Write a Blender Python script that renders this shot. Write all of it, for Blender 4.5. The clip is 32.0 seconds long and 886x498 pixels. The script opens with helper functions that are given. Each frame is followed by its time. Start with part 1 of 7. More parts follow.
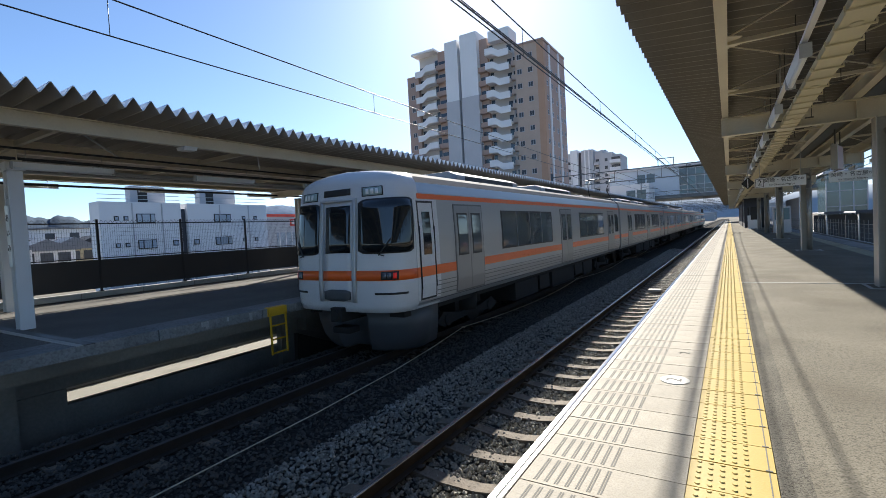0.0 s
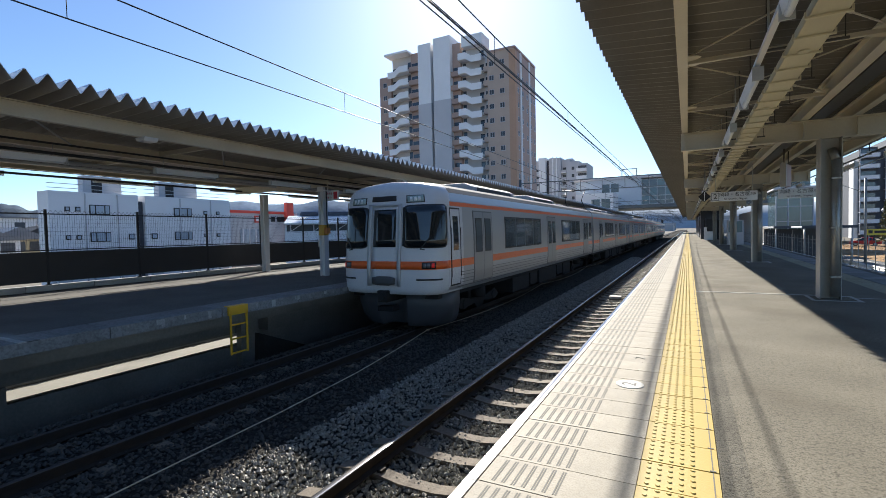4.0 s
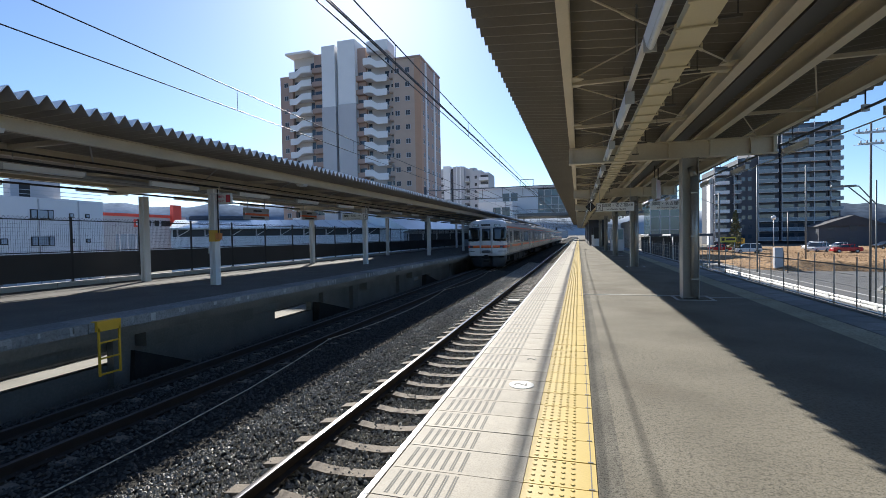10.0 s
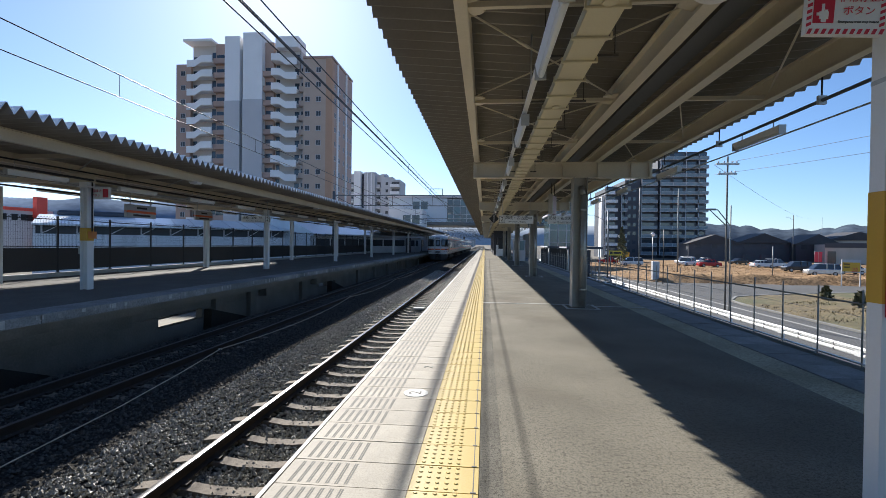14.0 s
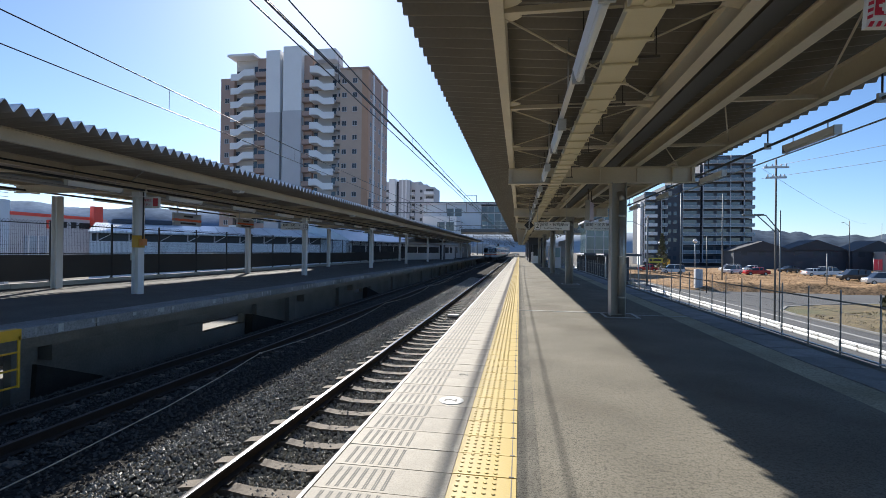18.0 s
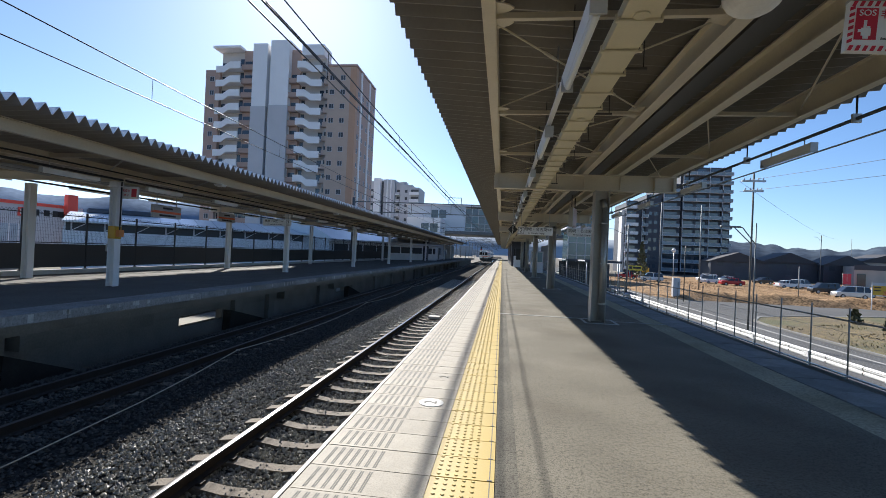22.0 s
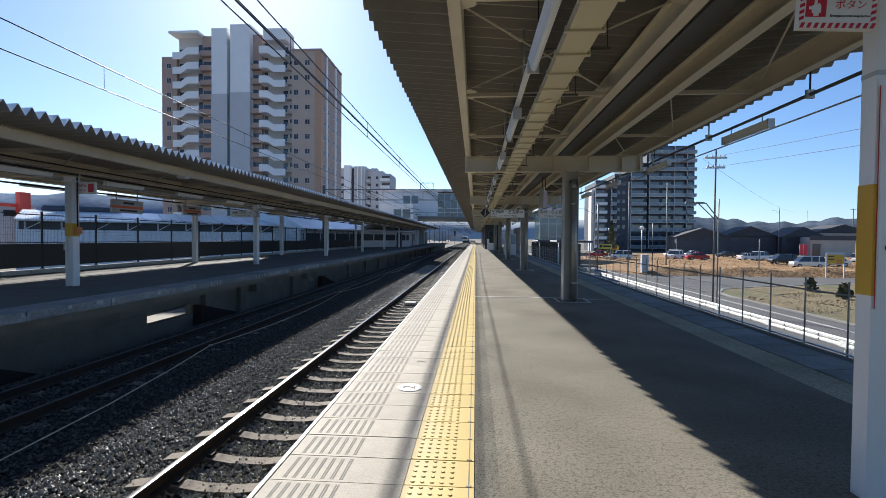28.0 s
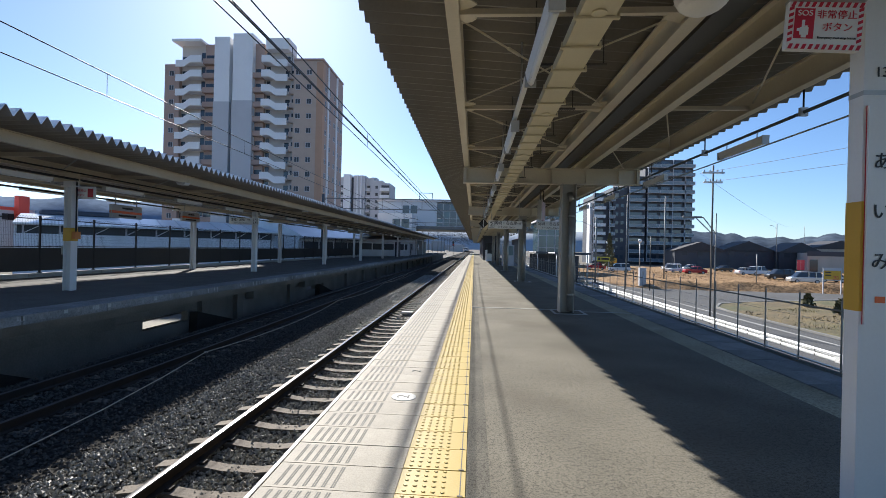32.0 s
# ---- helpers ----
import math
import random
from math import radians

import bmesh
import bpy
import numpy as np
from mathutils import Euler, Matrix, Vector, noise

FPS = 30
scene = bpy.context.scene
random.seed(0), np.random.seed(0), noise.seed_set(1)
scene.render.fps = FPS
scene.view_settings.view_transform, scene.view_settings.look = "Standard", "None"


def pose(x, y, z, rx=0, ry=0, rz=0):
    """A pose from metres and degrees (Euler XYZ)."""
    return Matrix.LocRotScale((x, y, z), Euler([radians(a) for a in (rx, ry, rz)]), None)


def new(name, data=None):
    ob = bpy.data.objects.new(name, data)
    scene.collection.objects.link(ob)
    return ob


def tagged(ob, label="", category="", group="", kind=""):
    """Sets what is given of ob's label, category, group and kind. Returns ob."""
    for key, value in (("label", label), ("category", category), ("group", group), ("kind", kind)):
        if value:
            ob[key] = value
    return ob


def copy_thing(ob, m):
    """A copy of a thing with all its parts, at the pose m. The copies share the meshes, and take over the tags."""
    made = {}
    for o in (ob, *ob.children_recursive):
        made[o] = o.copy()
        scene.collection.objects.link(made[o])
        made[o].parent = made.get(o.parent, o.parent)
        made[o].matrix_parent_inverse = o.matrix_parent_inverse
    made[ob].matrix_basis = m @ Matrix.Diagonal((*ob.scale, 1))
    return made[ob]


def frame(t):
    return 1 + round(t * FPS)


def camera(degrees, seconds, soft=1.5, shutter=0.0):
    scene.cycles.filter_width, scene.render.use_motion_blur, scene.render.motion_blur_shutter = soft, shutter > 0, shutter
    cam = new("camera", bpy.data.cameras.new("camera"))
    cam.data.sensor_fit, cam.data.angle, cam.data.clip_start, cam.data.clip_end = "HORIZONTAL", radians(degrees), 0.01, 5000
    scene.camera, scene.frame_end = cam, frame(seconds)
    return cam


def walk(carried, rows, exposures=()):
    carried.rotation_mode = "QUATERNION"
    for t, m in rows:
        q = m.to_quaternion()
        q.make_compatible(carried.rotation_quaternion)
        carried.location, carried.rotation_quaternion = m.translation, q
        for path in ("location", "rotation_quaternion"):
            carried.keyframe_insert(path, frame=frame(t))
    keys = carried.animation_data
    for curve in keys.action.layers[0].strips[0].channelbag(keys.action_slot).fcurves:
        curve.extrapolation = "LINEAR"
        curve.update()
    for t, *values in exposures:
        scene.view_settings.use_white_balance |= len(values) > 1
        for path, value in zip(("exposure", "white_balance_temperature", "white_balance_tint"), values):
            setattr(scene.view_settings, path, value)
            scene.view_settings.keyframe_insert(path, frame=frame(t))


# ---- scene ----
# A station platform with a departing train. x: across the tracks, y: along them, z: up from the platform's surface.
cam = camera(87.0, 32.0, soft=0.7)
TURNS = [  # seconds; yaw, pitch and roll in degrees; the eye
    (0, 31.54, -2.13, 3.06, -0.175, -0.001, 1.373), (0.5, 31.10, -2.61, 2.50, -0.178, -0.005, 1.373), (1, 30.87, -2.48, 1.81, -0.182, -0.007, 1.372),
    (1.5, 30.26, -2.49, 1.98, -0.185, -0.007, 1.370), (2, 30.10, -2.43, 1.89, -0.185, -0.007, 1.370), (2.5, 28.55, -2.41, 1.73, -0.179, -0.010, 1.373),
    (3, 27.24, -2.20, 1.64, -0.169, -0.015, 1.377), (3.5, 27.67, -2.02, 1.21, -0.159, -0.018, 1.379), (5.5, 27.32, -1.83, 1.65, -0.144, -0.008, 1.374),
    (6, 26.70, -1.80, 1.49, -0.147, -0.006, 1.373), (6.5, 25.37, -1.69, 1.59, -0.144, -0.004, 1.375), (7, 23.98, -1.61, 1.66, -0.135, -0.001, 1.378),
    (7.5, 22.75, -1.81, 1.91, -0.128, 0.003, 1.381), (8, 22.33, -2.00, 1.64, -0.122, 0.005, 1.383), (8.5, 21.61, -1.70, 1.34, -0.115, 0.008, 1.384),
    (9, 21.02, -1.32, 2.00, -0.110, 0.013, 1.385), (9.5, 18.83, -0.86, 2.09, -0.101, 0.020, 1.387), (10, 16.17, -1.45, 1.04, -0.087, 0.029, 1.387),
    (10.5, 13.47, -1.40, 0.91, -0.066, 0.036, 1.387), (11, 10.18, -2.88, 1.36, -0.043, 0.033, 1.389), (11.5, 7.66, -1.96, -0.37, -0.021, 0.024, 1.396),
    (12, 4.69, -0.91, -1.97, -0.003, 0.017, 1.404), (12.5, 5.17, 0.86, -2.48, 0.009, 0.013, 1.409), (13, 5.66, -0.56, -2.21, 0.016, 0.014, 1.410),
    (13.5, 6.16, -1.30, -1.13, 0.020, 0.016, 1.411), (14, 5.13, -0.63, -0.69, 0.020, 0.011, 1.411), (14.5, 6.54, -0.40, 0.07, 0.018, 0.003, 1.410),
    (16.5, 8.90, -0.20, -0.81, 0.008, 0.026, 1.405), (17, 9.37, 0.06, -0.81, 0.007, 0.026, 1.405), (17.5, 9.21, 0.25, -0.76, 0.005, 0.024, 1.406),
    (18, 9.30, 0.17, -0.71, 0.002, 0.024, 1.407), (18.5, 8.70, 0.19, -1.21, -0.001, 0.026, 1.407), (19, 8.25, -0.14, -1.35, -0.004, 0.027, 1.408),
    (19.5, 7.77, -0.25, -1.65, -0.006, 0.026, 1.409), (20, 7.52, -0.23, -1.96, -0.006, 0.022, 1.411), (20.5, 7.50, 0.14, -2.07, -0.008, 0.018, 1.412),
    (21, 8.37, 0.20, -2.15, -0.011, 0.017, 1.412), (21.5, 8.05, 0.36, -2.28, -0.012, 0.018, 1.413), (22, 7.22, 0.39, -2.56, -0.013, 0.019, 1.414),
    (22.5, 7.01, 0.10, -1.69, -0.014, 0.020, 1.415), (23, 6.35, 0.40, -1.34, -0.014, 0.020, 1.416), (23.5, 6.54, 0.39, -1.57, -0.014, 0.018, 1.417),
    (24, 6.70, 0.19, -1.64, -0.015, 0.016, 1.416), (24.5, 6.48, 0.32, -1.82, -0.015, 0.016, 1.415), (26.5, 5.82, 0.34, -1.82, -0.016, 0.014, 1.415),
    (27, 5.54, -0.16, -1.98, -0.014, 0.014, 1.414), (27.5, 3.97, -1.20, -0.40, -0.010, 0.016, 1.414), (28, 3.99, -1.33, -0.45, -0.004, 0.021, 1.412),
    (28.5, 3.43, -0.76, -1.01, 0.002, 0.021, 1.411), (29, 4.23, -0.96, -0.07, 0.006, 0.016, 1.411), (29.5, 4.54, -0.14, -0.65, 0.008, 0.008, 1.413),
    (30, 4.61, -0.08, -0.90, 0.009, 0.002, 1.413), (30.5, 4.63, -0.05, -1.14, 0.011, -0.002, 1.414), (31, 4.70, 0.50, -1.43, 0.014, -0.006, 1.414),
    (31.5, 4.06, -0.12, -0.78, 0.017, -0.010, 1.413), (32, 3.81, -0.08, -1.32, 0.020, -0.012, 1.411)]
walk(cam, [(t, pose(x, y, z, 90 + pitch, roll, yaw)) for t, yaw, pitch, roll, x, y, z in TURNS], exposures=[(0, 1.2, 6100, 9), (9, 1.06, 5900, 9), (13, 1.0, 5850, 10), (32, 1.0, 5850, 10)])

# ---- light ----
SUN_AZ, SUN_EL = 25.0, 30.65          # degrees to the left of the track's direction, and above the horizon
world = bpy.data.worlds.new("world")
scene.world = world
world.use_nodes = True
sky = world.node_tree.nodes.new("ShaderNodeTexSky")
sky.sky_type, sky.sun_disc = "NISHITA", False
sky.sun_elevation, sky.sun_rotation = radians(SUN_EL), radians(-SUN_AZ)
sky.air_density, sky.dust_density, sky.ozone_density = 0.85, 0.35, 4.2
world.node_tree.links.new(sky.outputs[0], world.node_tree.nodes["Background"].inputs[0])
world.node_tree.nodes["Background"].inputs[1].default_value = 0.073
sun = new("sun", bpy.data.lights.new("sun", "SUN"))
sun.data.energy, sun.data.angle, sun.data.color = 5.0, radians(0.42), (1.0, 0.90, 0.76)
sun.matrix_basis = pose(0, 0, 30, 90 - SUN_EL, 0, SUN_AZ + 180)


# ---- materials ----
def material(name, color, rough=0.6, metal=0.0, var=0.12, scale=3.0, fine=60.0, bump=0.0, stain=0.0, stain_color=(0.1, 0.08, 0.06),
             island=0.0, spec=0.5, speck=0.0, speck_scale=55.0, glow=None, glow_strength=0.0, stretch=(1, 1, 1), speck_at=0.33):
    """A surface with grain at two scales, stains and relief."""
    m = bpy.data.materials.new(name)
    m.use_nodes = True
    nt = m.node_tree
    N, L = nt.nodes, nt.links
    b = N["Principled BSDF"]
    b.inputs["Roughness"].default_value, b.inputs["Metallic"].default_value = rough, metal
    b.inputs["Specular IOR Level"].default_value = spec
    tex = N.new("ShaderNodeTexCoord")
    mp = N.new("ShaderNodeMapping")
    mp.inputs["Scale"].default_value = stretch
    L.new(tex.outputs["Object"], mp.inputs["Vector"])

    def grain(s, detail=4.0):
        n = N.new("ShaderNodeTexNoise")
        n.inputs["Scale"].default_value, n.inputs["Detail"].default_value = s, detail
        L.new(mp.outputs[0], n.inputs["Vector"])
        return n.outputs["Fac"]

    def math_node(op, a, c):
        n = N.new("ShaderNodeMath")
        n.operation = op
        for i, v in enumerate((a, c)):
            if isinstance(v, (int, float)):
                n.inputs[i].default_value = v
            else:
                L.new(v, n.inputs[i])
        return n.outputs[0]

    big, small = grain(scale), grain(fine, 2.0)
    f = math_node("ADD", math_node("MULTIPLY", big, var * 2.2), math_node("MULTIPLY", small, var * 1.4))
    f = math_node("ADD", f, 1.0 - var * 1.8)
    if island:
        obj = N.new("ShaderNodeObjectInfo")
        geo = N.new("ShaderNodeNewGeometry")
        r = math_node("ADD", obj.outputs["Random"], geo.outputs["Random Per Island"])
        f = math_node("ADD", f, math_node("MULTIPLY", math_node("SUBTRACT", r, 1.0), island))
    mix = N.new("ShaderNodeMix")
    mix.data_type, mix.blend_type = "RGBA", "MULTIPLY"
    mix.inputs["Factor"].default_value = 1.0
    mix.inputs["A"].default_value = (*color, 1)
    comb = N.new("ShaderNodeCombineColor")
    for i in range(3):
        L.new(f, comb.inputs[i])
    L.new(comb.outputs[0], mix.inputs["B"])
    out = mix.outputs["Result"]
    grit = None
    if speck:
        # pale and dark grit at two sizes
        for k, amount in ((1.0, speck), (0.36, speck * 0.6)):
            g = N.new("ShaderNodeMapRange")
            g.inputs["From Min"].default_value, g.inputs["From Max"].default_value = speck_at, speck_at + 0.2
            g.inputs["To Min"].default_value, g.inputs["To Max"].default_value = 1.0 - amount, 1.0 + amount * 0.25
            L.new(grain(speck_scale * k, 1.0), g.inputs["Value"])
            grit = g.outputs[0] if grit is None else math_node("MULTIPLY", grit, g.outputs[0])
        gm = N.new("ShaderNodeMix")
        gm.data_type, gm.blend_type = "RGBA", "MULTIPLY"
        gm.inputs["Factor"].default_value = 1.0
        gc = N.new("ShaderNodeCombineColor")
        for i in range(3):
            L.new(grit, gc.inputs[i])
        L.new(out, gm.inputs["A"])
        L.new(gc.outputs[0], gm.inputs["B"])
        out = gm.outputs["Result"]
    if stain:
        s = grain(scale * 0.7, 6.0)
        ramp = N.new("ShaderNodeValToRGB")
        ramp.color_ramp.elements[0].position, ramp.color_ramp.elements[1].position = 0.5, 0.72
        L.new(s, ramp.inputs[0])
        m2 = N.new("ShaderNodeMix")
        m2.data_type = "RGBA"
        L.new(math_node("MULTIPLY", ramp.outputs[0], stain), m2.inputs["Factor"])
        L.new(out, m2.inputs["A"])
        m2.inputs["B"].default_value = (*stain_color, 1)
        out = m2.outputs["Result"]
    L.new(out, b.inputs["Base Color"])
    L.new(math_node("ADD", math_node("MULTIPLY", small, 0.14), rough - 0.07), b.inputs["Roughness"])
    if bump:
        bp = N.new("ShaderNodeBump")
        bp.inputs["Strength"].default_value, bp.inputs["Distance"].default_value = min(1.0, bump), 0.01
        relief = math_node("ADD", small, math_node("MULTIPLY", big, 0.5))
        L.new(math_node("ADD", relief, grit) if grit else relief, bp.inputs["Height"])
        L.new(bp.outputs[0], b.inputs["Normal"])
    if glow:
        b.inputs["Emission Color"].default_value, b.inputs["Emission Strength"].default_value = (*glow, 1), glow_strength
    return m


asphalt = material("platform_asphalt", (0.170, 0.156, 0.123), 0.85, var=0.42, scale=0.9, fine=70, bump=0.22, stain=0.75, stain_color=(0.112, 0.097, 0.072), spec=0.12, speck=0.45, speck_at=0.30, speck_scale=95)
rim_asphalt = material("rim_asphalt", (0.140, 0.131, 0.108), 0.95, var=0.35, scale=1.5, fine=70, bump=0.4, stain=0.4, stain_color=(0.085, 0.077, 0.066), spec=0.12, speck=0.5, speck_at=0.29, speck_scale=110)
mossy_concrete = material("mossy_gutter_concrete", (0.36, 0.335, 0.24), 0.9, var=0.3, scale=1.2, fine=40, bump=0.3, stain=0.5, stain_color=(0.17, 0.16, 0.08), speck=0.3, spec=0.2)
paving_m = material("grey_paving", (0.20, 0.20, 0.195), 0.85, var=0.15, scale=2, fine=50, bump=0.2, island=0.5, stain=0.6, stain_color=(0.09, 0.09, 0.08), speck=0.15)
lane_m = material("lane_concrete", (0.24, 0.225, 0.185), 0.9, var=0.2, scale=0.7, fine=30, bump=0.2, stain=0.4, stain_color=(0.09, 0.083, 0.065))
field_m = material("dry_straw_earth", (0.31, 0.20, 0.105), 0.95, var=0.45, scale=0.35, fine=5, bump=0.8, stain=0.75, stain_color=(0.12, 0.075, 0.042), spec=0.1, speck=0.6, speck_scale=5)
verge_m = material("trodden_verge", (0.16, 0.12, 0.052), 0.95, var=0.55, scale=0.3, fine=6, bump=0.5, stain=0.9, stain_color=(0.055, 0.075, 0.022), speck=0.6, speck_scale=6)
# Distance haze is mixed into this ridge's colour.
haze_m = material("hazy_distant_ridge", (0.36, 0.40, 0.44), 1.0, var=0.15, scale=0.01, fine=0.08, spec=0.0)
# Far walls carry the air's haze in their grey-blue colour.
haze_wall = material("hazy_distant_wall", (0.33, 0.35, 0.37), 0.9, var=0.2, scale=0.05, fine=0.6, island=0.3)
dark_asphalt = material("dark_platform_asphalt", (0.15, 0.143, 0.13), 0.9, var=0.3, scale=1.1, fine=75, bump=0.3, stain=0.4, stain_color=(0.10, 0.096, 0.09), spec=0.2, speck=0.4)
slab_m = material("pale_concrete_slab", (0.345, 0.312, 0.25), 0.72, var=0.14, scale=2.5, fine=90, bump=0.1, island=0.14, stain=0.5, stain_color=(0.235, 0.215, 0.17), spec=0.35, speck=0.12, speck_scale=90)
mark_m = material("worn_mark_white", (0.50, 0.49, 0.46), 0.6, var=0.15, scale=8, stain=0.3, stain_color=(0.36, 0.34, 0.3))
faint_m = material("worn_grey_paint", (0.22, 0.21, 0.185), 0.8, var=0.2)
groove_m = material("grip_strip", (0.20, 0.195, 0.175), 0.9, var=0.15, spec=0.3)
yellow_tile = material("yellow_tactile_tile", (0.50, 0.365, 0.09), 0.5, var=0.12, scale=4, fine=80, bump=0.08, island=0.10, stain=0.35, stain_color=(0.31, 0.235, 0.095))
concrete = material("weathered_concrete", (0.235, 0.23, 0.215), 0.85, var=0.2, scale=1.5, fine=50, bump=0.3, stain=0.45, stain_color=(0.12, 0.115, 0.10))
coping_m = material("stained_coping", (0.27, 0.27, 0.262), 0.9, var=0.3, scale=1.2, fine=40, bump=0.3, stain=0.7, stain_color=(0.12, 0.118, 0.11), island=0.35, spec=0.25, speck=0.2, speck_scale=25)
pale_concrete = material("clean_concrete", (0.45, 0.44, 0.41), 0.85, var=0.12, scale=1.0, fine=50, bump=0.2, stain=0.2, stain_color=(0.25, 0.24, 0.22))
ballast_m = material("ballast_stone", (0.21, 0.20, 0.165), 0.5, var=0.35, scale=6, fine=35, bump=0.9, island=1.2, spec=0.8)
# Rusty stone, darkened further to paint in the canopy's shade.
shaded_stone = material("rusty_shaded_stone", (0.10, 0.094, 0.083), 0.95, var=0.2, scale=3, fine=35, bump=0.9, island=0.25, spec=0.15)
# Near-black colour paints the shade in the gaps between stones.
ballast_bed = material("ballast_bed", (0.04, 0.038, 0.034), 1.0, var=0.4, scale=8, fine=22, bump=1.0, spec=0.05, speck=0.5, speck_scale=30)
rail_side = material("rusty_rail_side", (0.042, 0.034, 0.028), 0.75, metal=0.1, var=0.25, scale=4, bump=0.2, spec=0.2)
rail_dull = material("dull_rail_head", (0.10, 0.09, 0.085), 0.6, metal=0.5, var=0.1, scale=3, stretch=(8, 0.3, 1))
rail_top = material("polished_rail_head", (0.33, 0.32, 0.315), 0.2, metal=1.0, var=0.10, scale=3, stretch=(8, 0.3, 1))
sleeper_m = material("concrete_sleeper", (0.14, 0.115, 0.085), 0.85, var=0.25, scale=5, fine=60, bump=0.4, island=0.25, stain=0.4, stain_color=(0.06, 0.042, 0.03), spec=0.5, speck=0.25)
cream_steel = material("cream_painted_steel", (0.63, 0.575, 0.455), 0.45, var=0.12, scale=1.3, fine=30, stain=0.25, stain_color=(0.45, 0.36, 0.24))
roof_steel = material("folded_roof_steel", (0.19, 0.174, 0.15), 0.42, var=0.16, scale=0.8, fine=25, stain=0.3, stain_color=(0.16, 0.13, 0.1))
# The same roof steel, painted paler for sunlight bounced up under the opposite canopy.
roof_steel_lit = material("bounce_lit_folded_steel", (0.36, 0.335, 0.30), 0.45, var=0.16, scale=0.8, fine=25, stain=0.3, stain_color=(0.24, 0.19, 0.15))
roof_top = material("bare_roof_metal", (0.66, 0.68, 0.70), 0.4, metal=0.5, var=0.1, scale=0.8, fine=25)
gutter_m = material("dark_gutter_steel", (0.105, 0.098, 0.09), 0.5, metal=0.2, var=0.2, scale=0.7, fine=20)
galvanised = material("galvanised_steel", (0.46, 0.47, 0.47), 0.45, metal=0.3, var=0.12, scale=4, fine=40)
column_steel = material("grey_column_steel", (0.40, 0.38, 0.335), 0.42, metal=0.1, var=0.14, scale=1.5, fine=30, stain=0.45, stain_color=(0.28, 0.23, 0.17))
white_paint = material("white_paint", (0.78, 0.78, 0.77), 0.4, var=0.05, scale=2)
tray_m = material("ivory_cable_tray", (0.66, 0.60, 0.43), 0.5, var=0.08, scale=2, stain=0.12, stain_color=(0.4, 0.33, 0.2))
portal_steel = material("dark_grey_portal_steel", (0.10, 0.11, 0.115), 0.5, metal=0.2, var=0.1, scale=2)
sooty = material("sooty_concrete", (0.25, 0.235, 0.205), 0.9, var=0.35, scale=0.8, fine=20, bump=0.3, stain=0.6, stain_color=(0.13, 0.12, 0.105))
dark_metal = material("dark_metal", (0.03, 0.03, 0.032), 0.5, metal=0.3, var=0.15, scale=5)
black_panel = material("black_fence_panel", (0.03, 0.03, 0.031), 0.55, var=0.2, scale=1.2)
train_steel = material("brushed_train_steel", (0.40, 0.405, 0.41), 0.38, metal=0.6, var=0.05, scale=1.5, fine=20, stretch=(1, 0.15, 1))
train_white = material("train_front_white", (0.60, 0.61, 0.62), 0.28, var=0.03, scale=1.5)
train_roof = material("train_roof_grey", (0.15, 0.153, 0.157), 0.85, var=0.12, scale=1, spec=0.2)
orange = material("train_orange", (0.82, 0.15, 0.03), 0.3, var=0.05, scale=2)
train_dark = material("train_underframe", (0.028, 0.027, 0.026), 0.8, var=0.25, scale=3, spec=0.2)
skirt_m = material("train_skirt_grey", (0.07, 0.075, 0.08), 0.5, var=0.12, scale=2)
# Darkened steel: the corrugation's shaded lines are painted into this colour.
rib_m = material("shadowed_steel_rib", (0.16, 0.165, 0.17), 0.4, metal=0.5, var=0.05)
seal_m = material("rubber_seal", (0.02, 0.02, 0.02), 0.6, var=0.1)
door_steel = material("door_leaf_steel", (0.30, 0.305, 0.31), 0.35, metal=0.6, var=0.05, scale=1.5, stretch=(1, 1, 0.2))
glass_dark = material("tinted_glass", (0.012, 0.015, 0.017), 0.06, var=0.05, scale=1, spec=0.7)
tail_red = material("red_tail_lamp", (0.4, 0.02, 0.02), 0.3, glow=(1, 0.05, 0.03), glow_strength=0.07)
display_m = material("display_glass", (0.34, 0.43, 0.41), 0.15, var=0.1)
side_glass = material("side_window_glass", (0.085, 0.10, 0.10), 0.05, var=0.3, scale=0.6, spec=1.0, island=0.3)
pole_grey = material("grey_pole_steel", (0.20, 0.205, 0.20), 0.6, metal=0.2, var=0.12, scale=2)
lamp_clear = material("lamp_lens", (0.16, 0.165, 0.175), 0.15, metal=0.3, var=0.05)
tube_m = material("lamp_tube_off", (0.78, 0.80, 0.80), 0.3, var=0.03)
brick_brown = material("tower_brown_tile", (0.40, 0.285, 0.235), 0.7, var=0.10, scale=0.6, fine=6)
brick_tan = material("tower_tan_tile", (0.47, 0.365, 0.295), 0.7, var=0.10, scale=0.6, fine=6)
corner_tile = material("tower_orange_tile", (0.47, 0.29, 0.19), 0.7, var=0.10, scale=0.6, fine=6)
# Pinkish stair walls, greyed in colour for the shade inside the bays.
shaded_bay_wall = material("tower_shaded_bay", (0.52, 0.485, 0.46), 0.75, var=0.08, scale=0.3, fine=8)
tower_white = material("tower_white_render", (0.78, 0.78, 0.79), 0.75, var=0.06, scale=0.3, fine=8)
tower_grey = material("tower_grey_render", (0.50, 0.50, 0.52), 0.75, var=0.08, scale=0.3, fine=8)
tower_dark = material("tower_dark_tile", (0.055, 0.06, 0.075), 0.6, var=0.12, scale=0.4, fine=8)
window_glass = material("far_window_glass", (0.045, 0.06, 0.08), 0.1, var=0.3, scale=0.5, island=0.4, spec=0.8)
tower_glass = material("tower_window_glass", (0.06, 0.07, 0.085), 0.3, var=0.3, scale=0.5, island=0.5, spec=0.3)
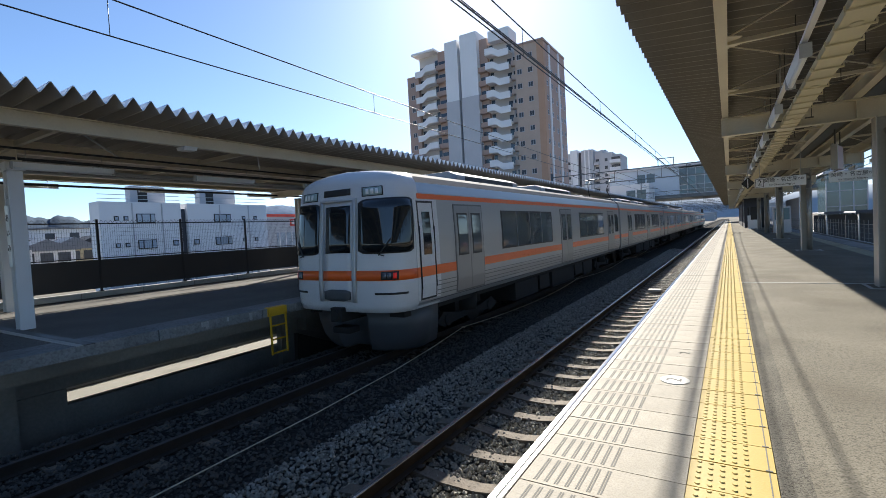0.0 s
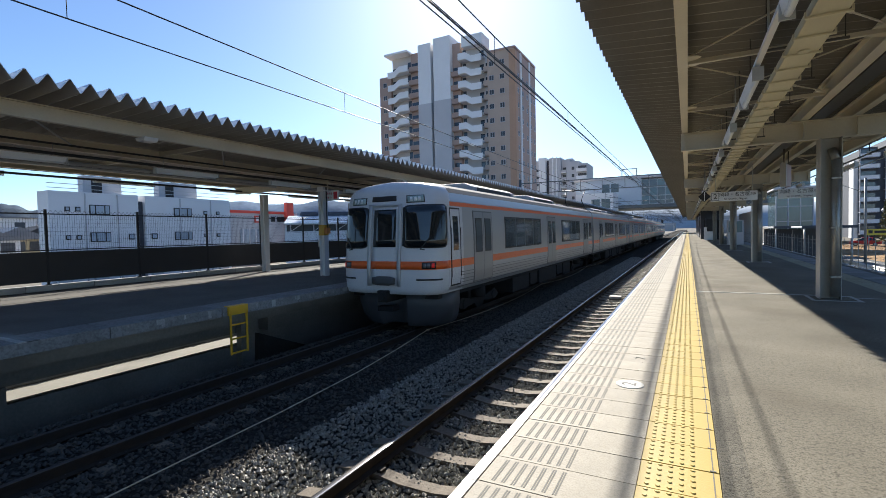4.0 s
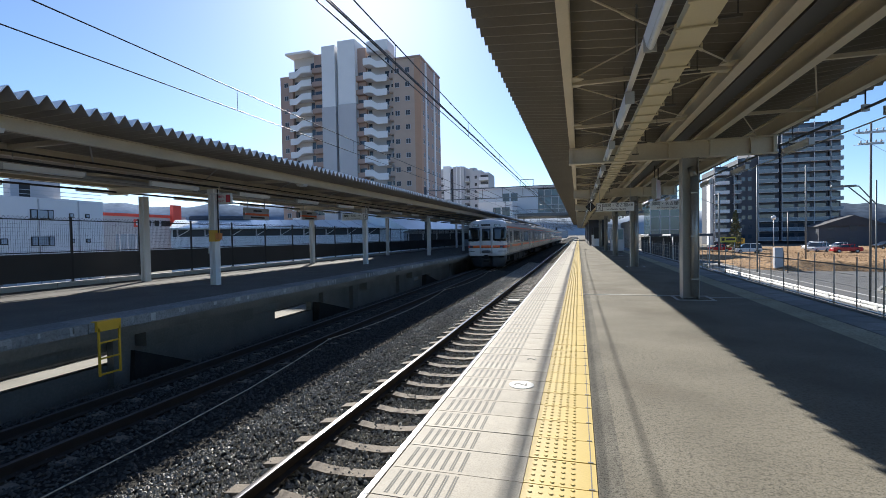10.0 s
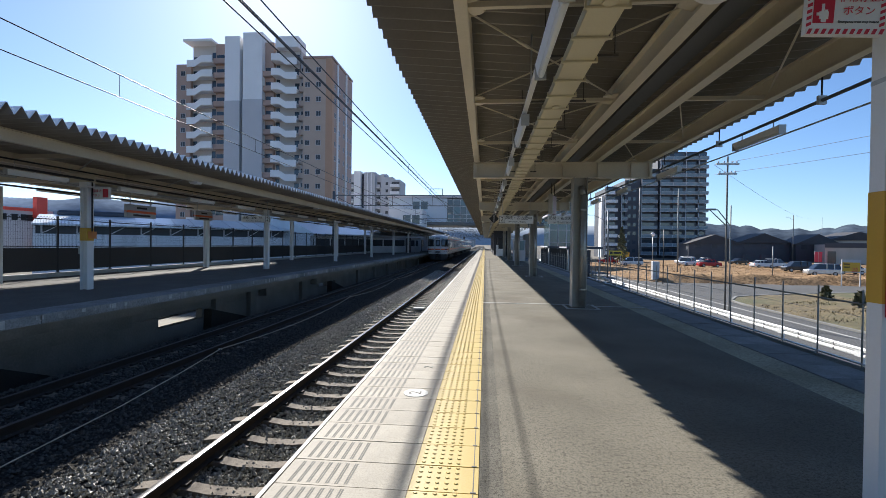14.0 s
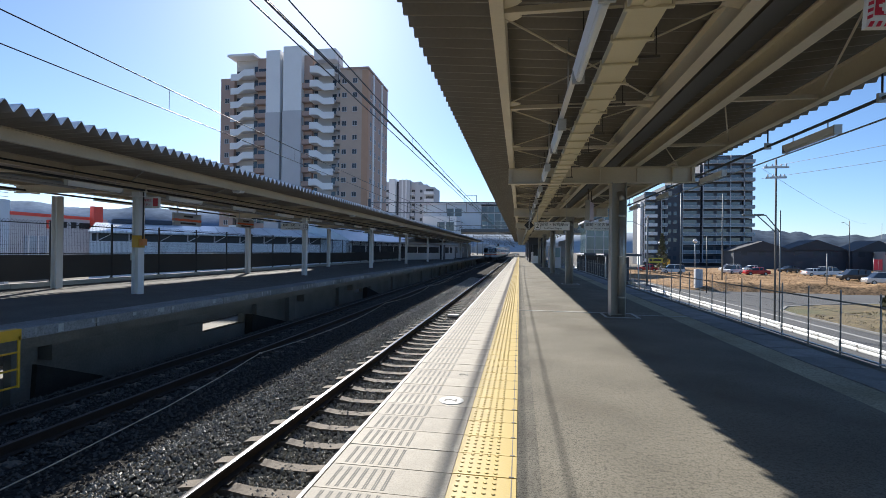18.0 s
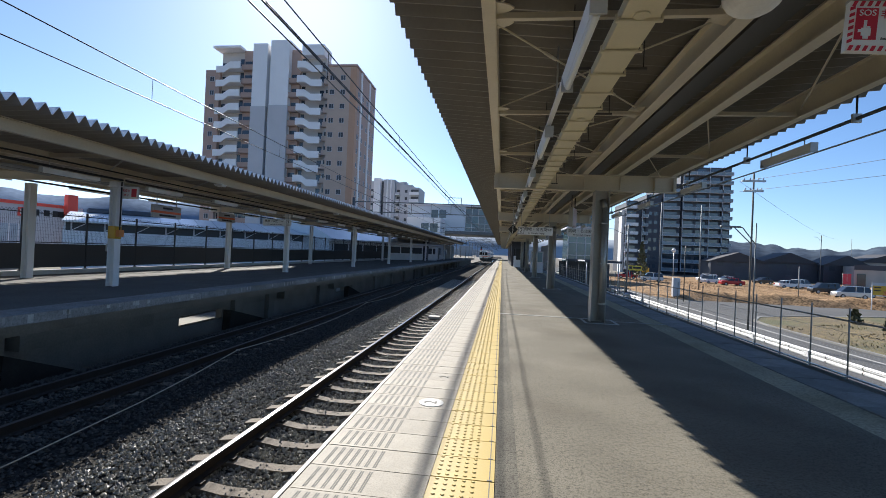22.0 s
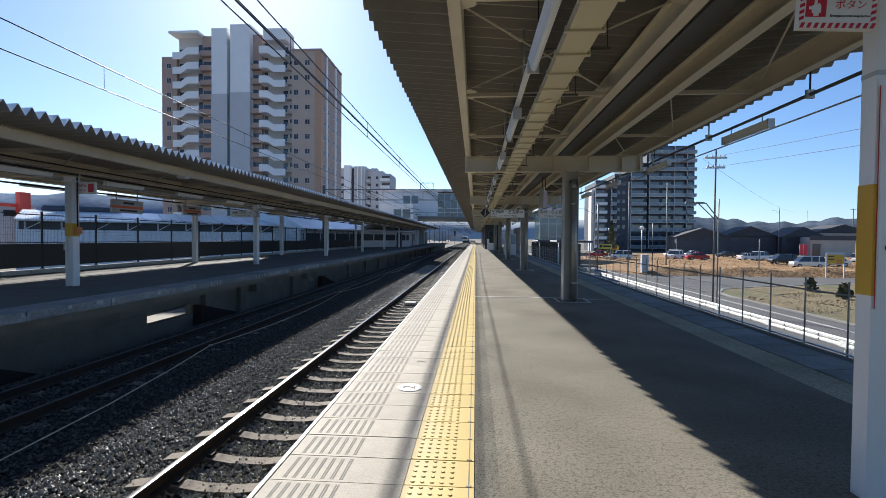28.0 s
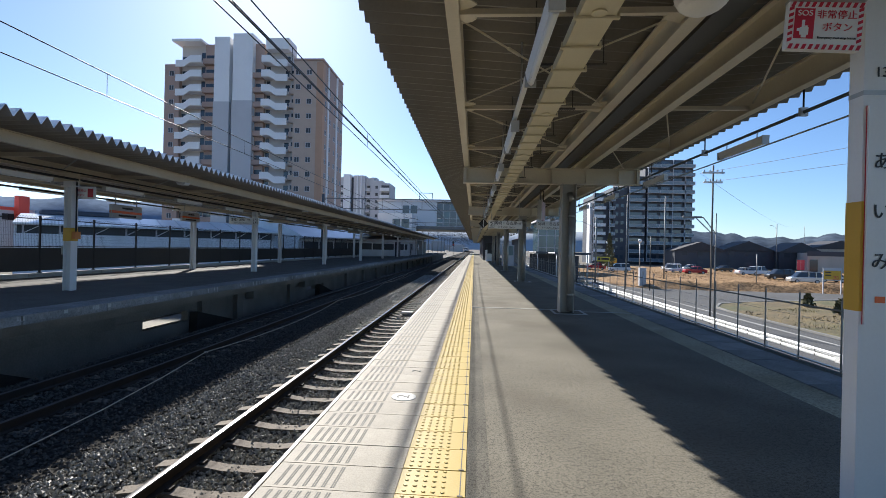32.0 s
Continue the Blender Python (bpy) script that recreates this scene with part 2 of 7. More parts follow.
nosing_m = material("worn_white_edge", (0.62, 0.62, 0.62), 0.35, var=0.12, scale=6, fine=60, stain=0.3, stain_color=(0.35, 0.34, 0.32), island=0.1)
cooler_m = material("cooler_grey", (0.40, 0.41, 0.42), 0.6, var=0.1, scale=1)
rail_glass = material("balcony_glass", (0.12, 0.19, 0.215), 0.2, var=0.1, scale=0.5)
balcony_pane = material("smoked_balcony_glass", (0.22, 0.27, 0.30), 0.25, var=0.15, scale=0.5, island=0.2)
clad_blue = material("pale_blue_cladding", (0.48, 0.55, 0.62), 0.5, var=0.08, scale=0.3, fine=5)
lift_glass = material("green_lift_glass", (0.07, 0.115, 0.125), 0.12, var=0.3, scale=0.4, spec=0.8)
wedge_m = material("near_black_matte", (0.055, 0.05, 0.045), 1.0, var=0.3, scale=3, fine=25, bump=0.5, spec=0.1)
streak_m = material("lime_streak", (0.40, 0.395, 0.375), 0.9, var=0.4, scale=9, fine=60, island=0.5, stain=0.5, stain_color=(0.2, 0.19, 0.18))
fence_steel = material("weathered_fence_steel", (0.33, 0.31, 0.275), 0.55, metal=0.3, var=0.2, scale=4, fine=40)
pipe_steel = material("weathered_pipe_steel", (0.36, 0.345, 0.31), 0.35, metal=0.5, var=0.25, scale=2.5, fine=30, stain=0.5, stain_color=(0.16, 0.12, 0.085))
earth = material("dry_grass_earth", (0.27, 0.185, 0.095), 0.95, var=0.3, scale=0.25, fine=3, bump=0.5, stain=0.4, stain_color=(0.17, 0.14, 0.065))
road_m = material("road_asphalt", (0.10, 0.10, 0.097), 0.9, var=0.2, scale=0.25, fine=30, bump=0.3, stain=0.3, stain_color=(0.07, 0.07, 0.068), speck=0.15, speck_scale=20, spec=0.3)
ground_m = material("distant_ground", (0.17, 0.155, 0.13), 0.95, var=0.25, scale=0.05, fine=1, spec=0.1)
sign_red = material("sign_red", (0.55, 0.02, 0.05), 0.4, var=0.03)
sign_plum = material("plum_sign_board", (0.34, 0.22, 0.21), 0.5, var=0.08)
sign_scarlet = material("sign_scarlet", (0.75, 0.09, 0.06), 0.4, var=0.05)
hall_m = material("pale_metal_cladding", (0.60, 0.63, 0.66), 0.35, metal=0.2, var=0.1, scale=0.4, fine=3, stain=0.2, stain_color=(0.3, 0.32, 0.33))
sign_yellow = material("sign_yellow", (0.62, 0.36, 0.025), 0.45, var=0.05)
orange_box = material("faded_orange_plastic", (0.60, 0.22, 0.05), 0.5, var=0.08)
sign_lemon = material("lemon_sign_paint", (0.62, 0.52, 0.06), 0.45, var=0.06)
ink = material("sign_ink", (0.02, 0.02, 0.022), 0.5, var=0.03)
ladder_yellow = material("yellow_ladder_paint", (0.75, 0.42, 0.02), 0.5, var=0.1, scale=6)
window_lit = material("pale_pane", (0.42, 0.48, 0.55), 0.15, var=0.15, scale=0.6, island=0.2)
leaf_m = material("winter_leaf", (0.10, 0.10, 0.045), 0.9, var=0.4, scale=2, fine=20, island=0.5)
grass_m = material("verge_grass", (0.23, 0.21, 0.085), 0.95, var=0.35, scale=0.4, fine=8, bump=0.2, stain=0.5, stain_color=(0.15, 0.17, 0.06))
house_roof = material("dark_house_roof", (0.05, 0.05, 0.055), 0.7, var=0.2, scale=0.5)
# Blue-grey tiles, their colour lifted to paint a sunlit sheen.
grey_tiles = material("grey_roof_tiles", (0.17, 0.18, 0.20), 0.5, var=0.2, scale=0.8, fine=6)
house_wall = material("house_wall", (0.45, 0.42, 0.37), 0.8, var=0.15, scale=0.4)
house_cream = material("house_cream_wall", (0.45, 0.38, 0.24), 0.8, var=0.12, scale=0.4)
tyre_m = material("tyre", (0.02, 0.02, 0.02), 0.8, var=0.2)
car_white = material("car_white_paint", (0.72, 0.73, 0.74), 0.25, var=0.03)
car_silver = material("car_silver_paint", (0.50, 0.51, 0.52), 0.3, metal=0.6, var=0.03)
car_red = material("car_red_paint", (0.42, 0.02, 0.025), 0.25, var=0.03)
car_black = material("car_black_paint", (0.02, 0.022, 0.026), 0.2, var=0.05)
wood_pole = material("weathered_pole", (0.17, 0.15, 0.13), 0.85, var=0.2, scale=4, stretch=(4, 4, 0.4))
rope_m = material("pale_rope", (0.55, 0.5, 0.38), 0.8, var=0.15, scale=8)
# Both hill colours are blued, with the haze of distance painted in.
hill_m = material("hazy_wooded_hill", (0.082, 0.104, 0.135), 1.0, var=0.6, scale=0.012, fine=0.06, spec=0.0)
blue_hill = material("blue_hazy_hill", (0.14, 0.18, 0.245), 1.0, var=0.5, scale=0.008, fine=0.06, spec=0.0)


# ---- building helpers ----
def box(bm, x0, x1, y0, y1, z0, z1, mi=0):
    v = [bm.verts.new(p) for p in ((x0, y0, z0), (x1, y0, z0), (x1, y1, z0), (x0, y1, z0), (x0, y0, z1), (x1, y0, z1), (x1, y1, z1), (x0, y1, z1))]
    for q in ((3, 2, 1, 0), (4, 5, 6, 7), (0, 1, 5, 4), (1, 2, 6, 5), (2, 3, 7, 6), (3, 0, 4, 7)):
        bm.faces.new([v[i] for i in q]).material_index = mi
    return v


def boxes(*sizes):
    bm = bmesh.new()
    for s in sizes:
        box(bm, *s)
    return bm


def prism(bm, outline, axis, a, b, mi=0):
    """A closed outline of (p, q) swept along an axis: x takes (y, z), y takes (x, z), z takes (x, y)."""
    put = {"x": lambda p, q, r: (r, p, q), "y": lambda p, q, r: (p, r, q), "z": lambda p, q, r: (p, q, r)}[axis]
    lo, hi = [bm.verts.new(put(p, q, a)) for p, q in outline], [bm.verts.new(put(p, q, b)) for p, q in outline]
    n = len(outline)
    for i in range(n):
        bm.faces.new((lo[i], lo[(i + 1) % n], hi[(i + 1) % n], hi[i])).material_index = mi
    bm.faces.new(lo[::-1]).material_index = mi
    bm.faces.new(hi).material_index = mi


def swept(outline, axis, a, b):
    bm = bmesh.new()
    prism(bm, outline, axis, a, b)
    return bm


def rod(bm, p, q, r, seg=8, mi=0):
    p, q = Vector(p), Vector(q)
    d = q - p
    m = Matrix.Translation((p + q) / 2) @ d.to_track_quat("Z", "Y").to_matrix().to_4x4()
    made = bmesh.ops.create_cone(bm, cap_ends=True, segments=seg, radius1=r, radius2=r, depth=d.length, matrix=m)
    for f in {f for v in made["verts"] for f in v.link_faces}:
        f.material_index, f.smooth = mi, len(f.verts) == 4


def rods(*spans, r=0.02, seg=8):
    bm = bmesh.new()
    for p, q in spans:
        rod(bm, p, q, r, seg)
    return bm


def bar(bm, p, q, w, h):
    """A straight bar of section w x h between two points."""
    p, q = Vector(p), Vector(q)
    d = q - p
    m = Matrix.Translation((p + q) / 2) @ d.to_track_quat("Y", "Z").to_matrix().to_4x4() @ Matrix.Diagonal((w, d.length, h, 1))
    bmesh.ops.create_cube(bm, size=1, matrix=m)


def bars(*spans, w=0.05, h=0.05):
    bm = bmesh.new()
    for p, q in spans:
        bar(bm, p, q, w, h)
    return bm


def ibeam(w, h, t=0.015, tf=0.02, x=0.0, z=0.0):
    """The outline of an H section, w wide and h high, its foot at (x, z)."""
    a, c = w / 2, t / 2
    o = [(-a, 0), (a, 0), (a, tf), (c, tf), (c, h - tf), (a, h - tf), (a, h), (-a, h), (-a, h - tf), (-c, h - tf), (-c, tf), (-a, tf)]
    return [(p + x, q + z) for p, q in o]


def mesh_of(name, bm, *mats):
    bmesh.ops.recalc_face_normals(bm, faces=bm.faces)
    me = bpy.data.meshes.new(name)
    bm.to_mesh(me)
    bm.free()
    for m in mats:
        me.materials.append(m)
    return me


def part(name, bm, mat, parent=None, label="", at=None):
    mats = mat if isinstance(mat, (list, tuple)) else [mat]
    ob = new(name, mesh_of(name, bm, *mats) if isinstance(bm, bmesh.types.BMesh) else bm)
    ob.parent = parent
    if at is not None:
        ob.matrix_basis = at
    return tagged(ob, label) if label else ob


def bevel(bm, width, segments=2):
    bmesh.ops.bevel(bm, geom=list(bm.edges), offset=width, segments=segments, affect="EDGES", profile=0.7)
    return bm


def thing(name, label, category, group="", kind="", at=None):
    ob = new(name)
    ob.empty_display_size = 0.2
    if at is not None:
        ob.matrix_basis = at
    return tagged(ob, label, category, group, kind)


def lettering(text, size, depth=0.002, align="CENTER"):
    """The mesh of a line of text in the xz plane, facing -y."""
    cu = bpy.data.curves.new("lettering", "FONT")
    cu.body, cu.size, cu.extrude, cu.align_x, cu.align_y = text, size, depth, align, "CENTER"
    ob = bpy.data.objects.new("lettering", cu)
    scene.collection.objects.link(ob)
    me = bpy.data.meshes.new_from_object(ob.evaluated_get(bpy.context.evaluated_depsgraph_get()))
    bpy.data.objects.remove(ob)
    me.transform(Matrix.Rotation(radians(90), 4, "X"))
    return me


def cable(name, points, r, mat, parent=None, seg=6):
    """A round cable along points."""
    bm = bmesh.new()
    last = None
    for i, p in enumerate(points):
        d = (Vector(points[min(i + 1, len(points) - 1)]) - Vector(points[max(i - 1, 0)])).normalized()
        side = d.cross(Vector((0, 0, 1))).normalized()
        up = side.cross(d)
        ring = [bm.verts.new(Vector(p) + (side * math.cos(a) + up * math.sin(a)) * r) for a in (2 * math.pi * k / seg for k in range(seg))]
        if last:
            for k in range(seg):
                bm.faces.new((last[k], last[(k + 1) % seg], ring[(k + 1) % seg], ring[k])).smooth = True
        last = ring
    return part(name, bm, mat, parent)


# ---- ground and track bed ----
tagged(part("ground", boxes((-2600, 2600, -600, 3200, -2.9, -2.6)), ground_m), "flat brown and grey ground reaching the hills", "ground", kind="structure")
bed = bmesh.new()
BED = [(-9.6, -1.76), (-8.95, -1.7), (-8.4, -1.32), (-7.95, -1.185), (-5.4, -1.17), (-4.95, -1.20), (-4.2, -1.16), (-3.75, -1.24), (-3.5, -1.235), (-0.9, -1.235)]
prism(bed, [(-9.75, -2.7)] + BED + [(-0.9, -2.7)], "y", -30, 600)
tagged(part("track_bed", bed, ballast_bed), "crushed stone bed under both tracks, painted dark as shaded gaps", "track bed", kind="structure")

NEAR, FAR = -2.606, -6.67
RAIL = [(-0.0635, 0), (0.0635, 0), (0.0635, 0.012), (0.009, 0.03), (0.009, 0.115), (0.0325, 0.122), (0.0325, 0.1475), (0.0305, 0.1522), (0.012, 0.1535), (-0.012, 0.1535), (-0.0305, 0.1522), (-0.0325, 0.1475), (-0.0325, 0.122), (-0.009, 0.115), (-0.009, 0.03), (-0.0635, 0.012)]


def rail_mesh(top):
    bm = bmesh.new()
    prism(bm, RAIL, "y", -30, 600)
    bmesh.ops.recalc_face_normals(bm, faces=bm.faces)
    for f in bm.faces:
        f.material_index = 1 if f.normal.z > 0.3 and f.calc_center_median().z > 0.13 else 0
    return mesh_of("rail", bm, rail_side, top)


def sleeper_mesh():
    """A concrete sleeper, thick under the rails and dipped between them."""
    bm = bmesh.new()
    prism(bm, [(-1.0, -0.17), (1.0, -0.17), (1.0, -0.03), (0.8, 0.0), (0.45, 0.0), (0.2, -0.035), (-0.2, -0.035), (-0.45, 0.0), (-0.8, 0.0), (-1.0, -0.03)], "y", -0.085, 0.085)
    for s in (-0.566, 0.566):
        for o in (-0.1, 0.1):
            box(bm, s + o - 0.03, s + o + 0.03, -0.045, 0.045, 0.0, 0.03, 1)
    return mesh_of("sleeper", bm, sleeper_m, rail_side)


SLEEPER_ME = sleeper_mesh()
for x, n, label in ((NEAR, 260, "single track on concrete sleepers with shiny rail heads"), (FAR, 220, "track beside the opposite platform in its shade")):
    track = thing("railway_track", label, "track", "tracks", "structure")
    rail_me = rail_mesh(rail_top if x == NEAR else rail_dull)
    for s in (-0.566, 0.566):
        part("rail", rail_me, None, track, at=pose(x + s, 0, -1.153))
    for i in range(-24, n if x == NEAR else 76):
        part("sleeper", SLEEPER_ME, None, track, at=pose(x + random.uniform(-0.01, 0.01), 0.28 + 0.62 * i + random.uniform(-0.012, 0.012), -1.156, 0, 0, random.uniform(-0.4, 0.4)))


def stones(count, x0, x1, y0, y1, z, size, seed, stone=None):
    """Loose stones as one mesh, thinning with distance."""
    rng = np.random.default_rng(seed)
    base = np.array([(0, 0, 1), (1, 0, .1), (.2, 1, -.1), (-1, .1, .2), (-.1, -1, 0), (0, .1, -1)], float)
    faces = np.array([(0, 1, 2), (0, 2, 3), (0, 3, 4), (0, 4, 1), (5, 2, 1), (5, 3, 2), (5, 4, 3), (5, 1, 4)])
    y = y0 + (y1 - y0) * rng.random(count) ** 1.5
    x = x0 + (x1 - x0) * rng.random(count)
    zz = np.interp(x, [p for p, q in BED], [q for p, q in BED]) + z + rng.uniform(-0.03, 0.026, count)
    yaw = rng.uniform(0, 6.28, count)
    s = size * rng.uniform(0.55, 1.25, (count, 1, 1)) * (1 + np.maximum(0, y - 8)[:, None, None] * 0.02)
    v = (base[None] * rng.uniform(0.55, 1.2, (count, 6, 3))) * s
    c, n = np.cos(yaw)[:, None], np.sin(yaw)[:, None]
    v = np.stack([v[..., 0] * c - v[..., 1] * n + x[:, None], v[..., 0] * n + v[..., 1] * c + y[:, None], v[..., 2] * 0.9 + zz[:, None]], -1)
    f = (faces[None] + 6 * np.arange(count)[:, None, None]).reshape(-1, 3)
    me = bpy.data.meshes.new("ballast")
    me.from_pydata(v.reshape(-1, 3).tolist(), [], f.tolist())
    me.materials.append(stone or ballast_m)
    return me


tagged(part("ballast", stones(108000, -4.55, -1.3, -1.0, 44, 0.012, 0.028, 4), None), "loose angular grey ballast stones", "ballast", kind="stuff")
# Darker stones from x -4.5 outwards draw the canopy's shadow edge in colour.
tagged(part("ballast", stones(48000, -9.3, -4.5, 1.0, 34, 0.004, 0.030, 7, shaded_stone), None), "rust-stained ballast stones of the far track, darkened as shade", "ballast", kind="stuff")

# ---- the platform underfoot ----
plat = thing("platform_1", "long platform with asphalt, pale slabs and yellow tactile tiles", "platform", kind="structure")
part("platform_body", boxes((-0.92, 4.5, -46, 150, -2.7, -0.22)), concrete, plat)
part("platform_rim", boxes((0.004, 0.15, -46, 150, -0.22, -0.001)), rim_asphalt, plat, "dark rough asphalt beside the tiles")
part("platform_surface", boxes((0.15, 3.26, -46, 150, -0.22, 0.0)), asphalt, plat, "worn grey asphalt with dark streaks")
part("gutter_strip", boxes((3.264, 3.72, -46, 150, -0.22, -0.004)), mossy_concrete, plat, "mossy concrete gutter strip")
part("back_bed", boxes((3.724, 4.58, -46, 150, -0.22, -0.012)), rim_asphalt, plat)
PAVER_ME = mesh_of("paver", bevel(boxes((3.73, 4.36, 0.006, 0.594, -0.1, 0.004)), 0.006, 1), paving_m)
for i in range(110):
    part("paver", PAVER_ME, None, plat, at=pose(0, -3 + 0.6 * i, random.uniform(-0.004, 0.004)))
part("rear_pavers", boxes((3.73, 4.36, -46, -3.006, -0.1, 0.0)), paving_m, plat)
part("far_pavers", boxes((3.73, 4.36, 63.006, 150, -0.1, 0.0)), paving_m, plat)
part("drain_strip", boxes((0.0, 2.4, 11.3, 11.36, 0.0, 0.008)), pale_concrete, plat)
part("drain_strip", boxes((2.52, 3.7, 11.1, 11.13, 0.0, 0.006)), pale_concrete, plat)
PITCH = 0.313


def slab_mesh():
    bm = bmesh.new()
    prism(bm, [(-1.2, -0.2), (-0.404, -0.2), (-0.404, 0.0), (-1.19, 0.0), (-1.2, -0.012)], "y", 0.004, PITCH - 0.004)
    for i in range(7):
        for o in (0.0, 0.0135):
            x = -1.125 + 0.0565 * i + o
            box(bm, x, x + 0.0085, 0.03, PITCH - 0.03, -0.004, 0.0012, 1)
    prism(bm, [(-1.204, -0.003), (-1.232, -0.008), (-1.246, -0.022), (-1.246, -0.055), (-1.204, -0.055)], "y", 0.003, PITCH - 0.003, 2)
    return mesh_of("slab", bm, slab_m, groove_m, nosing_m)


def tile_mesh():
    bm = bmesh.new()
    box(bm, -0.4, 0.0, 0.005, PITCH - 0.005, -0.2, 0.002)
    for i in range(5):
        for j in range(5):
            x, y = -0.355 + 0.056 * i, 0.04 + 0.0625 * j
            a = [bm.verts.new((x + 0.014 * math.cos(k * 1.0472), y + 0.014 * math.sin(k * 1.0472), 0.002)) for k in range(6)]
            b = [bm.verts.new((x + 0.010 * math.cos(k * 1.0472), y + 0.010 * math.sin(k * 1.0472), 0.007)) for k in range(6)]
            for k in range(6):
                bm.faces.new((a[k], a[(k + 1) % 6], b[(k + 1) % 6], b[k]))
            bm.faces.new(b)
    box(bm, -0.033, -0.027, 0.005, PITCH - 0.005, 0.002, 0.0035, 1)
    box(bm, -0.046, -0.014, 0.004, 0.016, 0.002, 0.0055, 1)
    return mesh_of("tactile_tile", bm, yellow_tile, groove_m)


SLAB_ME, TILE_ME = slab_mesh(), tile_mesh()
for i in range(300):
    y = -2.06 + PITCH * i
    part("slab", SLAB_ME, None, plat, at=pose(0, y, random.uniform(-0.0015, 0.0015)))
    part("tactile_tile", TILE_ME, None, plat, at=pose(0, y, random.uniform(-0.001, 0.001)))
part("rear_slabs", boxes((-1.2, -0.404, -46, -2.064, -0.2, 0.0)), slab_m, plat)
part("rear_tiles", boxes((-0.4, 0.0, -46, -2.064, -0.2, 0.003)), yellow_tile, plat)
part("far_slabs", boxes((-1.2, -0.404, 91.85, 150, -0.2, 0.0)), slab_m, plat)
part("far_tiles", boxes((-0.4, 0.0, 91.85, 150, -0.2, 0.003)), yellow_tile, plat)
# a round stopping mark with its number
disc = bmesh.new()
bmesh.ops.create_cone(disc, cap_ends=True, segments=32, radius1=0.115, radius2=0.115, depth=0.004)
mark = tagged(part("stopping_mark", disc, mark_m, at=pose(-0.61, 4.36, 0.003)), "round white mark with a grey number two on a slab", "floor mark")
num = lettering("2", 0.17, 0.001)
num.materials.append(groove_m)
part("numeral", num, None, mark, at=pose(0, 0, 0.003, -90, 0, 90))
faint = lettering("2", 0.15, 0.001)
faint.materials.append(faint_m)
tagged(part("stopping_mark", faint, None, at=pose(-0.6, 5.3, 0.003, -90, 0, 90)), "worn grey number two on a slab", "floor mark")
# shallow covers round the column feet are added with the columns


# ---- canopies ----
def fold_sheet(x0, x1, zfun, y0, y1, pitch=0.27, depth=0.20, valley=None):
    """A folded-plate roof: plates run across, with ridges and valleys along y."""
    n = int((y1 - y0) / pitch)
    prof = []
    for i in range(n):
        y = y0 + i * pitch
        prof += [(y, 0.0), (y + pitch * 0.08, 0.0), (y + pitch * 0.5, depth), (y + pitch * 0.58, depth)]
    xs = [x0, valley, x1] if valley is not None else [x0, x1]
    bm = bmesh.new()
    grid = {}
    for lay, off in ((0, 0.0), (1, 0.014)):
        for j, x in enumerate(xs):
            for i, (y, h) in enumerate(prof):
                grid[lay, j, i] = bm.verts.new((x, y, zfun(x) + h + off))
    m = len(prof)
    for j in range(len(xs) - 1):
        for i in range(m - 1):
            bm.faces.new((grid[0, j, i], grid[0, j, i + 1], grid[0, j + 1, i + 1], grid[0, j + 1, i]))
            bm.faces.new((grid[1, j, i], grid[1, j + 1, i], grid[1, j + 1, i + 1], grid[1, j, i + 1])).material_index = 1
    for j in (0, len(xs) - 1):
        for i in range(m - 1):
            bm.faces.new((grid[0, j, i], grid[0, j, i + 1], grid[1, j, i + 1], grid[1, j, i])).material_index = 1
    return bm


# right canopy
POSTS_R = [11.0, 21.2, 31.6, 42, 52.5, 63, 73.5, 84, 94.5, 105, 115.5]
canopy = thing("platform_canopy", "steel platform canopy with a folded-plate roof on grey columns", "canopy", "canopies", "structure")
# The unseen run behind the camera is added to keep sky light out.
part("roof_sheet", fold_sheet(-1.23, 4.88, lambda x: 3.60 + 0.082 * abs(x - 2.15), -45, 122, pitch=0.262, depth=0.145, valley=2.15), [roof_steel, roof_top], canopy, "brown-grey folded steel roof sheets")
for x, w, h, z in ((-0.2, 0.11, 0.34, 3.33), (1.78, 0.13, 0.26, 3.33), (2.56, 0.13, 0.26, 3.33), (3.7, 0.11, 0.30, 3.33)):
    part("long_beam", swept(ibeam(w, h, x=x, z=z), "y", -45, 122), cream_steel, canopy)
part("gutter", swept([(2.05, 3.5), (2.29, 3.5), (2.29, 3.598), (2.275, 3.598), (2.275, 3.515), (2.065, 3.515), (2.065, 3.598), (2.05, 3.598)], "y", -45, 122), gutter_m, canopy)
girder = mesh_of("girder", swept(ibeam(0.16, 0.36, 0.016, 0.022), "x", -0.27, 3.78), cream_steel)
stiff = mesh_of("stiffener", boxes((-0.006, 0.006, -0.075, 0.075, 0.02, 0.34)), cream_steel)
TIE = [(-0.025, 0), (0.025, 0), (0.025, 0.006), (-0.019, 0.006), (-0.019, 0.05), (-0.025, 0.05)]
tie = mesh_of("cross_tie", swept(TIE, "x", -0.15, 1.72), cream_steel)
tie_r = mesh_of("cross_tie", swept(TIE, "x", 2.62, 3.65), cream_steel)
plate = mesh_of("gusset", swept([(-0.09, -0.12), (-0.09, 0.12), (0.05, 0.05), (0.09, 0.0), (0.05, -0.05)], "z", -0.006, 0.006), cream_steel)


def column_mesh(x=0.0, foot=0.0, top=2.96):
    """A grey H column turned to the track."""
    bm = bmesh.new()
    a, t, w = 0.16, 0.016, 0.16
    prism(bm, [(-a, -w), (-a + t, -w), (-a + t, -0.008), (a - t, -0.008), (a - t, -w), (a, -w), (a, w), (a - t, w), (a - t, 0.008), (-a + t, 0.008), (-a + t, w), (-a, w)], "z", foot, top)
    return bm


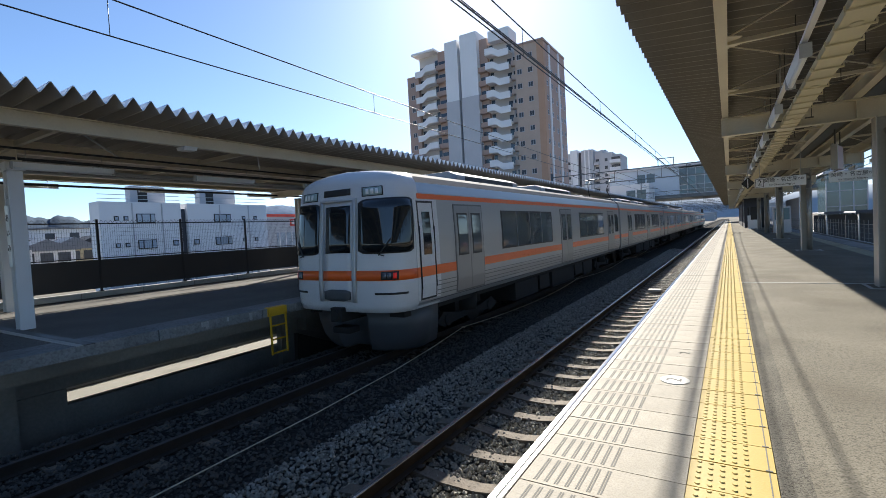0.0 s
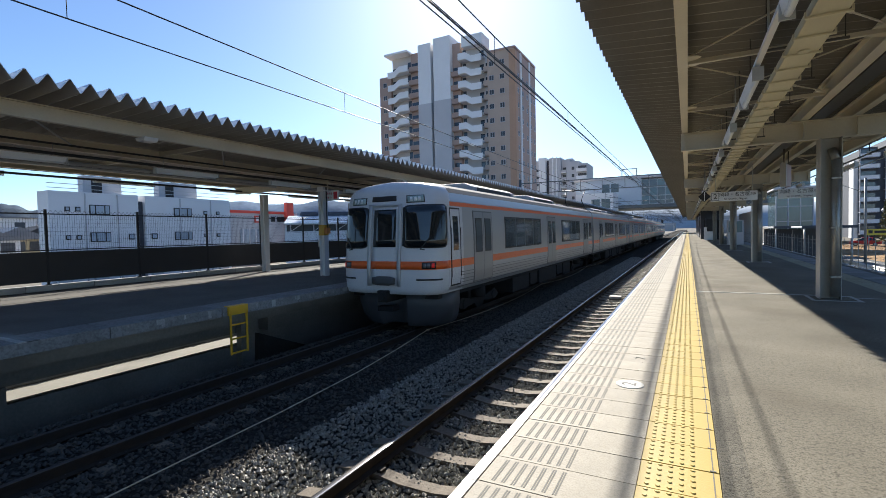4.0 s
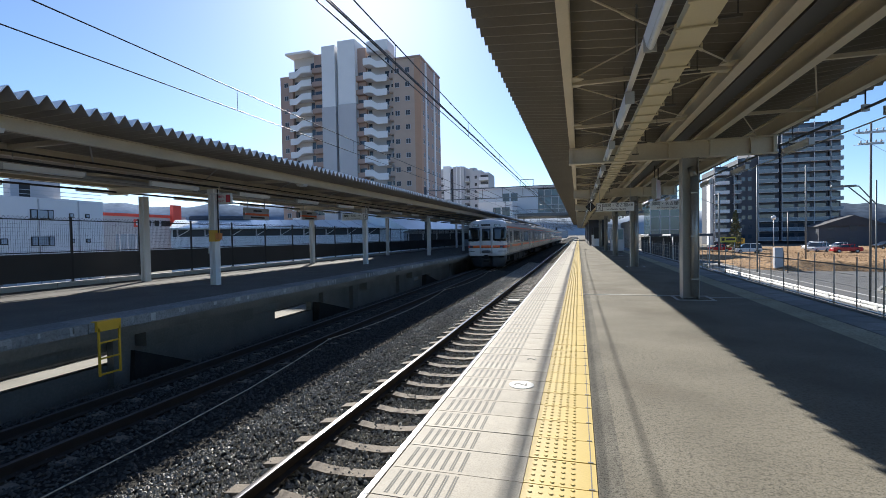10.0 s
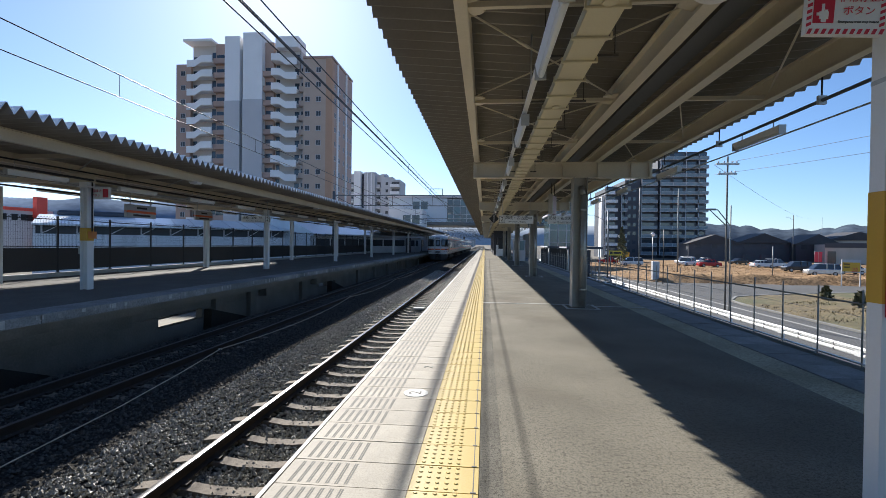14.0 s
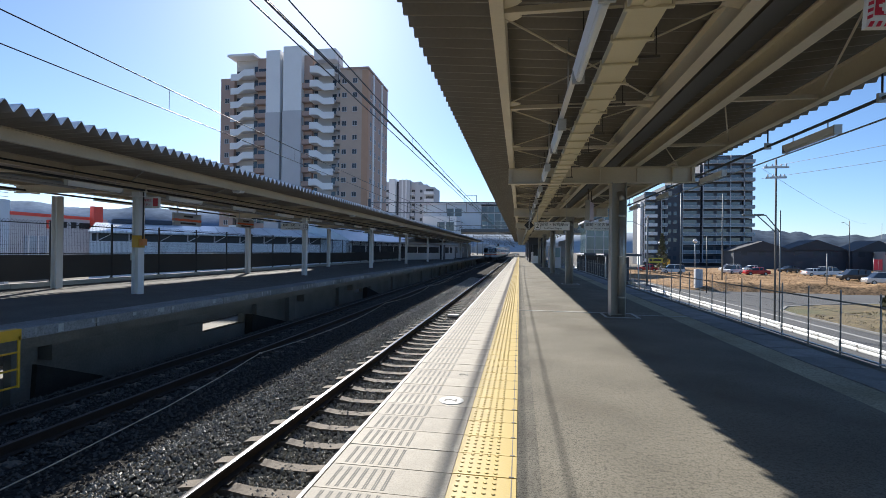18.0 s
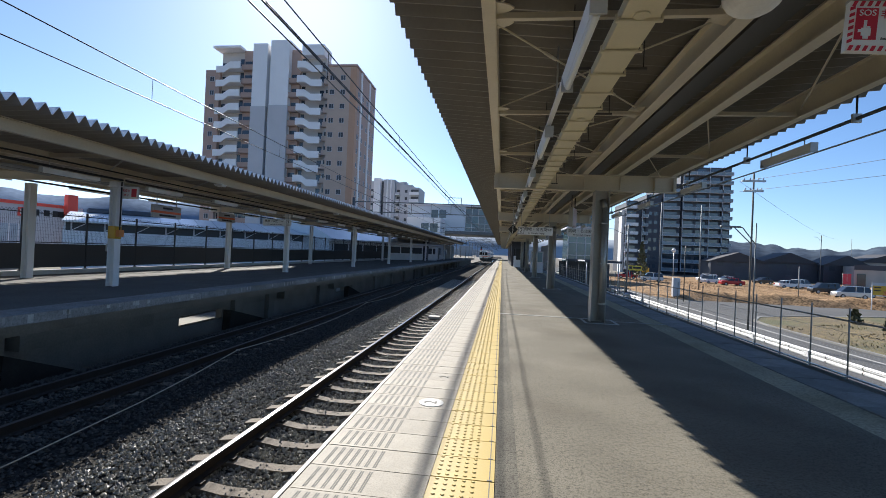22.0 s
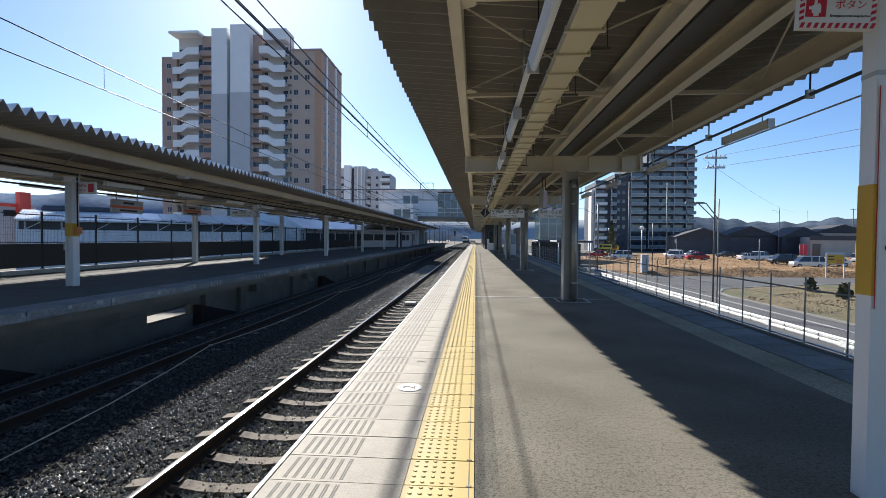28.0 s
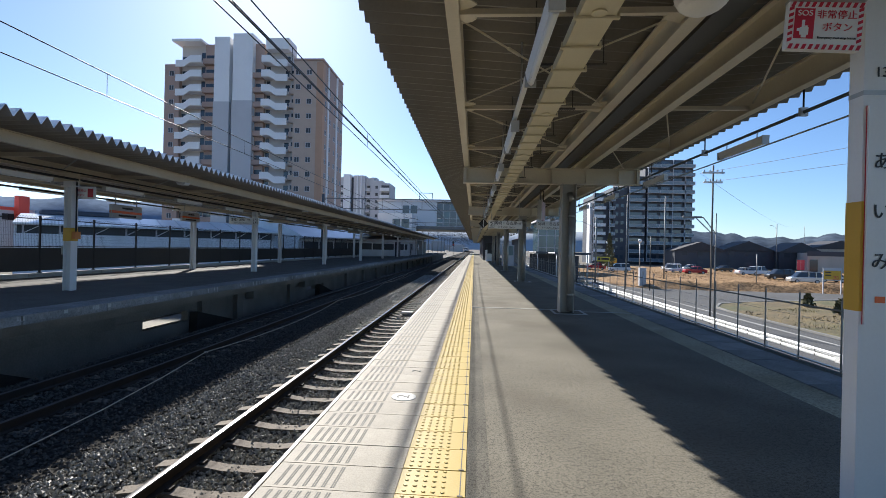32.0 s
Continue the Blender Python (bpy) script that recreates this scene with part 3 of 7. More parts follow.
COLUMN_ME = mesh_of("column", column_mesh(), column_steel)
pipe_bm = rods(((0.075, -0.12, 0.05), (0.075, -0.12, 2.55)), r=0.072, seg=16)
rod(pipe_bm, (0.075, -0.12, 2.55), (0.03, -0.03, 2.75), 0.072, 12)
for z in (0.4, 1.3, 2.2):
    box(pipe_bm, -0.004, 0.154, -0.196, -0.04, z, z + 0.03)
PIPE_ME = mesh_of("drainpipe", pipe_bm, pipe_steel)
cover = bmesh.new()
for s in ((-0.32, 0.42, -0.42, -0.36), (-0.32, 0.42, 0.3, 0.36), (-0.32, -0.26, -0.36, 0.3), (0.36, 0.42, -0.36, 0.3)):
    box(cover, *s, 0.0, 0.006)
COVER_ME = mesh_of("foot_cover", cover, pale_concrete)
for y in [-38.0, -28.0, -18.0, -8.0] + POSTS_R:
    part("girder", girder, None, canopy, at=pose(0, y, 2.96))
    for x in (-0.2, 1.0, 1.78, 2.56, 3.3, 3.7):
        part("stiffener", stiff, None, canopy, at=pose(x, y, 2.96))
    part("column", COLUMN_ME, None, canopy, at=pose(2.17, y, 0))
    part("drainpipe", PIPE_ME, None, canopy, at=pose(2.17, y, 0))
    part("foot_cover", COVER_ME, None, canopy, at=pose(2.17, y, 0))
for i in range(44):
    y = -9.2 + 2.62 * i
    part("cross_tie", tie, None, canopy, at=pose(0, y, 3.36))
    part("cross_tie", tie_r, None, canopy, at=pose(0, y, 3.36))
    d = 2.62
    part("brace_rod", rods(((-0.14, y + 0.15, 3.40), (1.7, y + d - 0.1, 3.40)), ((1.7, y + 0.1, 3.41), (-0.14, y + d - 0.15, 3.41)), r=0.0105, seg=6), cream_steel, canopy)
    part("brace_rod", rods(((2.63, y + 0.12, 3.42), (3.64, y + d - 0.12, 3.42)), r=0.0105, seg=6), cream_steel, canopy)
    for yy in (y + 0.12, y + d - 0.12):
        part("gusset", plate, None, canopy, at=pose(-0.09, yy, 3.40))
        part("gusset", plate, None, canopy, at=pose(1.65, yy, 3.40, 0, 0, 180))
    rb = bmesh.new()
    for p in (0.28, 0.72):
        c = (-0.14 + 1.84 * p, y + 0.15 + (d - 0.25) * p, 3.40)
        rod(rb, (c[0] - 0.06, c[1] - 0.08, c[2]), (c[0] + 0.06, c[1] + 0.08, c[2]), 0.018, 6)
    part("turnbuckle", rb, cream_steel, canopy)

# left canopy
POSTS_L = [-36.0, -19.2, -8.0, 3.2, 12.27, 23.2, 34.4, 45.6, 56.8, 68.0, 79.2, 90.4, 101.6]
LX0, LX1, LV = -8.3, -15.95, -13.0
canopy_l = thing("platform_canopy", "steel canopy with a folded-plate roof over the opposite platform", "canopy", "canopies", "structure")
# Runs on unseen behind the camera too, added to shade the platforms.
part("roof_sheet", fold_sheet(LX1, LX0, lambda x: 3.517 + 0.02 * abs(x - LV), -44, 112, depth=0.17, valley=LV), [roof_steel_lit, roof_top], canopy_l, "brown-grey folded steel roof sheets")
for x, w, h, z in ((-9.4, 0.12, 0.255, 3.33), (-11.6, 0.13, 0.25, 3.27), (-14.4, 0.13, 0.25, 3.27), (-15.6, 0.12, 0.25, 3.3)):
    part("long_beam", swept(ibeam(w, h, x=x, z=z), "y", -44, 112), cream_steel, canopy_l)
part("conduit", rods(((-16.0, -14, 3.36), (-16.0, 112, 3.36)), r=0.035, seg=6), dark_metal, canopy_l)
for x, z, r in ((-11.0, 3.08, 0.03), (-10.6, 3.2, 0.02), (-12.4, 3.12, 0.045), (-12.6, 3.12, 0.025), (-13.4, 3.2, 0.06)):
    part("conduit", rods(((x, -14, z), (x, 112, z)), r=r, seg=6), galvanised if r > 0.04 else dark_metal, canopy_l)
part("conduit", rods(((-15.2, -14, 3.12), (-15.2, 112, 3.12)), r=0.03, seg=6), dark_metal, canopy_l)
girder_l = mesh_of("girder", swept(ibeam(0.14, 0.24, 0.016, 0.022), "x", -15.55, -10.95), cream_steel)
lcol = bmesh.new()
prism(lcol, [(-0.11, -0.11), (-0.095, -0.11), (-0.095, -0.008), (0.095, -0.008), (0.095, -0.11), (0.11, -0.11), (0.11, 0.11), (0.095, 0.11), (0.095, 0.008), (-0.095, 0.008), (-0.095, 0.11), (-0.11, 0.11)], "z", 0.0, 3.03)
LCOL_ME = mesh_of("column", lcol, white_paint)
bracket_l = mesh_of("bracket", boxes((-0.2, 0.2, -0.13, 0.13, 0.0, 0.03), (-0.12, 0.12, -0.13, 0.13, 0.03, 0.15)), white_paint)
eave_l = mesh_of("eave_bracket", swept([(-0.11, 0.0), (0.11, 0.0), (0.16, 0.07), (-0.16, 0.07)], "y", -0.13, 0.13), white_paint)
for i, y in enumerate(POSTS_L):
    part("girder", girder_l, None, canopy_l, at=pose(0, y, 3.03))
    part("bracket", bracket_l, None, canopy_l, at=pose(-11.2, y, 2.88))
    part("eave_bracket", eave_l, None, canopy_l, at=pose(-9.4, y + 2.2, 3.26))
    part("column", LCOL_ME, None, canopy_l, at=pose(-11.2, y, 0))
    part("column", LCOL_ME, None, canopy_l, at=pose(-15.0, y + 0.85, 0))
for i in range(30):
    y = -11 + 3.6 * i
    part("cross_tie", swept([(y - 0.04, 3.4), (y + 0.04, 3.4), (y + 0.04, 3.5), (y - 0.04, 3.5)], "x", -15.5, -9.5), cream_steel, canopy_l)
    part("brace_rod", rods(((-9.5, y + 0.1, 3.46), (-11.5, y + 1.7, 3.36)), ((-11.7, y + 0.3, 3.36), (-14.3, y + 3.3, 3.36)), r=0.018, seg=6), galvanised, canopy_l)

# ---- the opposite platform ----
plat_l = thing("platform_2", "opposite platform, a concrete deck on piers with dark asphalt", "platform", kind="structure")
LE = -8.2
part("rear_lip", boxes((-16.22, -15.404, -46, 150, -0.12, 0.0)), dark_asphalt, plat_l)
part("platform_surface", boxes((-15.4, LE - 0.75, -46, 150, -0.25, 0.0)), dark_asphalt, plat_l, "dark asphalt with a sunlit strip")
for i in range(64):
    y = -24 + 2.0 * i
    part("coping_block", boxes((LE - 0.746, LE, y + 0.008, y + 1.992, -0.17, 0.006)), coping_m, plat_l)
srng = random.Random(21)
for i in range(60):
    y, w, h = 4 + 26 * srng.random() ** 1.3, srng.uniform(0.03, 0.11), srng.uniform(0.07, 0.15)
    part("runoff_streak", boxes((LE - 0.01, LE + 0.0025, y, y + w, -0.01 - h, -0.008)), streak_m, plat_l)
part("kerb", boxes((-16.2, -15.95, -46, -9.0, 0.0, 0.16)), pale_concrete, plat_l)
KERB_ME = mesh_of("kerb_block", bevel(boxes((-16.2, -15.95, 0.008, 1.642, 0.0, 0.16)), 0.008, 1), pale_concrete)
for i in range(50):
    part("kerb_block", KERB_ME, None, plat_l, at=pose(0, -9 + 1.65 * i, random.uniform(-0.003, 0.003)))
part("kerb", boxes((-16.2, -15.95, 73.5, 150, 0.0, 0.16)), pale_concrete, plat_l)
part("edge_beam", boxes((LE - 1.5, LE - 0.45, -46, 150, -0.45, -0.22)), sooty, plat_l)
# a dark wall under the deck, with openings that show the sunlit lane behind
for a, b in ((-46, 3.25), (7.85, 13.3), (15.5, 27.0), (28.4, 150)):
    part("under_wall", boxes((-10.02, -9.8, a, b, -2.7, -0.935)), sooty, plat_l, "grey wall under the deck")
for a, b, z in ((3.25, 7.85, -1.22), (13.3, 15.5, -1.27), (27.0, 28.4, -1.27)):
    part("sill_wall", boxes((-10.02, -9.8, a, b, -2.7, z)), sooty, plat_l)
part("lintel_wall", boxes((-10.08, -9.82, -46, 150, -0.93, -0.22)), sooty, plat_l)
for i in range(20):
    y = 2.3 + 5.5 * i + (0.0 if i != 2 else 3.0)
    part("pier", boxes((-9.8, -9.62, y - 0.25, y + 0.25, -1.78, -0.45)), sooty, plat_l)
for y in (3.0, 14.4, 20.5):
    part("wall_ledge", boxes((-9.79, -9.45, y + 5.2, y + 8.8, -0.95, -0.55)), sooty, plat_l)

# near-black wedges, added to slope down beside the openings
for y, run in ((7.9, 2.0), (15.55, 3.2), (28.45, 3.2)):
    bank = bmesh.new()
    prism(bank, [(y, -1.78), (y + run, -1.78), (y + 0.05, -0.98)], "x", -9.79, -9.5)
    part("soil_bank", bank, wedge_m, plat_l, "near-black sloping wedge")

# an expansion joint across the opposite platform
part("joint_plate", boxes((-16.0, LE + 0.004, 2.86, 2.95, 0.0, 0.012)), pale_concrete, plat_l)
part("joint_gap", boxes((-16.0, LE + 0.003, 2.95, 3.10, 0.0, 0.009)), ink, plat_l)
# ---- the train ----
# In its own space: y = 0 at the tail, x = 0 in the middle, z = 0 on the rail heads.
def half_width(z):
    """Half the body's width at height z."""
    return float(np.interp(z, [0.85, 1.05, 1.35, 2.3, 3.15, 3.35, 3.48, 3.57, 3.63, 3.66], [1.36, 1.44, 1.47, 1.47, 1.43, 1.385, 1.28, 1.10, 0.72, 0.02]))


def nose(u, z, out=0.0):
    """A point on the rounded tail: u from -1 to 1 across, out: proud of the surface."""
    lean = 0.0 if z < 1.55 else 0.10 * (z - 1.55) + 0.05 * max(0.0, z - 3.05) ** 1.2 + 1.9 * max(0.0, z - 3.42) ** 1.6
    tuck = 0.12 * max(0.0, 1.1 - z)
    a = abs(u)
    y = 0.62 * a ** 3.6 + lean + tuck
    x = half_width(z) * math.sin(min(1.0, a) * math.pi / 2 * 0.985) ** 0.92 * (1 if u > 0 else -1)
    return Vector((x * (1 + out * 0.5), y - out * (1.0 - 0.5 * a), z))


def nose_patch(u0, u1, z0, z1, out=0.012, thick=0.02, nu=8, nz=4, round_=0.0):
    """A curved plate that lies on the tail."""
    bm = bmesh.new()
    g = {}
    for lay, o in ((0, out), (1, out - thick)):
        for i in range(nu + 1):
            for j in range(nz + 1):
                u, z = u0 + (u1 - u0) * i / nu, z0 + (z1 - z0) * j / nz
                if round_:
                    e = max(0.0, abs(2 * i / nu - 1) - 0.75) * 4
                    z = (z0 + z1) / 2 + (z - (z0 + z1) / 2) * (1 - round_ * e ** 2)
                g[lay, i, j] = bm.verts.new(nose(u, z, o))
    for i in range(nu):
        for j in range(nz):
            bm.faces.new((g[0, i, j], g[0, i + 1, j], g[0, i + 1, j + 1], g[0, i, j + 1])).smooth = True
            bm.faces.new((g[1, i, j], g[1, i, j + 1], g[1, i + 1, j + 1], g[1, i + 1, j]))
    edge = [(i, 0) for i in range(nu + 1)] + [(nu, j) for j in range(1, nz + 1)] + [(i, nz) for i in range(nu - 1, -1, -1)] + [(0, j) for j in range(nz - 1, 0, -1)]
    for a, b in zip(edge, edge[1:] + edge[:1]):
        bm.faces.new((g[0, *a], g[0, *b], g[1, *b], g[1, *a]))
    return bm


def side_patch(y0, y1, z0, z1, out=0.006, thick=0.03, s=1, nz=3):
    """A plate that lies on a side wall (s = 1: the wall towards +x)."""
    bm = bmesh.new()
    zs = [z0 + (z1 - z0) * j / nz for j in range(nz + 1)]
    outline = [(s * (half_width(z) + out), z) for z in zs] + [(s * (half_width(z) + out - thick), z) for z in reversed(zs)]
    prism(bm, outline, "y", y0, y1)
    return bm


SECTION = [0.93, 1.05, 1.35, 2.3, 3.15, 3.25, 3.35, 3.42, 3.48, 3.53, 3.57, 3.60, 3.63, 3.66]


def body_bm(y0, y1, cab):
    """The shell of a car; its cab end is rounded."""
    bm = bmesh.new()
    rows = []
    for z in SECTION:
        ring = []
        if cab:
            for k in range(25):
                ring.append(nose(-1 + k / 12, z))
        else:
            ring += [Vector((-half_width(z), y0, z)), Vector((half_width(z), y0, z))]
        ring += [Vector((half_width(z), y1, z)), Vector((-half_width(z), y1, z))]
        rows.append([bm.verts.new(p) for p in ring])
    n = len(rows[0])
    for a, b in zip(rows, rows[1:]):
        for i in range(n):
            f = bm.faces.new((a[i], a[(i + 1) % n], b[(i + 1) % n], b[i]))
            f.smooth = cab and i < n - 3
            f.material_index = (1 if cab and i < n - 3 else 2 if a[0].co.z > 3.3 else 0)
    bm.faces.new(rows[0][::-1])
    bm.faces.new(rows[-1]).material_index = 2
    return bm


def bogie_bm(y):
    bm = bmesh.new()
    for s in (-1, 1):
        prism(bm, [(y - 1.5, 0.42), (y - 1.2, 0.62), (y - 0.5, 0.5), (y + 0.5, 0.5), (y + 1.2, 0.62), (y + 1.5, 0.42), (y + 1.2, 0.3), (y + 0.4, 0.36), (y - 0.4, 0.36), (y - 1.2, 0.3)], "x", s * 0.98, s * 1.12)
        for o in (-1.05, 1.05):
            rod(bm, (s * 0.53, y + o, 0.43), (s * 0.66, y + o, 0.43), 0.43, 20)
            rod(bm, (s * 0.9, y + o, 0.43), (s * 1.16, y + o, 0.43), 0.13, 10)
        rod(bm, (s * 1.05, y, 0.5), (s * 1.05, y, 0.85), 0.24, 12)
    box(bm, -0.95, 0.95, y - 0.4, y + 0.4, 0.4, 0.8)
    return bm


train = thing("train", "silver commuter train with orange stripes and a white rounded tail", "train")
CAR, GAP = 20.0, 0.45
door_z0, door_z1 = 1.08, 2.92


def build_car(k, y0, cab):
    """One car from y0 with three double doors and two window groups a side."""
    y1 = y0 + CAR - GAP
    body = part("car_body", body_bm(y0, y1, cab), [train_steel, train_white, train_roof], train, "silver steel car body" if k else "tail car with a white rounded end")
    start = y0 + 0.75 if cab else y0 + 0.02
    near = k < 3
    for s in (1, -1):
        part("stripe", side_patch(start, y1 - 0.02, 1.53, 1.72, 0.004, s=s), orange, body, "orange waist stripe")
        part("stripe", side_patch(start, y1 - 0.02, 3.03, 3.13, 0.004, s=s), orange, body, "orange stripe under the roof")
        if s == 1 and near:
            for z in (1.02, 1.12, 1.2, 1.3, 1.38):
                part("rib", side_patch(start + 0.3, y1 - 0.05, z, z + 0.016, 0.008, s=s, nz=1), rib_m, body)
        if s == -1 and not near:
            continue
        for yd in (y0 + 2.1, y0 + 9.5, y0 + 16.9):
            frame_ = part("door_frame", side_patch(yd - 0.035, yd + 1.31, door_z0 - 0.03, door_z1 + 0.035, 0.010, s=s, nz=14), rib_m, body)
            for o in (0.0, 0.645):
                leaf = side_patch(yd + o, yd + o + 0.63, door_z0, door_z1, 0.014, s=s, nz=14)
                part("door_leaf", leaf, door_steel, body, "brushed steel sliding door leaf")
                part("door_seal", side_patch(yd + o + 0.09, yd + o + 0.54, 1.84, 2.76, 0.019, s=s, nz=6), seal_m, body)
                part("door_window", side_patch(yd + o + 0.12, yd + o + 0.51, 1.88, 2.72, 0.023, s=s, nz=6), side_glass, body)
        for yw in (y0 + 4.55, y0 + 11.95):
            part("window_surround", side_patch(yw - 0.06, yw + 4.0, 1.85, 2.84, 0.004, s=s), seal_m, body)
            for j in range(4):
                part("window_pane", side_patch(yw + j * 0.99, yw + j * 0.99 + 0.93, 1.90, 2.79, 0.010, s=s), side_glass, body)
                if j:
                    part("window_pillar", side_patch(yw + j * 0.99 - 0.055, yw + j * 0.99 - 0.005, 1.87, 2.82, 0.014, s=s), rib_m, body)
        part("window_pane", side_patch(y0 + 18.5, y0 + 19.25, 1.90, 2.79, 0.008, s=s), side_glass, body)
    # roof: coolers, ducts and their louvres
    for ya, yb, w, h in ((3.4, 7.2, 0.85, 0.26), (9.4, 13.0, 0.85, 0.26), (15.6, 17.6, 0.6, 0.18)):
        cooler = bmesh.new()
        prism(cooler, [(-w, 3.5), (w, 3.5), (w, 3.62 + h * 0.5), (w - 0.25, 3.6 + h), (-w + 0.25, 3.6 + h), (-w, 3.62 + h * 0.5)], "y", y0 + ya, y0 + yb)
        part("roof_cooler", bevel(cooler, 0.05, 2), cooler_m, body)
        part("louvre", boxes((-w - 0.01, w + 0.01, y0 + ya + 0.4, y0 + yb - 0.4, 3.6, 3.66 + h * 0.3)), dark_metal, body)
    # underframe
    under = bmesh.new()
    box(under, -1.25, 1.25, y0 + 0.4, y1 - 0.1, 0.8, 0.95)
    for ya, yb, d in ((5.6, 7.4, 0.32), (7.6, 8.5, 0.38), (8.8, 11.4, 0.3), (11.6, 12.6, 0.4), (12.8, 14.2, 0.3)):
        box(under, -1.3, 1.3, y0 + ya, y0 + yb, d, 0.82)
    part("underframe", under, train_dark, body)
    for yb in (y0 + 3.2, y0 + 16.8):
        part("bogie", bogie_bm(yb), train_dark, body)
    if k:
        part("gangway", boxes((-0.55, 0.55, y0 - GAP - 0.02, y0 + 0.05, 0.95, 3.2)), seal_m, body, "black bellows between cars")
    if k == 1:
        arm = bmesh.new()
        for s in (-1, 1):
            rod(arm, (s * 0.6, y0 + 2.2, 3.7), (s * 0.5, y0 + 1.3, 4.25), 0.025, 6)
            rod(arm, (s * 0.5, y0 + 1.3, 4.25), (s * 0.6, y0 + 2.0, 4.95), 0.02, 6)
        rod(arm, (-0.85, y0 + 2.0, 4.97), (0.85, y0 + 2.0, 4.97), 0.03, 6)
        box(arm, -0.6, 0.6, y0 + 1.7, y0 + 2.8, 3.6, 3.75)
        part("pantograph", arm, dark_metal, body, "raised current collector")
    return body


tail = build_car(0, 0.0, True)
for k in range(1, 6):
    build_car(k, CAR * k, False)
# the rounded tail end
part("stripe", nose_patch(-0.99, 0.99, 1.53, 1.72, 0.006, nu=28, nz=1), orange, tail, "orange stripe round the tail")
for s in (-1, 1):
    u0, u1 = sorted((s * 0.205, s * 0.935))
    part("windscreen_frame", nose_patch(u0, u1, 2.03, 3.06, 0.008, nu=14, nz=6, round_=0.12), seal_m, tail)
    part("windscreen", nose_patch(u0 + 0.015 * 1, u1 - 0.015, 2.06, 3.03, 0.014, nu=14, nz=6, round_=0.12), glass_dark, tail, "large dark windscreen")
    u0, u1 = sorted((s * 0.48, s * 0.72))
    part("lamp_housing", nose_patch(u0, u1, 1.545, 1.70, 0.012, nu=6, nz=2), seal_m, tail)
    for q, m, lab in ((0.50, lamp_clear, "clear headlamp"), (0.56, lamp_clear, "clear headlamp"), (0.64, tail_red, "lit red tail lamp")):
        a, b = sorted((s * q, s * (q + 0.05)))
        part("lamp", nose_patch(a, b, 1.57, 1.675, 0.02, nu=2, nz=2), m, tail, lab)
    u0, u1 = sorted((s * 0.25, s * 0.52))
    part("destination_display", nose_patch(u0, u1, 3.11, 3.29, 0.006, nu=5, nz=3), seal_m, tail, "dark destination display")
    part("display_glass", nose_patch(u0 + 0.015, u1 - 0.015, 3.125, 3.275, 0.012, nu=5, nz=3), display_m, tail)
    for k in range(3):
        part("text_bar", nose_patch(u0 + 0.05 + 0.06 * k, u0 + 0.085 + 0.06 * k, 3.15, 3.25, 0.0145, nu=2, nz=1), tube_m, tail)
    u0, u1 = sorted((s * 0.150, s * 0.190))
    part("door_post", nose_patch(u0, u1, 1.12, 3.06, 0.05, 0.06, nu=2, nz=8), galvanised, tail, "steel gangway rail")
    u0, u1 = sorted((s * 0.4, s * 0.85))
    part("step_recess", nose_patch(u0, u1, 1.27, 1.31, 0.006, nu=8, nz=1), seal_m, tail)
    wiper = bmesh.new()
    for a, b, c, d in ((0.45, 2.02, 0.52, 1.99), (0.45, 2.0, 0.60, 2.30)):
        bar(wiper, nose(s * a, b, 0.03), nose(s * c, d, 0.03), 0.02, 0.02)
    part("wiper", wiper, seal_m, tail)
    hand = bmesh.new()
    rod(hand, (s * 1.48, 0.72, 1.3), (s * 1.48, 0.72, 2.5), 0.014, 6)
    rod(hand, (s * 1.48, 1.24, 1.3), (s * 1.48, 1.24, 2.5), 0.014, 6)
    part("grab_rail", hand, dark_metal, tail)
    part("cab_side", side_patch(0.60, 1.42, 0.94, 3.02, 0.003, s=s, nz=14), train_white, tail, "white cab side")
    part("stripe", side_patch(0.60, 1.42, 1.53, 1.72, 0.0055, s=s), orange, tail)
    part("door_gap", side_patch(0.70, 1.26, 1.08, 2.99, 0.0065, s=s, nz=14), seal_m, tail)
    part("cab_door", side_patch(0.74, 1.22, 1.12, 2.95, 0.010, s=s, nz=14), train_white, tail, "white cab door")
    part("cab_door_window", side_patch(0.84, 1.12, 1.95, 2.78, 0.015, s=s, nz=6), glass_dark, tail)
part("gangway_door", nose_patch(-0.15, 0.15, 1.13, 3.03, 0.016, nu=4, nz=8), train_white, tail, "white gangway door")
part("stripe", nose_patch(-0.15, 0.15, 1.53, 1.72, 0.021, nu=4, nz=1), orange, tail)
part("door_plate", side_patch(0.74, 1.22, 1.53, 1.72, 0.0125, s=1), orange, tail)
part("gangway_window", nose_patch(-0.125, 0.125, 2.06, 2.97, 0.024, nu=4, nz=5), glass_dark, tail)
part("door_head", nose_patch(-0.19, 0.19, 3.05, 3.10, 0.05, 0.06, nu=4, nz=2), galvanised, tail)
part("roof_display", nose_patch(-0.17, 0.12, 3.17, 3.30, 0.006, nu=5, nz=3), seal_m, tail, "dark running number display")
part("connector_box", nose_patch(-0.125, 0.125, 1.14, 1.36, 0.06, 0.07, nu=4, nz=3, round_=0.3), skirt_m, tail)
skirt = bmesh.new()
front = [(math.sin(q) * 1.36, 0.95 - 0.70 * math.cos(q) ** 0.75) for q in (radians(90 * i / 9) for i in range(10))]      # a rounded bow from the middle to the side
bow = [p for p in front if p[0] > 0.43]
outline = [(-x, y) for x, y in reversed(bow)] + [(-0.42, bow[0][1]), (-0.40, 0.62), (0.40, 0.62), (0.42, bow[0][1])] + bow + [(1.30, 1.5), (-1.30, 1.5)]
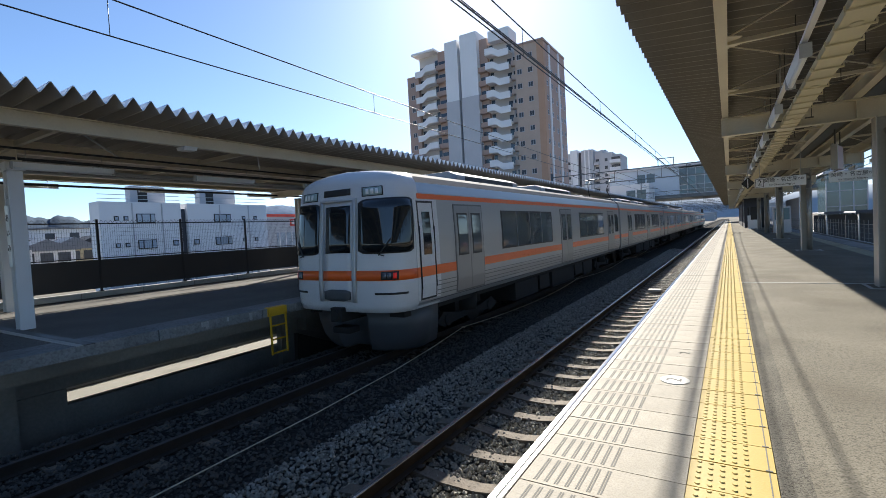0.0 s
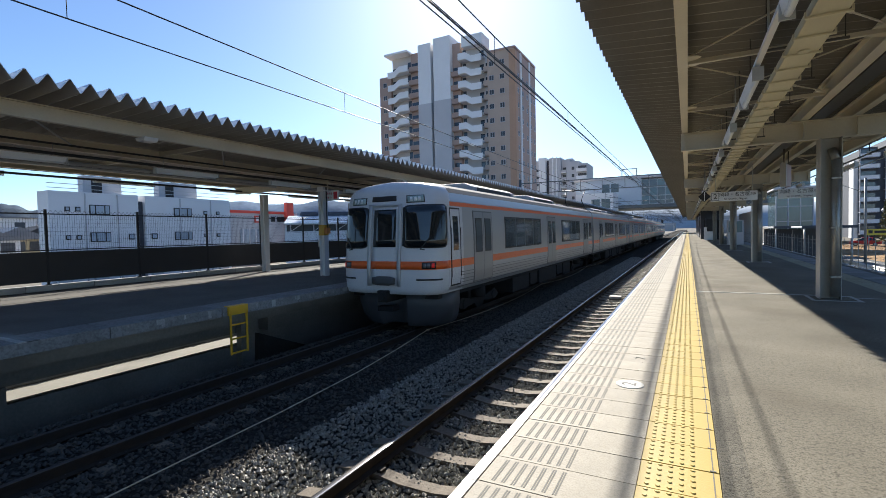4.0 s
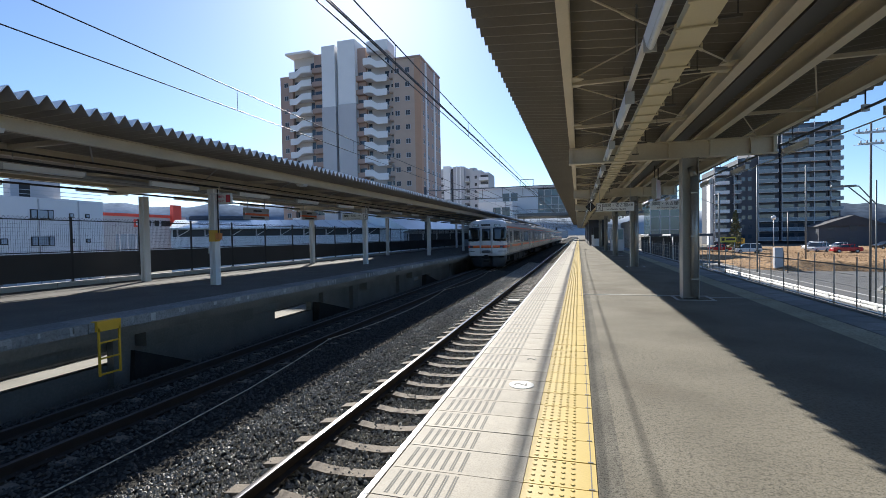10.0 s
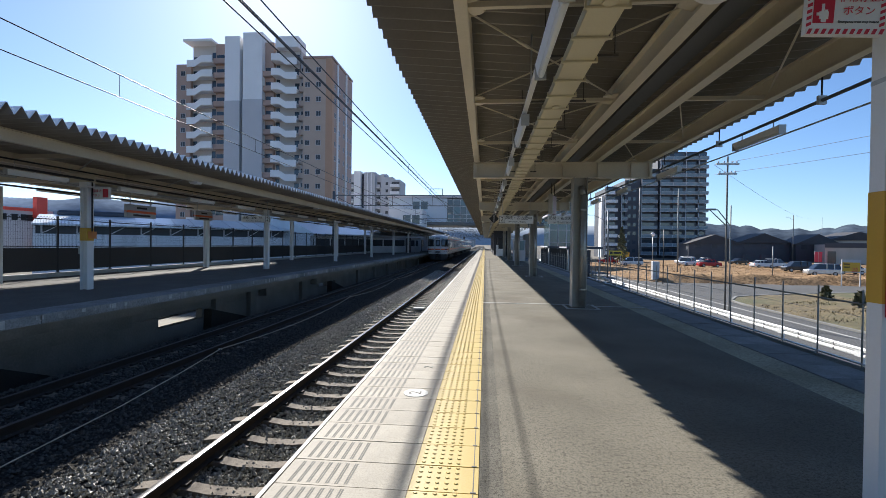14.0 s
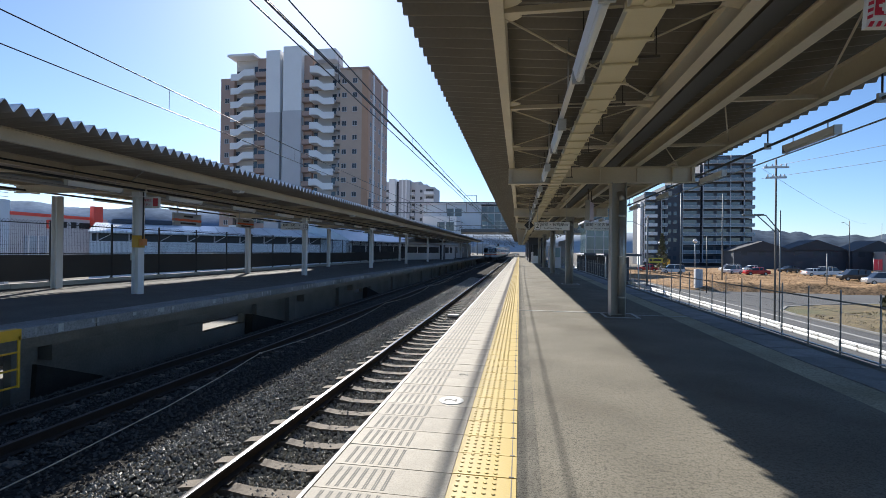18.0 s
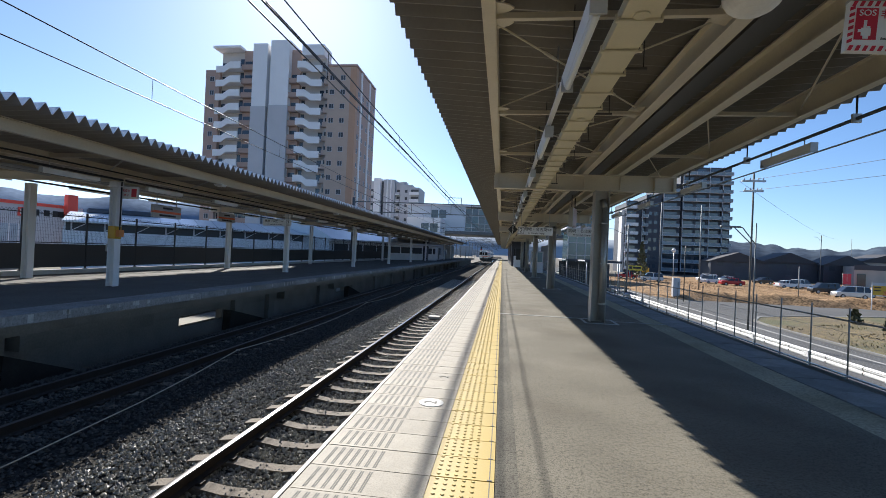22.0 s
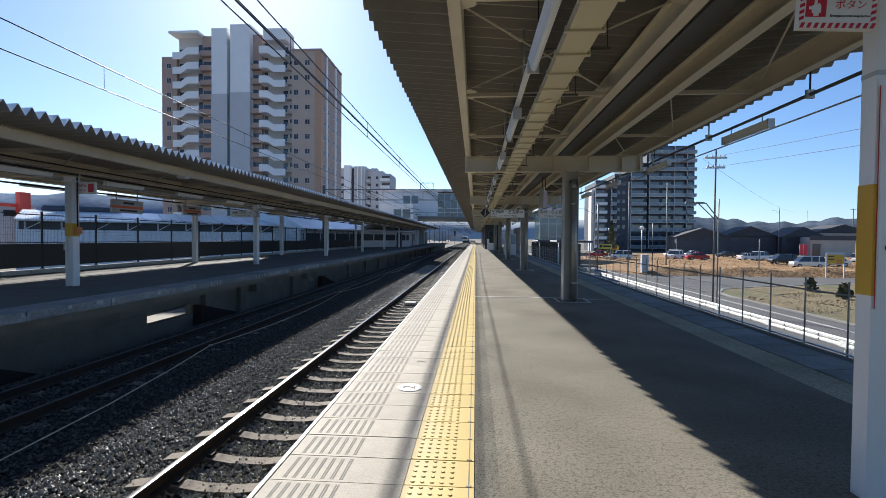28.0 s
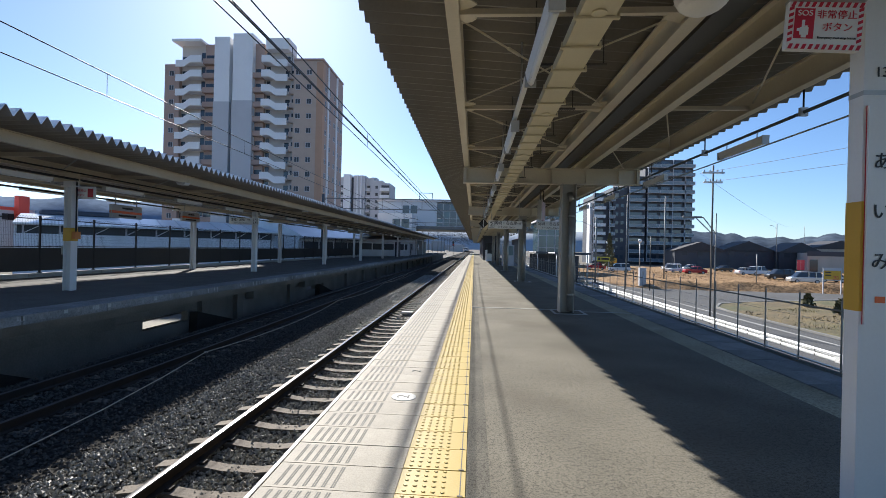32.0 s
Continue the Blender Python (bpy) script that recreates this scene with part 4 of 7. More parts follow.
levels = [(0.93, 1.0, 0.0), (0.6, 0.985, 0.03), (0.3, 0.93, 0.09), (0.13, 0.86, 0.17), (0.08, 0.82, 0.21)]
rings = [[skirt.verts.new((x * k, y + o, z)) for x, y in outline] for z, k, o in levels]
for hi, lo in zip(rings, rings[1:]):
    for i in range(len(outline)):
        skirt.faces.new((lo[i], lo[(i + 1) % len(outline)], hi[(i + 1) % len(outline)], hi[i])).smooth = True
skirt.faces.new(rings[-1][::-1])
skirt.faces.new(rings[0])
part("snow_plough", skirt, skirt_m, tail, "grey skirt under the tail")
coupler = bmesh.new()
box(coupler, -0.14, 0.14, -0.12, 0.7, 0.74, 1.02)
rod(coupler, (0, -0.16, 0.88), (0, -0.1, 0.88), 0.1, 12)
box(coupler, -0.22, 0.22, 0.0, 0.3, 0.5, 0.62)
part("coupler", bevel(coupler, 0.012, 1), train_dark, tail, "black coupler")

# ---- far buildings ----
tower = thing("apartment_tower", "tall brown and white apartment tower with outdoor stairs", "apartment building")
TY, TB = 100.0, -2.6
FL = 3.19


def az_x(az, y=TY):
    return -y * math.tan(radians(az))


def tz(el, az, y=TY):
    return 1.41 + y / math.cos(radians(az)) * math.tan(radians(el))


bands = [  # azimuths from the left, top elevation, set-back, material
    (35.1, 33.75, 18.25, 0.6, brick_brown), (33.75, 31.35, 20.5, 1.5, shaded_bay_wall), (31.35, 30.1, 20.9, 0.8, brick_brown), (30.1, 28.6, 21.6, -0.8, tower_white),
    (28.6, 28.25, 20.9, 1.2, tower_dark), (28.25, 26.25, 22.3, -0.8, tower_white), (26.25, 25.3, 21.8, 0.6, brick_brown), (25.3, 22.5, 21.4, 1.5, shaded_bay_wall),
    (22.5, 21.95, 20.6, 1.4, tower_grey), (21.95, 18.75, 20.8, 0.0, brick_tan)]
for a0, a1, el, back, m in bands:
    am = (a0 + a1) / 2
    part("wall", boxes((az_x(a0), az_x(a1), TY + back, TY + 15.3, TB, tz(el, am))), m, tower)
part("wall", boxes((az_x(18.75), az_x(18.75) + 0.25, TY, TY + 15.3, TB, tz(20.8, 18.75))), brick_brown, tower, "side wall in brown tile")
part("stair_cap", boxes((az_x(34.0), az_x(31.3), TY - 1.3, TY + 3, tz(20.5, 32.5), tz(20.5, 32.5) + 0.5)), tower_white, tower, "flat cap over the stairs")
part("shaft_foot", boxes((az_x(30.13), az_x(28.57), TY - 0.9, TY, TB, tz(15.2, 29.3))), tower_grey, tower, "grey lower half of a shaft")
part("shaft_foot", boxes((az_x(28.28), az_x(26.22), TY - 0.9, TY, TB, tz(15.6, 27.3))), tower_grey, tower, "grey lower half of a shaft")
part("cornice", boxes((az_x(21.95), az_x(18.75) + 0.35, TY - 0.25, TY + 15.4, tz(20.8, 20.1) - 0.1, tz(20.8, 20.1) + 0.35)), brick_brown, tower)
part("corner_strip", boxes((az_x(19.35), az_x(18.75) + 0.3, TY - 0.12, TY + 1.3, TB, tz(20.8, 18.75))), corner_tile, tower, "orange-brown tiled corner")
WIN_ME = mesh_of("window", boxes((-0.5, 0.5, -0.03, 0.06, -0.52, 0.52)), tower_glass)
WINF_ME = mesh_of("window_frame", boxes((-0.56, 0.56, -0.04, 0.05, 0.52, 0.57), (-0.56, 0.56, -0.08, 0.05, -0.60, -0.52), (-0.56, -0.5, -0.04, 0.05, -0.52, 0.52), (0.5, 0.56, -0.04, 0.05, -0.52, 0.52), (-0.025, 0.025, -0.06, 0.05, -0.52, 0.52)), tower_grey)
for k in range(14):
    z = -0.2 + FL * k
    # stairs: landings and sloping parapets in two bays
    for a0, a1, top in ((33.75, 31.35, 20.2), (25.3, 22.5, 22.0)):
        xa, xb = az_x(a0), az_x(a1)
        if z + 1 > tz(top, (a0 + a1) / 2):
            continue
        xm = xa + (xb - xa) * 0.42
        st = bmesh.new()
        za, zb = (z, z - 1.0) if a0 < 30 else (z - 1.0, z)
        prism(st, [(xa, za), (xm - 0.6, za), (xm + 0.9, zb), (xb, zb), (xb, zb + 1.5), (xm + 0.9, zb + 1.5), (xm - 0.6, za + 1.5), (xa, za + 1.5)], "y", TY - 0.9, TY - 0.7)
        box(st, xa, xb, TY - 0.7, TY + 1.5, z - 0.05, z + 0.12)
        part("stair_parapet", st, tower_white, tower)
        low = (xa + 0.15, xa + 1.05) if a0 > 30 else (xb - 1.3, xb - 0.3)
        high = (xb - 1.25, xb - 0.25) if a0 > 30 else (xa + 0.25, xa + 1.05)
        part("stair_opening", boxes((*low, TY + 1.42, TY + 1.52, z + 0.6, z + 2.0)), window_glass, tower)
        part("stair_door", boxes((*high, TY + 1.4, TY + 1.52, z + 1.3, z + 2.9)), window_glass, tower)
    # recessed balconies beside the shafts
    for a0, a1, back in ((31.35, 30.1, 0.8), (26.25, 25.3, 0.6), (22.5, 21.95, 1.4)):
        xa, xb = az_x(a0), az_x(a1)
        if z + 1.2 > tz(20.2, (a0 + a1) / 2):
            continue
        bal = bmesh.new()
        box(bal, xa, xb, TY + back - 1.1, TY + back - 0.98, z - 0.1, z + 1.0)
        box(bal, xa, xb, TY + back - 1.1, TY + back, z - 0.18, z - 0.05)
        part("balcony", bal, brick_tan if a0 < 25 else brick_brown, tower)
        part("window", boxes((xa + 0.2, xb - 0.2, TY + back - 0.04, TY + back + 0.05, z + 1.05, z + 2.1)), window_glass, tower)
    for a in (34.45, 21.45, 20.2):
        if z + 2 > tz(18.2 if a > 30 else 20.8, a):
            continue
        part("window", WIN_ME, None, tower, at=pose(az_x(a), TY + (0.55 if a > 30 else 0), z + 1.2))
        part("window_frame", WINF_ME, None, tower, at=pose(az_x(a), TY + (0.55 if a > 30 else 0), z + 1.2))
    for o in (1.9, 5.1, 8.4, 11.5, 14.0) if z < 36.5 else ():
        part("window", WIN_ME, None, tower, at=pose(az_x(18.75) + 0.25, TY + o, z + 1.2, 0, 0, 90))
        part("window_frame", WINF_ME, None, tower, at=pose(az_x(18.75) + 0.25, TY + o, z + 1.2, 0, 0, 90))
for o in (3.5, 10.0):
    part("pilaster", boxes((az_x(18.75) + 0.25, az_x(18.75) + 0.5, TY + o - 0.35, TY + o + 0.35, TB, tz(20.8, 18.75))), tower_white, tower)

part("stair_cap", boxes((az_x(24.9), az_x(22.45), TY - 0.6, TY + 4, tz(21.4, 23.5), tz(22.5, 23.5))), tower_white, tower, "white cap over the second stairs")

# second block behind it
block = thing("apartment_block", "grey apartment block with white balconies behind the tower", "apartment building")
BY = 190.0
for a0, a1, el, m, back in ((16.8, 15.95, 8.3, tower_grey, 1.8), (15.95, 15.15, 8.55, tower_white, -0.8), (15.15, 14.8, 8.3, tower_dark, 1.5), (14.8, 13.45, 8.5, tower_grey, 0), (13.45, 12.8, 8.3, tower_grey, 1.8),
                            (12.8, 12.4, 8.3, tower_grey, 0), (12.4, 11.35, 8.0, tower_grey, 0), (11.35, 10.5, 7.75, tower_grey, 0.6)):
    part("wall", boxes((az_x(a0, BY), az_x(a1, BY), BY + back, BY + 14, TB, tz(el, (a0 + a1) / 2, BY))), m, block)
for a in (14.35, 13.9):
    part("fin", boxes((az_x(a, BY) - 0.25, az_x(a, BY) + 0.25, BY - 0.5, BY, TB, tz(8.55, a, BY))), tower_white, block)
part("rooftop_room", boxes((az_x(12.9, BY), az_x(12.3, BY), BY + 3, BY + 8, tz(8.0, 12.6, BY), tz(8.0, 12.6, BY) + 1.6)), tower_grey, block)
for k in range(10):
    z = TB + 0.6 + 2.95 * k
    if z + 2.6 > tz(8.0, 13.0, BY):
        continue
    for a0, a1 in ((16.75, 16.0), (13.4, 12.85)):
        xa, xb = az_x(a0, BY), az_x(a1, BY)
        part("balcony_floor", boxes((xa, xb, BY - 0.2, BY + 1.8, z - 0.2, z)), tower_white, block)
        part("balcony", boxes((xa, xb, BY - 0.2, BY - 0.05, z, z + 1.05)), tower_grey, block)
        part("window", boxes((xa + 0.3, xb - 0.3, BY + 1.7, BY + 1.82, z + 0.1, z + 2.2)), tower_glass, block)
    if z + 2.6 < tz(7.75, 11.0, BY):
        xa, xb = az_x(11.6, BY), az_x(10.45, BY)
        part("balcony_floor", boxes((xa, xb, BY - 1.6, BY + 0.6, z - 0.2, z)), tower_white, block)
        part("balcony", boxes((xa, xb, BY - 1.6, BY - 1.45, z, z + 1.05)), tower_white, block)
        part("window", boxes((xa + 0.4, xb - 0.4, BY - 0.02, BY + 0.7, z + 0.1, z + 2.2)), tower_glass, block)
    part("window", boxes((az_x(12.2, BY), az_x(11.9, BY), BY - 0.08, BY + 0.05, z + 0.8, z + 2.0)), tower_glass, block)

# station building bridging the tracks
bridge = thing("station_bridge", "glazed station building bridging the tracks", "station building")
GY = 132.0
part("deck", boxes((-18.6, 24, GY, GY + 16, 6.7, 7.6)), portal_steel, bridge, "dark deck over the tracks")
part("hall", boxes((-10.8, 24, GY + 0.6, GY + 16, 7.6, 14.2)), rail_glass, bridge, "blue-grey glazed hall")
part("hall_end", boxes((-27.5, -10.8, GY + 0.3, GY + 16, 7.6, 14.5)), clad_blue, bridge, "pale blue clad end of the hall")
part("roof", boxes((-28, 25, GY - 0.6, GY + 17, 14.5, 15.0)), tower_grey, bridge)
part("stair_hall", boxes((-25.5, -16.5, GY - 10, GY + 0.28, -0.5, 10.4)), tower_white, bridge, "white stair hall")
BP_ME = [mesh_of("pane", boxes((0.08, 1.78, -0.04, 0.04, 0.08, 2.02)), m) for m in (rail_glass, window_lit, window_glass)]
brng = random.Random(3)
for i in range(19):
    x = -10.8 + 1.86 * i
    part("mullion", boxes((x - 0.07, x + 0.07, GY + 0.42, GY + 0.6, 7.6, 14.2)), tower_grey, bridge)
    for k in range(3):
        part("pane", BP_ME[brng.choice((0, 0, 0, 2, 2))], None, bridge, at=pose(x, GY + 0.55, 7.7 + 2.15 * k))
for z in (7.62, 9.78, 11.93, 14.02):
    part("transom", boxes((-10.8, 24, GY + 0.4, GY + 0.6, z, z + 0.14)), tower_grey, bridge)
part("hand_rail", boxes((-10.8, 24, GY + 0.3, GY + 0.38, 8.6, 8.75)), tower_white, bridge)
for a, b, c, d in ((-20.6, -18.7, 11.2, 13.4), (-18.3, -16.4, 11.2, 13.4)):
    part("window", boxes((a, b, GY + 0.2, GY + 0.32, c, d)), window_glass, bridge)
for a, b in ((-21.6, -19.6), (-19.2, -17.2)):
    part("window", boxes((a, b, GY - 10.08, GY - 9.94, 6.6, 8.9)), window_glass, bridge)
# town at the end of the line, its haze painted into the walls
for i in range(26):
    d = 330 + 34 * i
    w, h = brng.uniform(8, 22), brng.uniform(4, 11) * (1 + i * 0.03)
    x = brng.uniform(-0.26, 0.10) * d
    if abs(x + 3.5) < w / 2 + 9:
        x -= 30
    far = thing("distant_building", "hazy grey-blue building at the end of the line", "building", "distant buildings", at=pose(x, d, -2.6))
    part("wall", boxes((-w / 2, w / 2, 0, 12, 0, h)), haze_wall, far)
    part("roof", boxes((-w / 2 - 0.3, w / 2 + 0.3, -0.3, 12.3, h, h + 0.5)), tower_grey, far)
sg = thing("rail_signal", "railway signal showing a red light", "signal", at=pose(-7.9, 178, -1.2))
part("mast", rods(((0, 0, 0), (0, 0, 5.2)), r=0.09, seg=8), portal_steel, sg)
part("head", bevel(boxes((-0.35, 0.35, -0.15, 0.1, 3.6, 5.4)), 0.05, 1), ink, sg)
part("red_lens", rods(((0, -0.17, 4.1), (0, -0.15, 4.1)), r=0.2, seg=12), tail_red, sg)

# white blocks behind the opposite platform
for y0, y1, p0, p1 in ((20.4, 28.0, 23.6, 27.0), (28.7, 38.8, 30.8, 35.2)):
    b = thing("white_block", "white two-storey block with small dark windows", "building", "white blocks")
    part("wall", boxes((-52, -50, y0, y1, -2.6, 5.9)), tower_white, b)
    part("penthouse", boxes((-51.95, -51, p0, p1, 5.9, 7.6)), tower_grey, b)
    part("rooftop_rail", bars(((-50.2, y0, 6.6), (-50.2, y1, 6.6)), ((-50.2, y0, 6.2), (-50.2, y1, 6.2)), w=0.05, h=0.05), galvanised, b)
    mid = (y0 + y1) / 2
    for yy in (y0 + 0.37 * (y1 - y0), y0 + 0.74 * (y1 - y0)):
        part("downpipe", boxes((-49.99, -49.9, yy - 0.05, yy + 0.05, -2.6, 5.8)), tower_grey, b)
    part("penthouse_door", boxes((-51.02, -50.94, p0 + 0.7, p0 + 1.6, 5.95, 7.3)), dark_metal, b)
    for yy in (y0 + 0.8, mid, y1 - 1.4):
        part("air_unit", bevel(boxes((-49.9, -49.4, yy - 0.55, yy + 0.55, -2.4, -1.2)), 0.04, 1), tower_grey, b)
    wide = y1 - y0
    for z in (4.3, 1.7):
        rowset = [(0.53, 1.6, 0.75), (0.18, 0.24, 0.26), (0.29, 0.24, 0.26)] if y0 < 25 else [(0.40, 1.9, 0.75), (0.67, 0.28, 0.26), (0.83, 0.28, 0.26)]
        if z < 3:
            rowset.append((0.9, 0.42, 0.42) if y0 < 25 else (0.08, 0.42, 0.42))
        for fr, w, h in rowset:
            yy = y0 + fr * wide
            part("window_frame", boxes((-50.02, -49.92, yy - w / 2 - 0.08, yy + w / 2 + 0.08, z - h / 2 - 0.08, z + h / 2 + 0.08)), dark_metal, b)
            part("window", boxes((-49.99, -49.89, yy - w / 2, yy + w / 2, z - h / 2, z + h / 2)), window_lit, b)
            if w > 1:
                for q in (-0.25, 0.25):
                    part("mullion", boxes((-49.95, -49.86, yy + q * w - 0.04, yy + q * w + 0.04, z - h / 2, z + h / 2)), dark_metal, b)
tagged(part("link_wall", boxes((-53, -50.4, 28.05, 28.65, -2.6, 5.3)), tower_dark), "dark grey wall linking the white blocks", "wall", kind="structure")

# long pale hall behind the fence, its wall square to the line of sight
hall = thing("long_hall", "long pale hall with a metal roof and a dark open band", "building")
prof = [(0, -2.9), (0, 1.95), (-0.35, 1.95), (-0.35, 2.8), (1.0, 2.8), (1.0, 2.98), (-6, 4.15), (-9, 4.15), (-9, -2.9)]
part("shell", swept(prof, "y", 0, 38), hall_m, hall, "pale walls and sloping metal roof")
part("window_band", boxes((-0.36, -0.28, 0.2, 37.8, 1.97, 2.78)), tower_glass, hall, "dark window band")
PANEL_ME = mesh_of("wall_panel", boxes((0.0, 0.05, 0.01, 0.94, -2.9, 1.93)), tower_white)
for i in range(40):
    part("wall_panel", PANEL_ME, None, hall, at=pose(0, 0.05 + 0.945 * i, 0))
for i in range(14):
    part("mullion", boxes((-0.3, -0.12, 0.6 + i * 2.8, 0.75 + i * 2.8, 1.95, 2.8)), tower_grey, hall)
    part("brace", bars(((-0.2, 0.7 + i * 2.8, 2.0), (-0.2, 1.9 + i * 2.8, 2.75)), w=0.07, h=0.07), tower_white, hall)
for i in range(20):
    part("roof_seam", bars(((1.0, 1.0 + i * 1.9, 3.01), (-5.9, 1.0 + i * 1.9, 4.17)), w=0.05, h=0.05), tower_grey, hall)
for y, w in ((1.5, 2.4), (4.4, 4.2)):
    part("roof_unit", bevel(boxes((-7, -5.6, y, y + w, 4.0, 4.65)), 0.2, 1), tower_dark, hall)
hall.matrix_basis = pose(-44.5, 42.3, 0, 0, 0, -49)
wing = thing("hall_wing", "higher pale wing with a sloping metal roof", "building", at=pose(-21.5, 56, 0, 0, 0, -30))
part("shell", swept([(0, -2.9), (0, 2.2), (0.8, 2.3), (0.8, 2.5), (-5, 4.6), (-9, 4.6), (-9, -2.9)], "y", 0, 22), hall_m, wing, "pale wall and metal roof")
part("window_band", boxes((-0.05, 0.05, 0.5, 21.5, 1.0, 1.9)), tower_glass, wing)
for i in range(9):
    part("mullion", boxes((0.04, 0.12, 0.6 + i * 2.5, 0.75 + i * 2.5, 0.9, 2.0)), tower_white, wing)

# dealership with a red sign
shop = thing("car_showroom", "white showroom with a red fascia and a tall red sign", "shop")
SX = -60.0
part("wall", boxes((SX - 12, SX, 46.5, 60, -2.6, 5.3)), tower_grey, shop)
part("glazing", boxes((SX - 0.05, SX + 0.1, 48.2, 52.5, -0.8, 2.6)), window_lit, shop)
for i in range(4):
    part("mullion", boxes((SX + 0.1, SX + 0.2, 48.6 + 1.2 * i, 48.72 + 1.2 * i, -0.8, 2.6)), tower_white, shop)
part("fascia", boxes((SX - 0.1, SX + 0.2, 46.5, 57.0, 5.05, 5.45)), sign_scarlet, shop, "red fascia")
part("emblem", boxes((SX + 0.05, SX + 0.15, 50.9, 52.0, 3.6, 4.7)), sign_scarlet, shop)
part("emblem_field", boxes((SX + 0.15, SX + 0.2, 51.15, 51.75, 3.85, 4.45)), white_paint, shop)
for y in (53.2, 54.6, 55.8, 56.6):
    part("sign_shape", boxes((SX + 0.05, SX + 0.15, y - 0.35, y + 0.35, 3.8, 4.6)), ink, shop)
part("sign_panel", boxes((SX + 0.2, SX + 0.8, 56.9, 58.4, 2.7, 7.0)), sign_scarlet, shop, "tall red panel")
part("sign_foot", boxes((SX + 0.2, SX + 0.8, 56.9, 58.4, 0.4, 1.6)), sign_scarlet, shop)
part("sign_post", boxes((SX + 0.4, SX + 0.6, 57.4, 57.9, -2.6, 2.7)), tower_grey, shop)

# dark tower on the right
rt = thing("dark_apartment_tower", "tall dark apartment tower with white balconies", "apartment building")
RY = 165.0


def rx(az):
    return RY * math.tan(radians(az + 0.6))


for a0, a1, el, m, back in ((13.4, 15.4, 6.6, tower_dark, 0), (15.4, 16.9, 7.4, tower_dark, -1), (16.9, 18.9, 8.6, tower_dark, 0), (18.9, 22.7, 10.1, tower_dark, 0.5), (22.7, 23.55, 10.0, tower_white, 1.5)):
    part("wall", boxes((rx(a0), rx(a1), RY + back, RY + 16, TB, 1.41 + RY / math.cos(radians(a1)) * math.tan(radians(el)))), m, rt)
part("wall", boxes((rx(13.05), rx(13.38), RY + 1, RY + 5, TB, 1.41 + RY / math.cos(radians(13.4)) * math.tan(radians(5.75)))), tower_white, rt)
for k in range(12):
    z = -1.0 + 2.93 * k
    for a0, a1, top in ((13.3, 14.6, 6.6), (15.0, 15.6, 7.2), (17.1, 18.7, 8.6), (19.0, 22.7, 10.1), (22.7, 23.6, 10.0)):
        if z + 1 > 1.41 + RY / math.cos(radians(a1)) * math.tan(radians(top)):
            continue
        xa, xb = rx(a0), rx(a1)
        part("balcony_slab", boxes((xa, xb, RY - 1.6, RY + 0.5, z - 0.58, z - 0.42)), tower_grey, rt)
        part("balcony_rail", boxes((xa, xb, RY - 1.6, RY - 1.5, z - 0.4, z + 0.5)), tower_white if a0 < 15 else balcony_pane, rt)
        part("hand_rail", boxes((xa, xb, RY - 1.65, RY - 1.5, z + 0.5, z + 0.59)), tower_grey, rt)
        n = max(1, int((xb - xa) / 3.2))
        for i in range(n + 1):
            part("rail_post", boxes((xa + (xb - xa) * i / n - 0.09, xa + (xb - xa) * i / n + 0.09, RY - 1.66, RY - 1.5, z - 0.42, z + 0.55 if i % 2 else z + 2.3)), tower_grey, rt)
        part("recess", boxes((xa + 0.1, xb - 0.1, RY - 0.2, RY + 0.6, z - 0.42, z + 2.25)), tower_dark, rt)
        for i in range(n):
            w = (xb - xa) / n
            part("window", boxes((xa + w * i + 0.5, xa + w * i + w - 0.5, RY - 0.3, RY - 0.18, z - 0.2, z + 1.7)), window_glass, rt)
    for a in (15.85, 16.4):
        part("window", boxes((rx(a) - 0.5, rx(a) + 0.5, RY - 1.06, RY - 0.98, z + 0.3, z + 1.5)), window_glass, rt)

# ---- land on the right ----
LAND, FIELD = -2.5, -2.2
tagged(part("road", boxes((9.904, 22.0, -90, 400, -2.62, LAND)), road_m), "grey asphalt road beside the station", "road", kind="structure")
tagged(part("road", boxes((22.004, 300, 30, 66, -2.62, LAND - 0.002)), road_m), "grey side road between the verge and the field", "road", kind="structure")
VERGE = [(17.6, -90), (17.6, 33), (18.0, 35.6), (19.6, 38.2), (23, 40.2), (31.6, 43.6), (37.7, 45.8), (120, 76), (300, 140), (300, -90)]
tagged(part("grass_verge", swept(VERGE, "z", -2.62, LAND + 0.06), verge_m), "dry grass verge", "verge", kind="structure")
tagged(part("verge_kerb", swept(VERGE[:7] + [(37.6, 45.98), (31.5, 43.78), (22.9, 40.38), (19.47, 38.35), (17.84, 35.68), (17.42, 33), (17.42, -90)], "z", -2.62, LAND + 0.1), concrete), "grey kerb round the verge", "kerb", kind="structure")
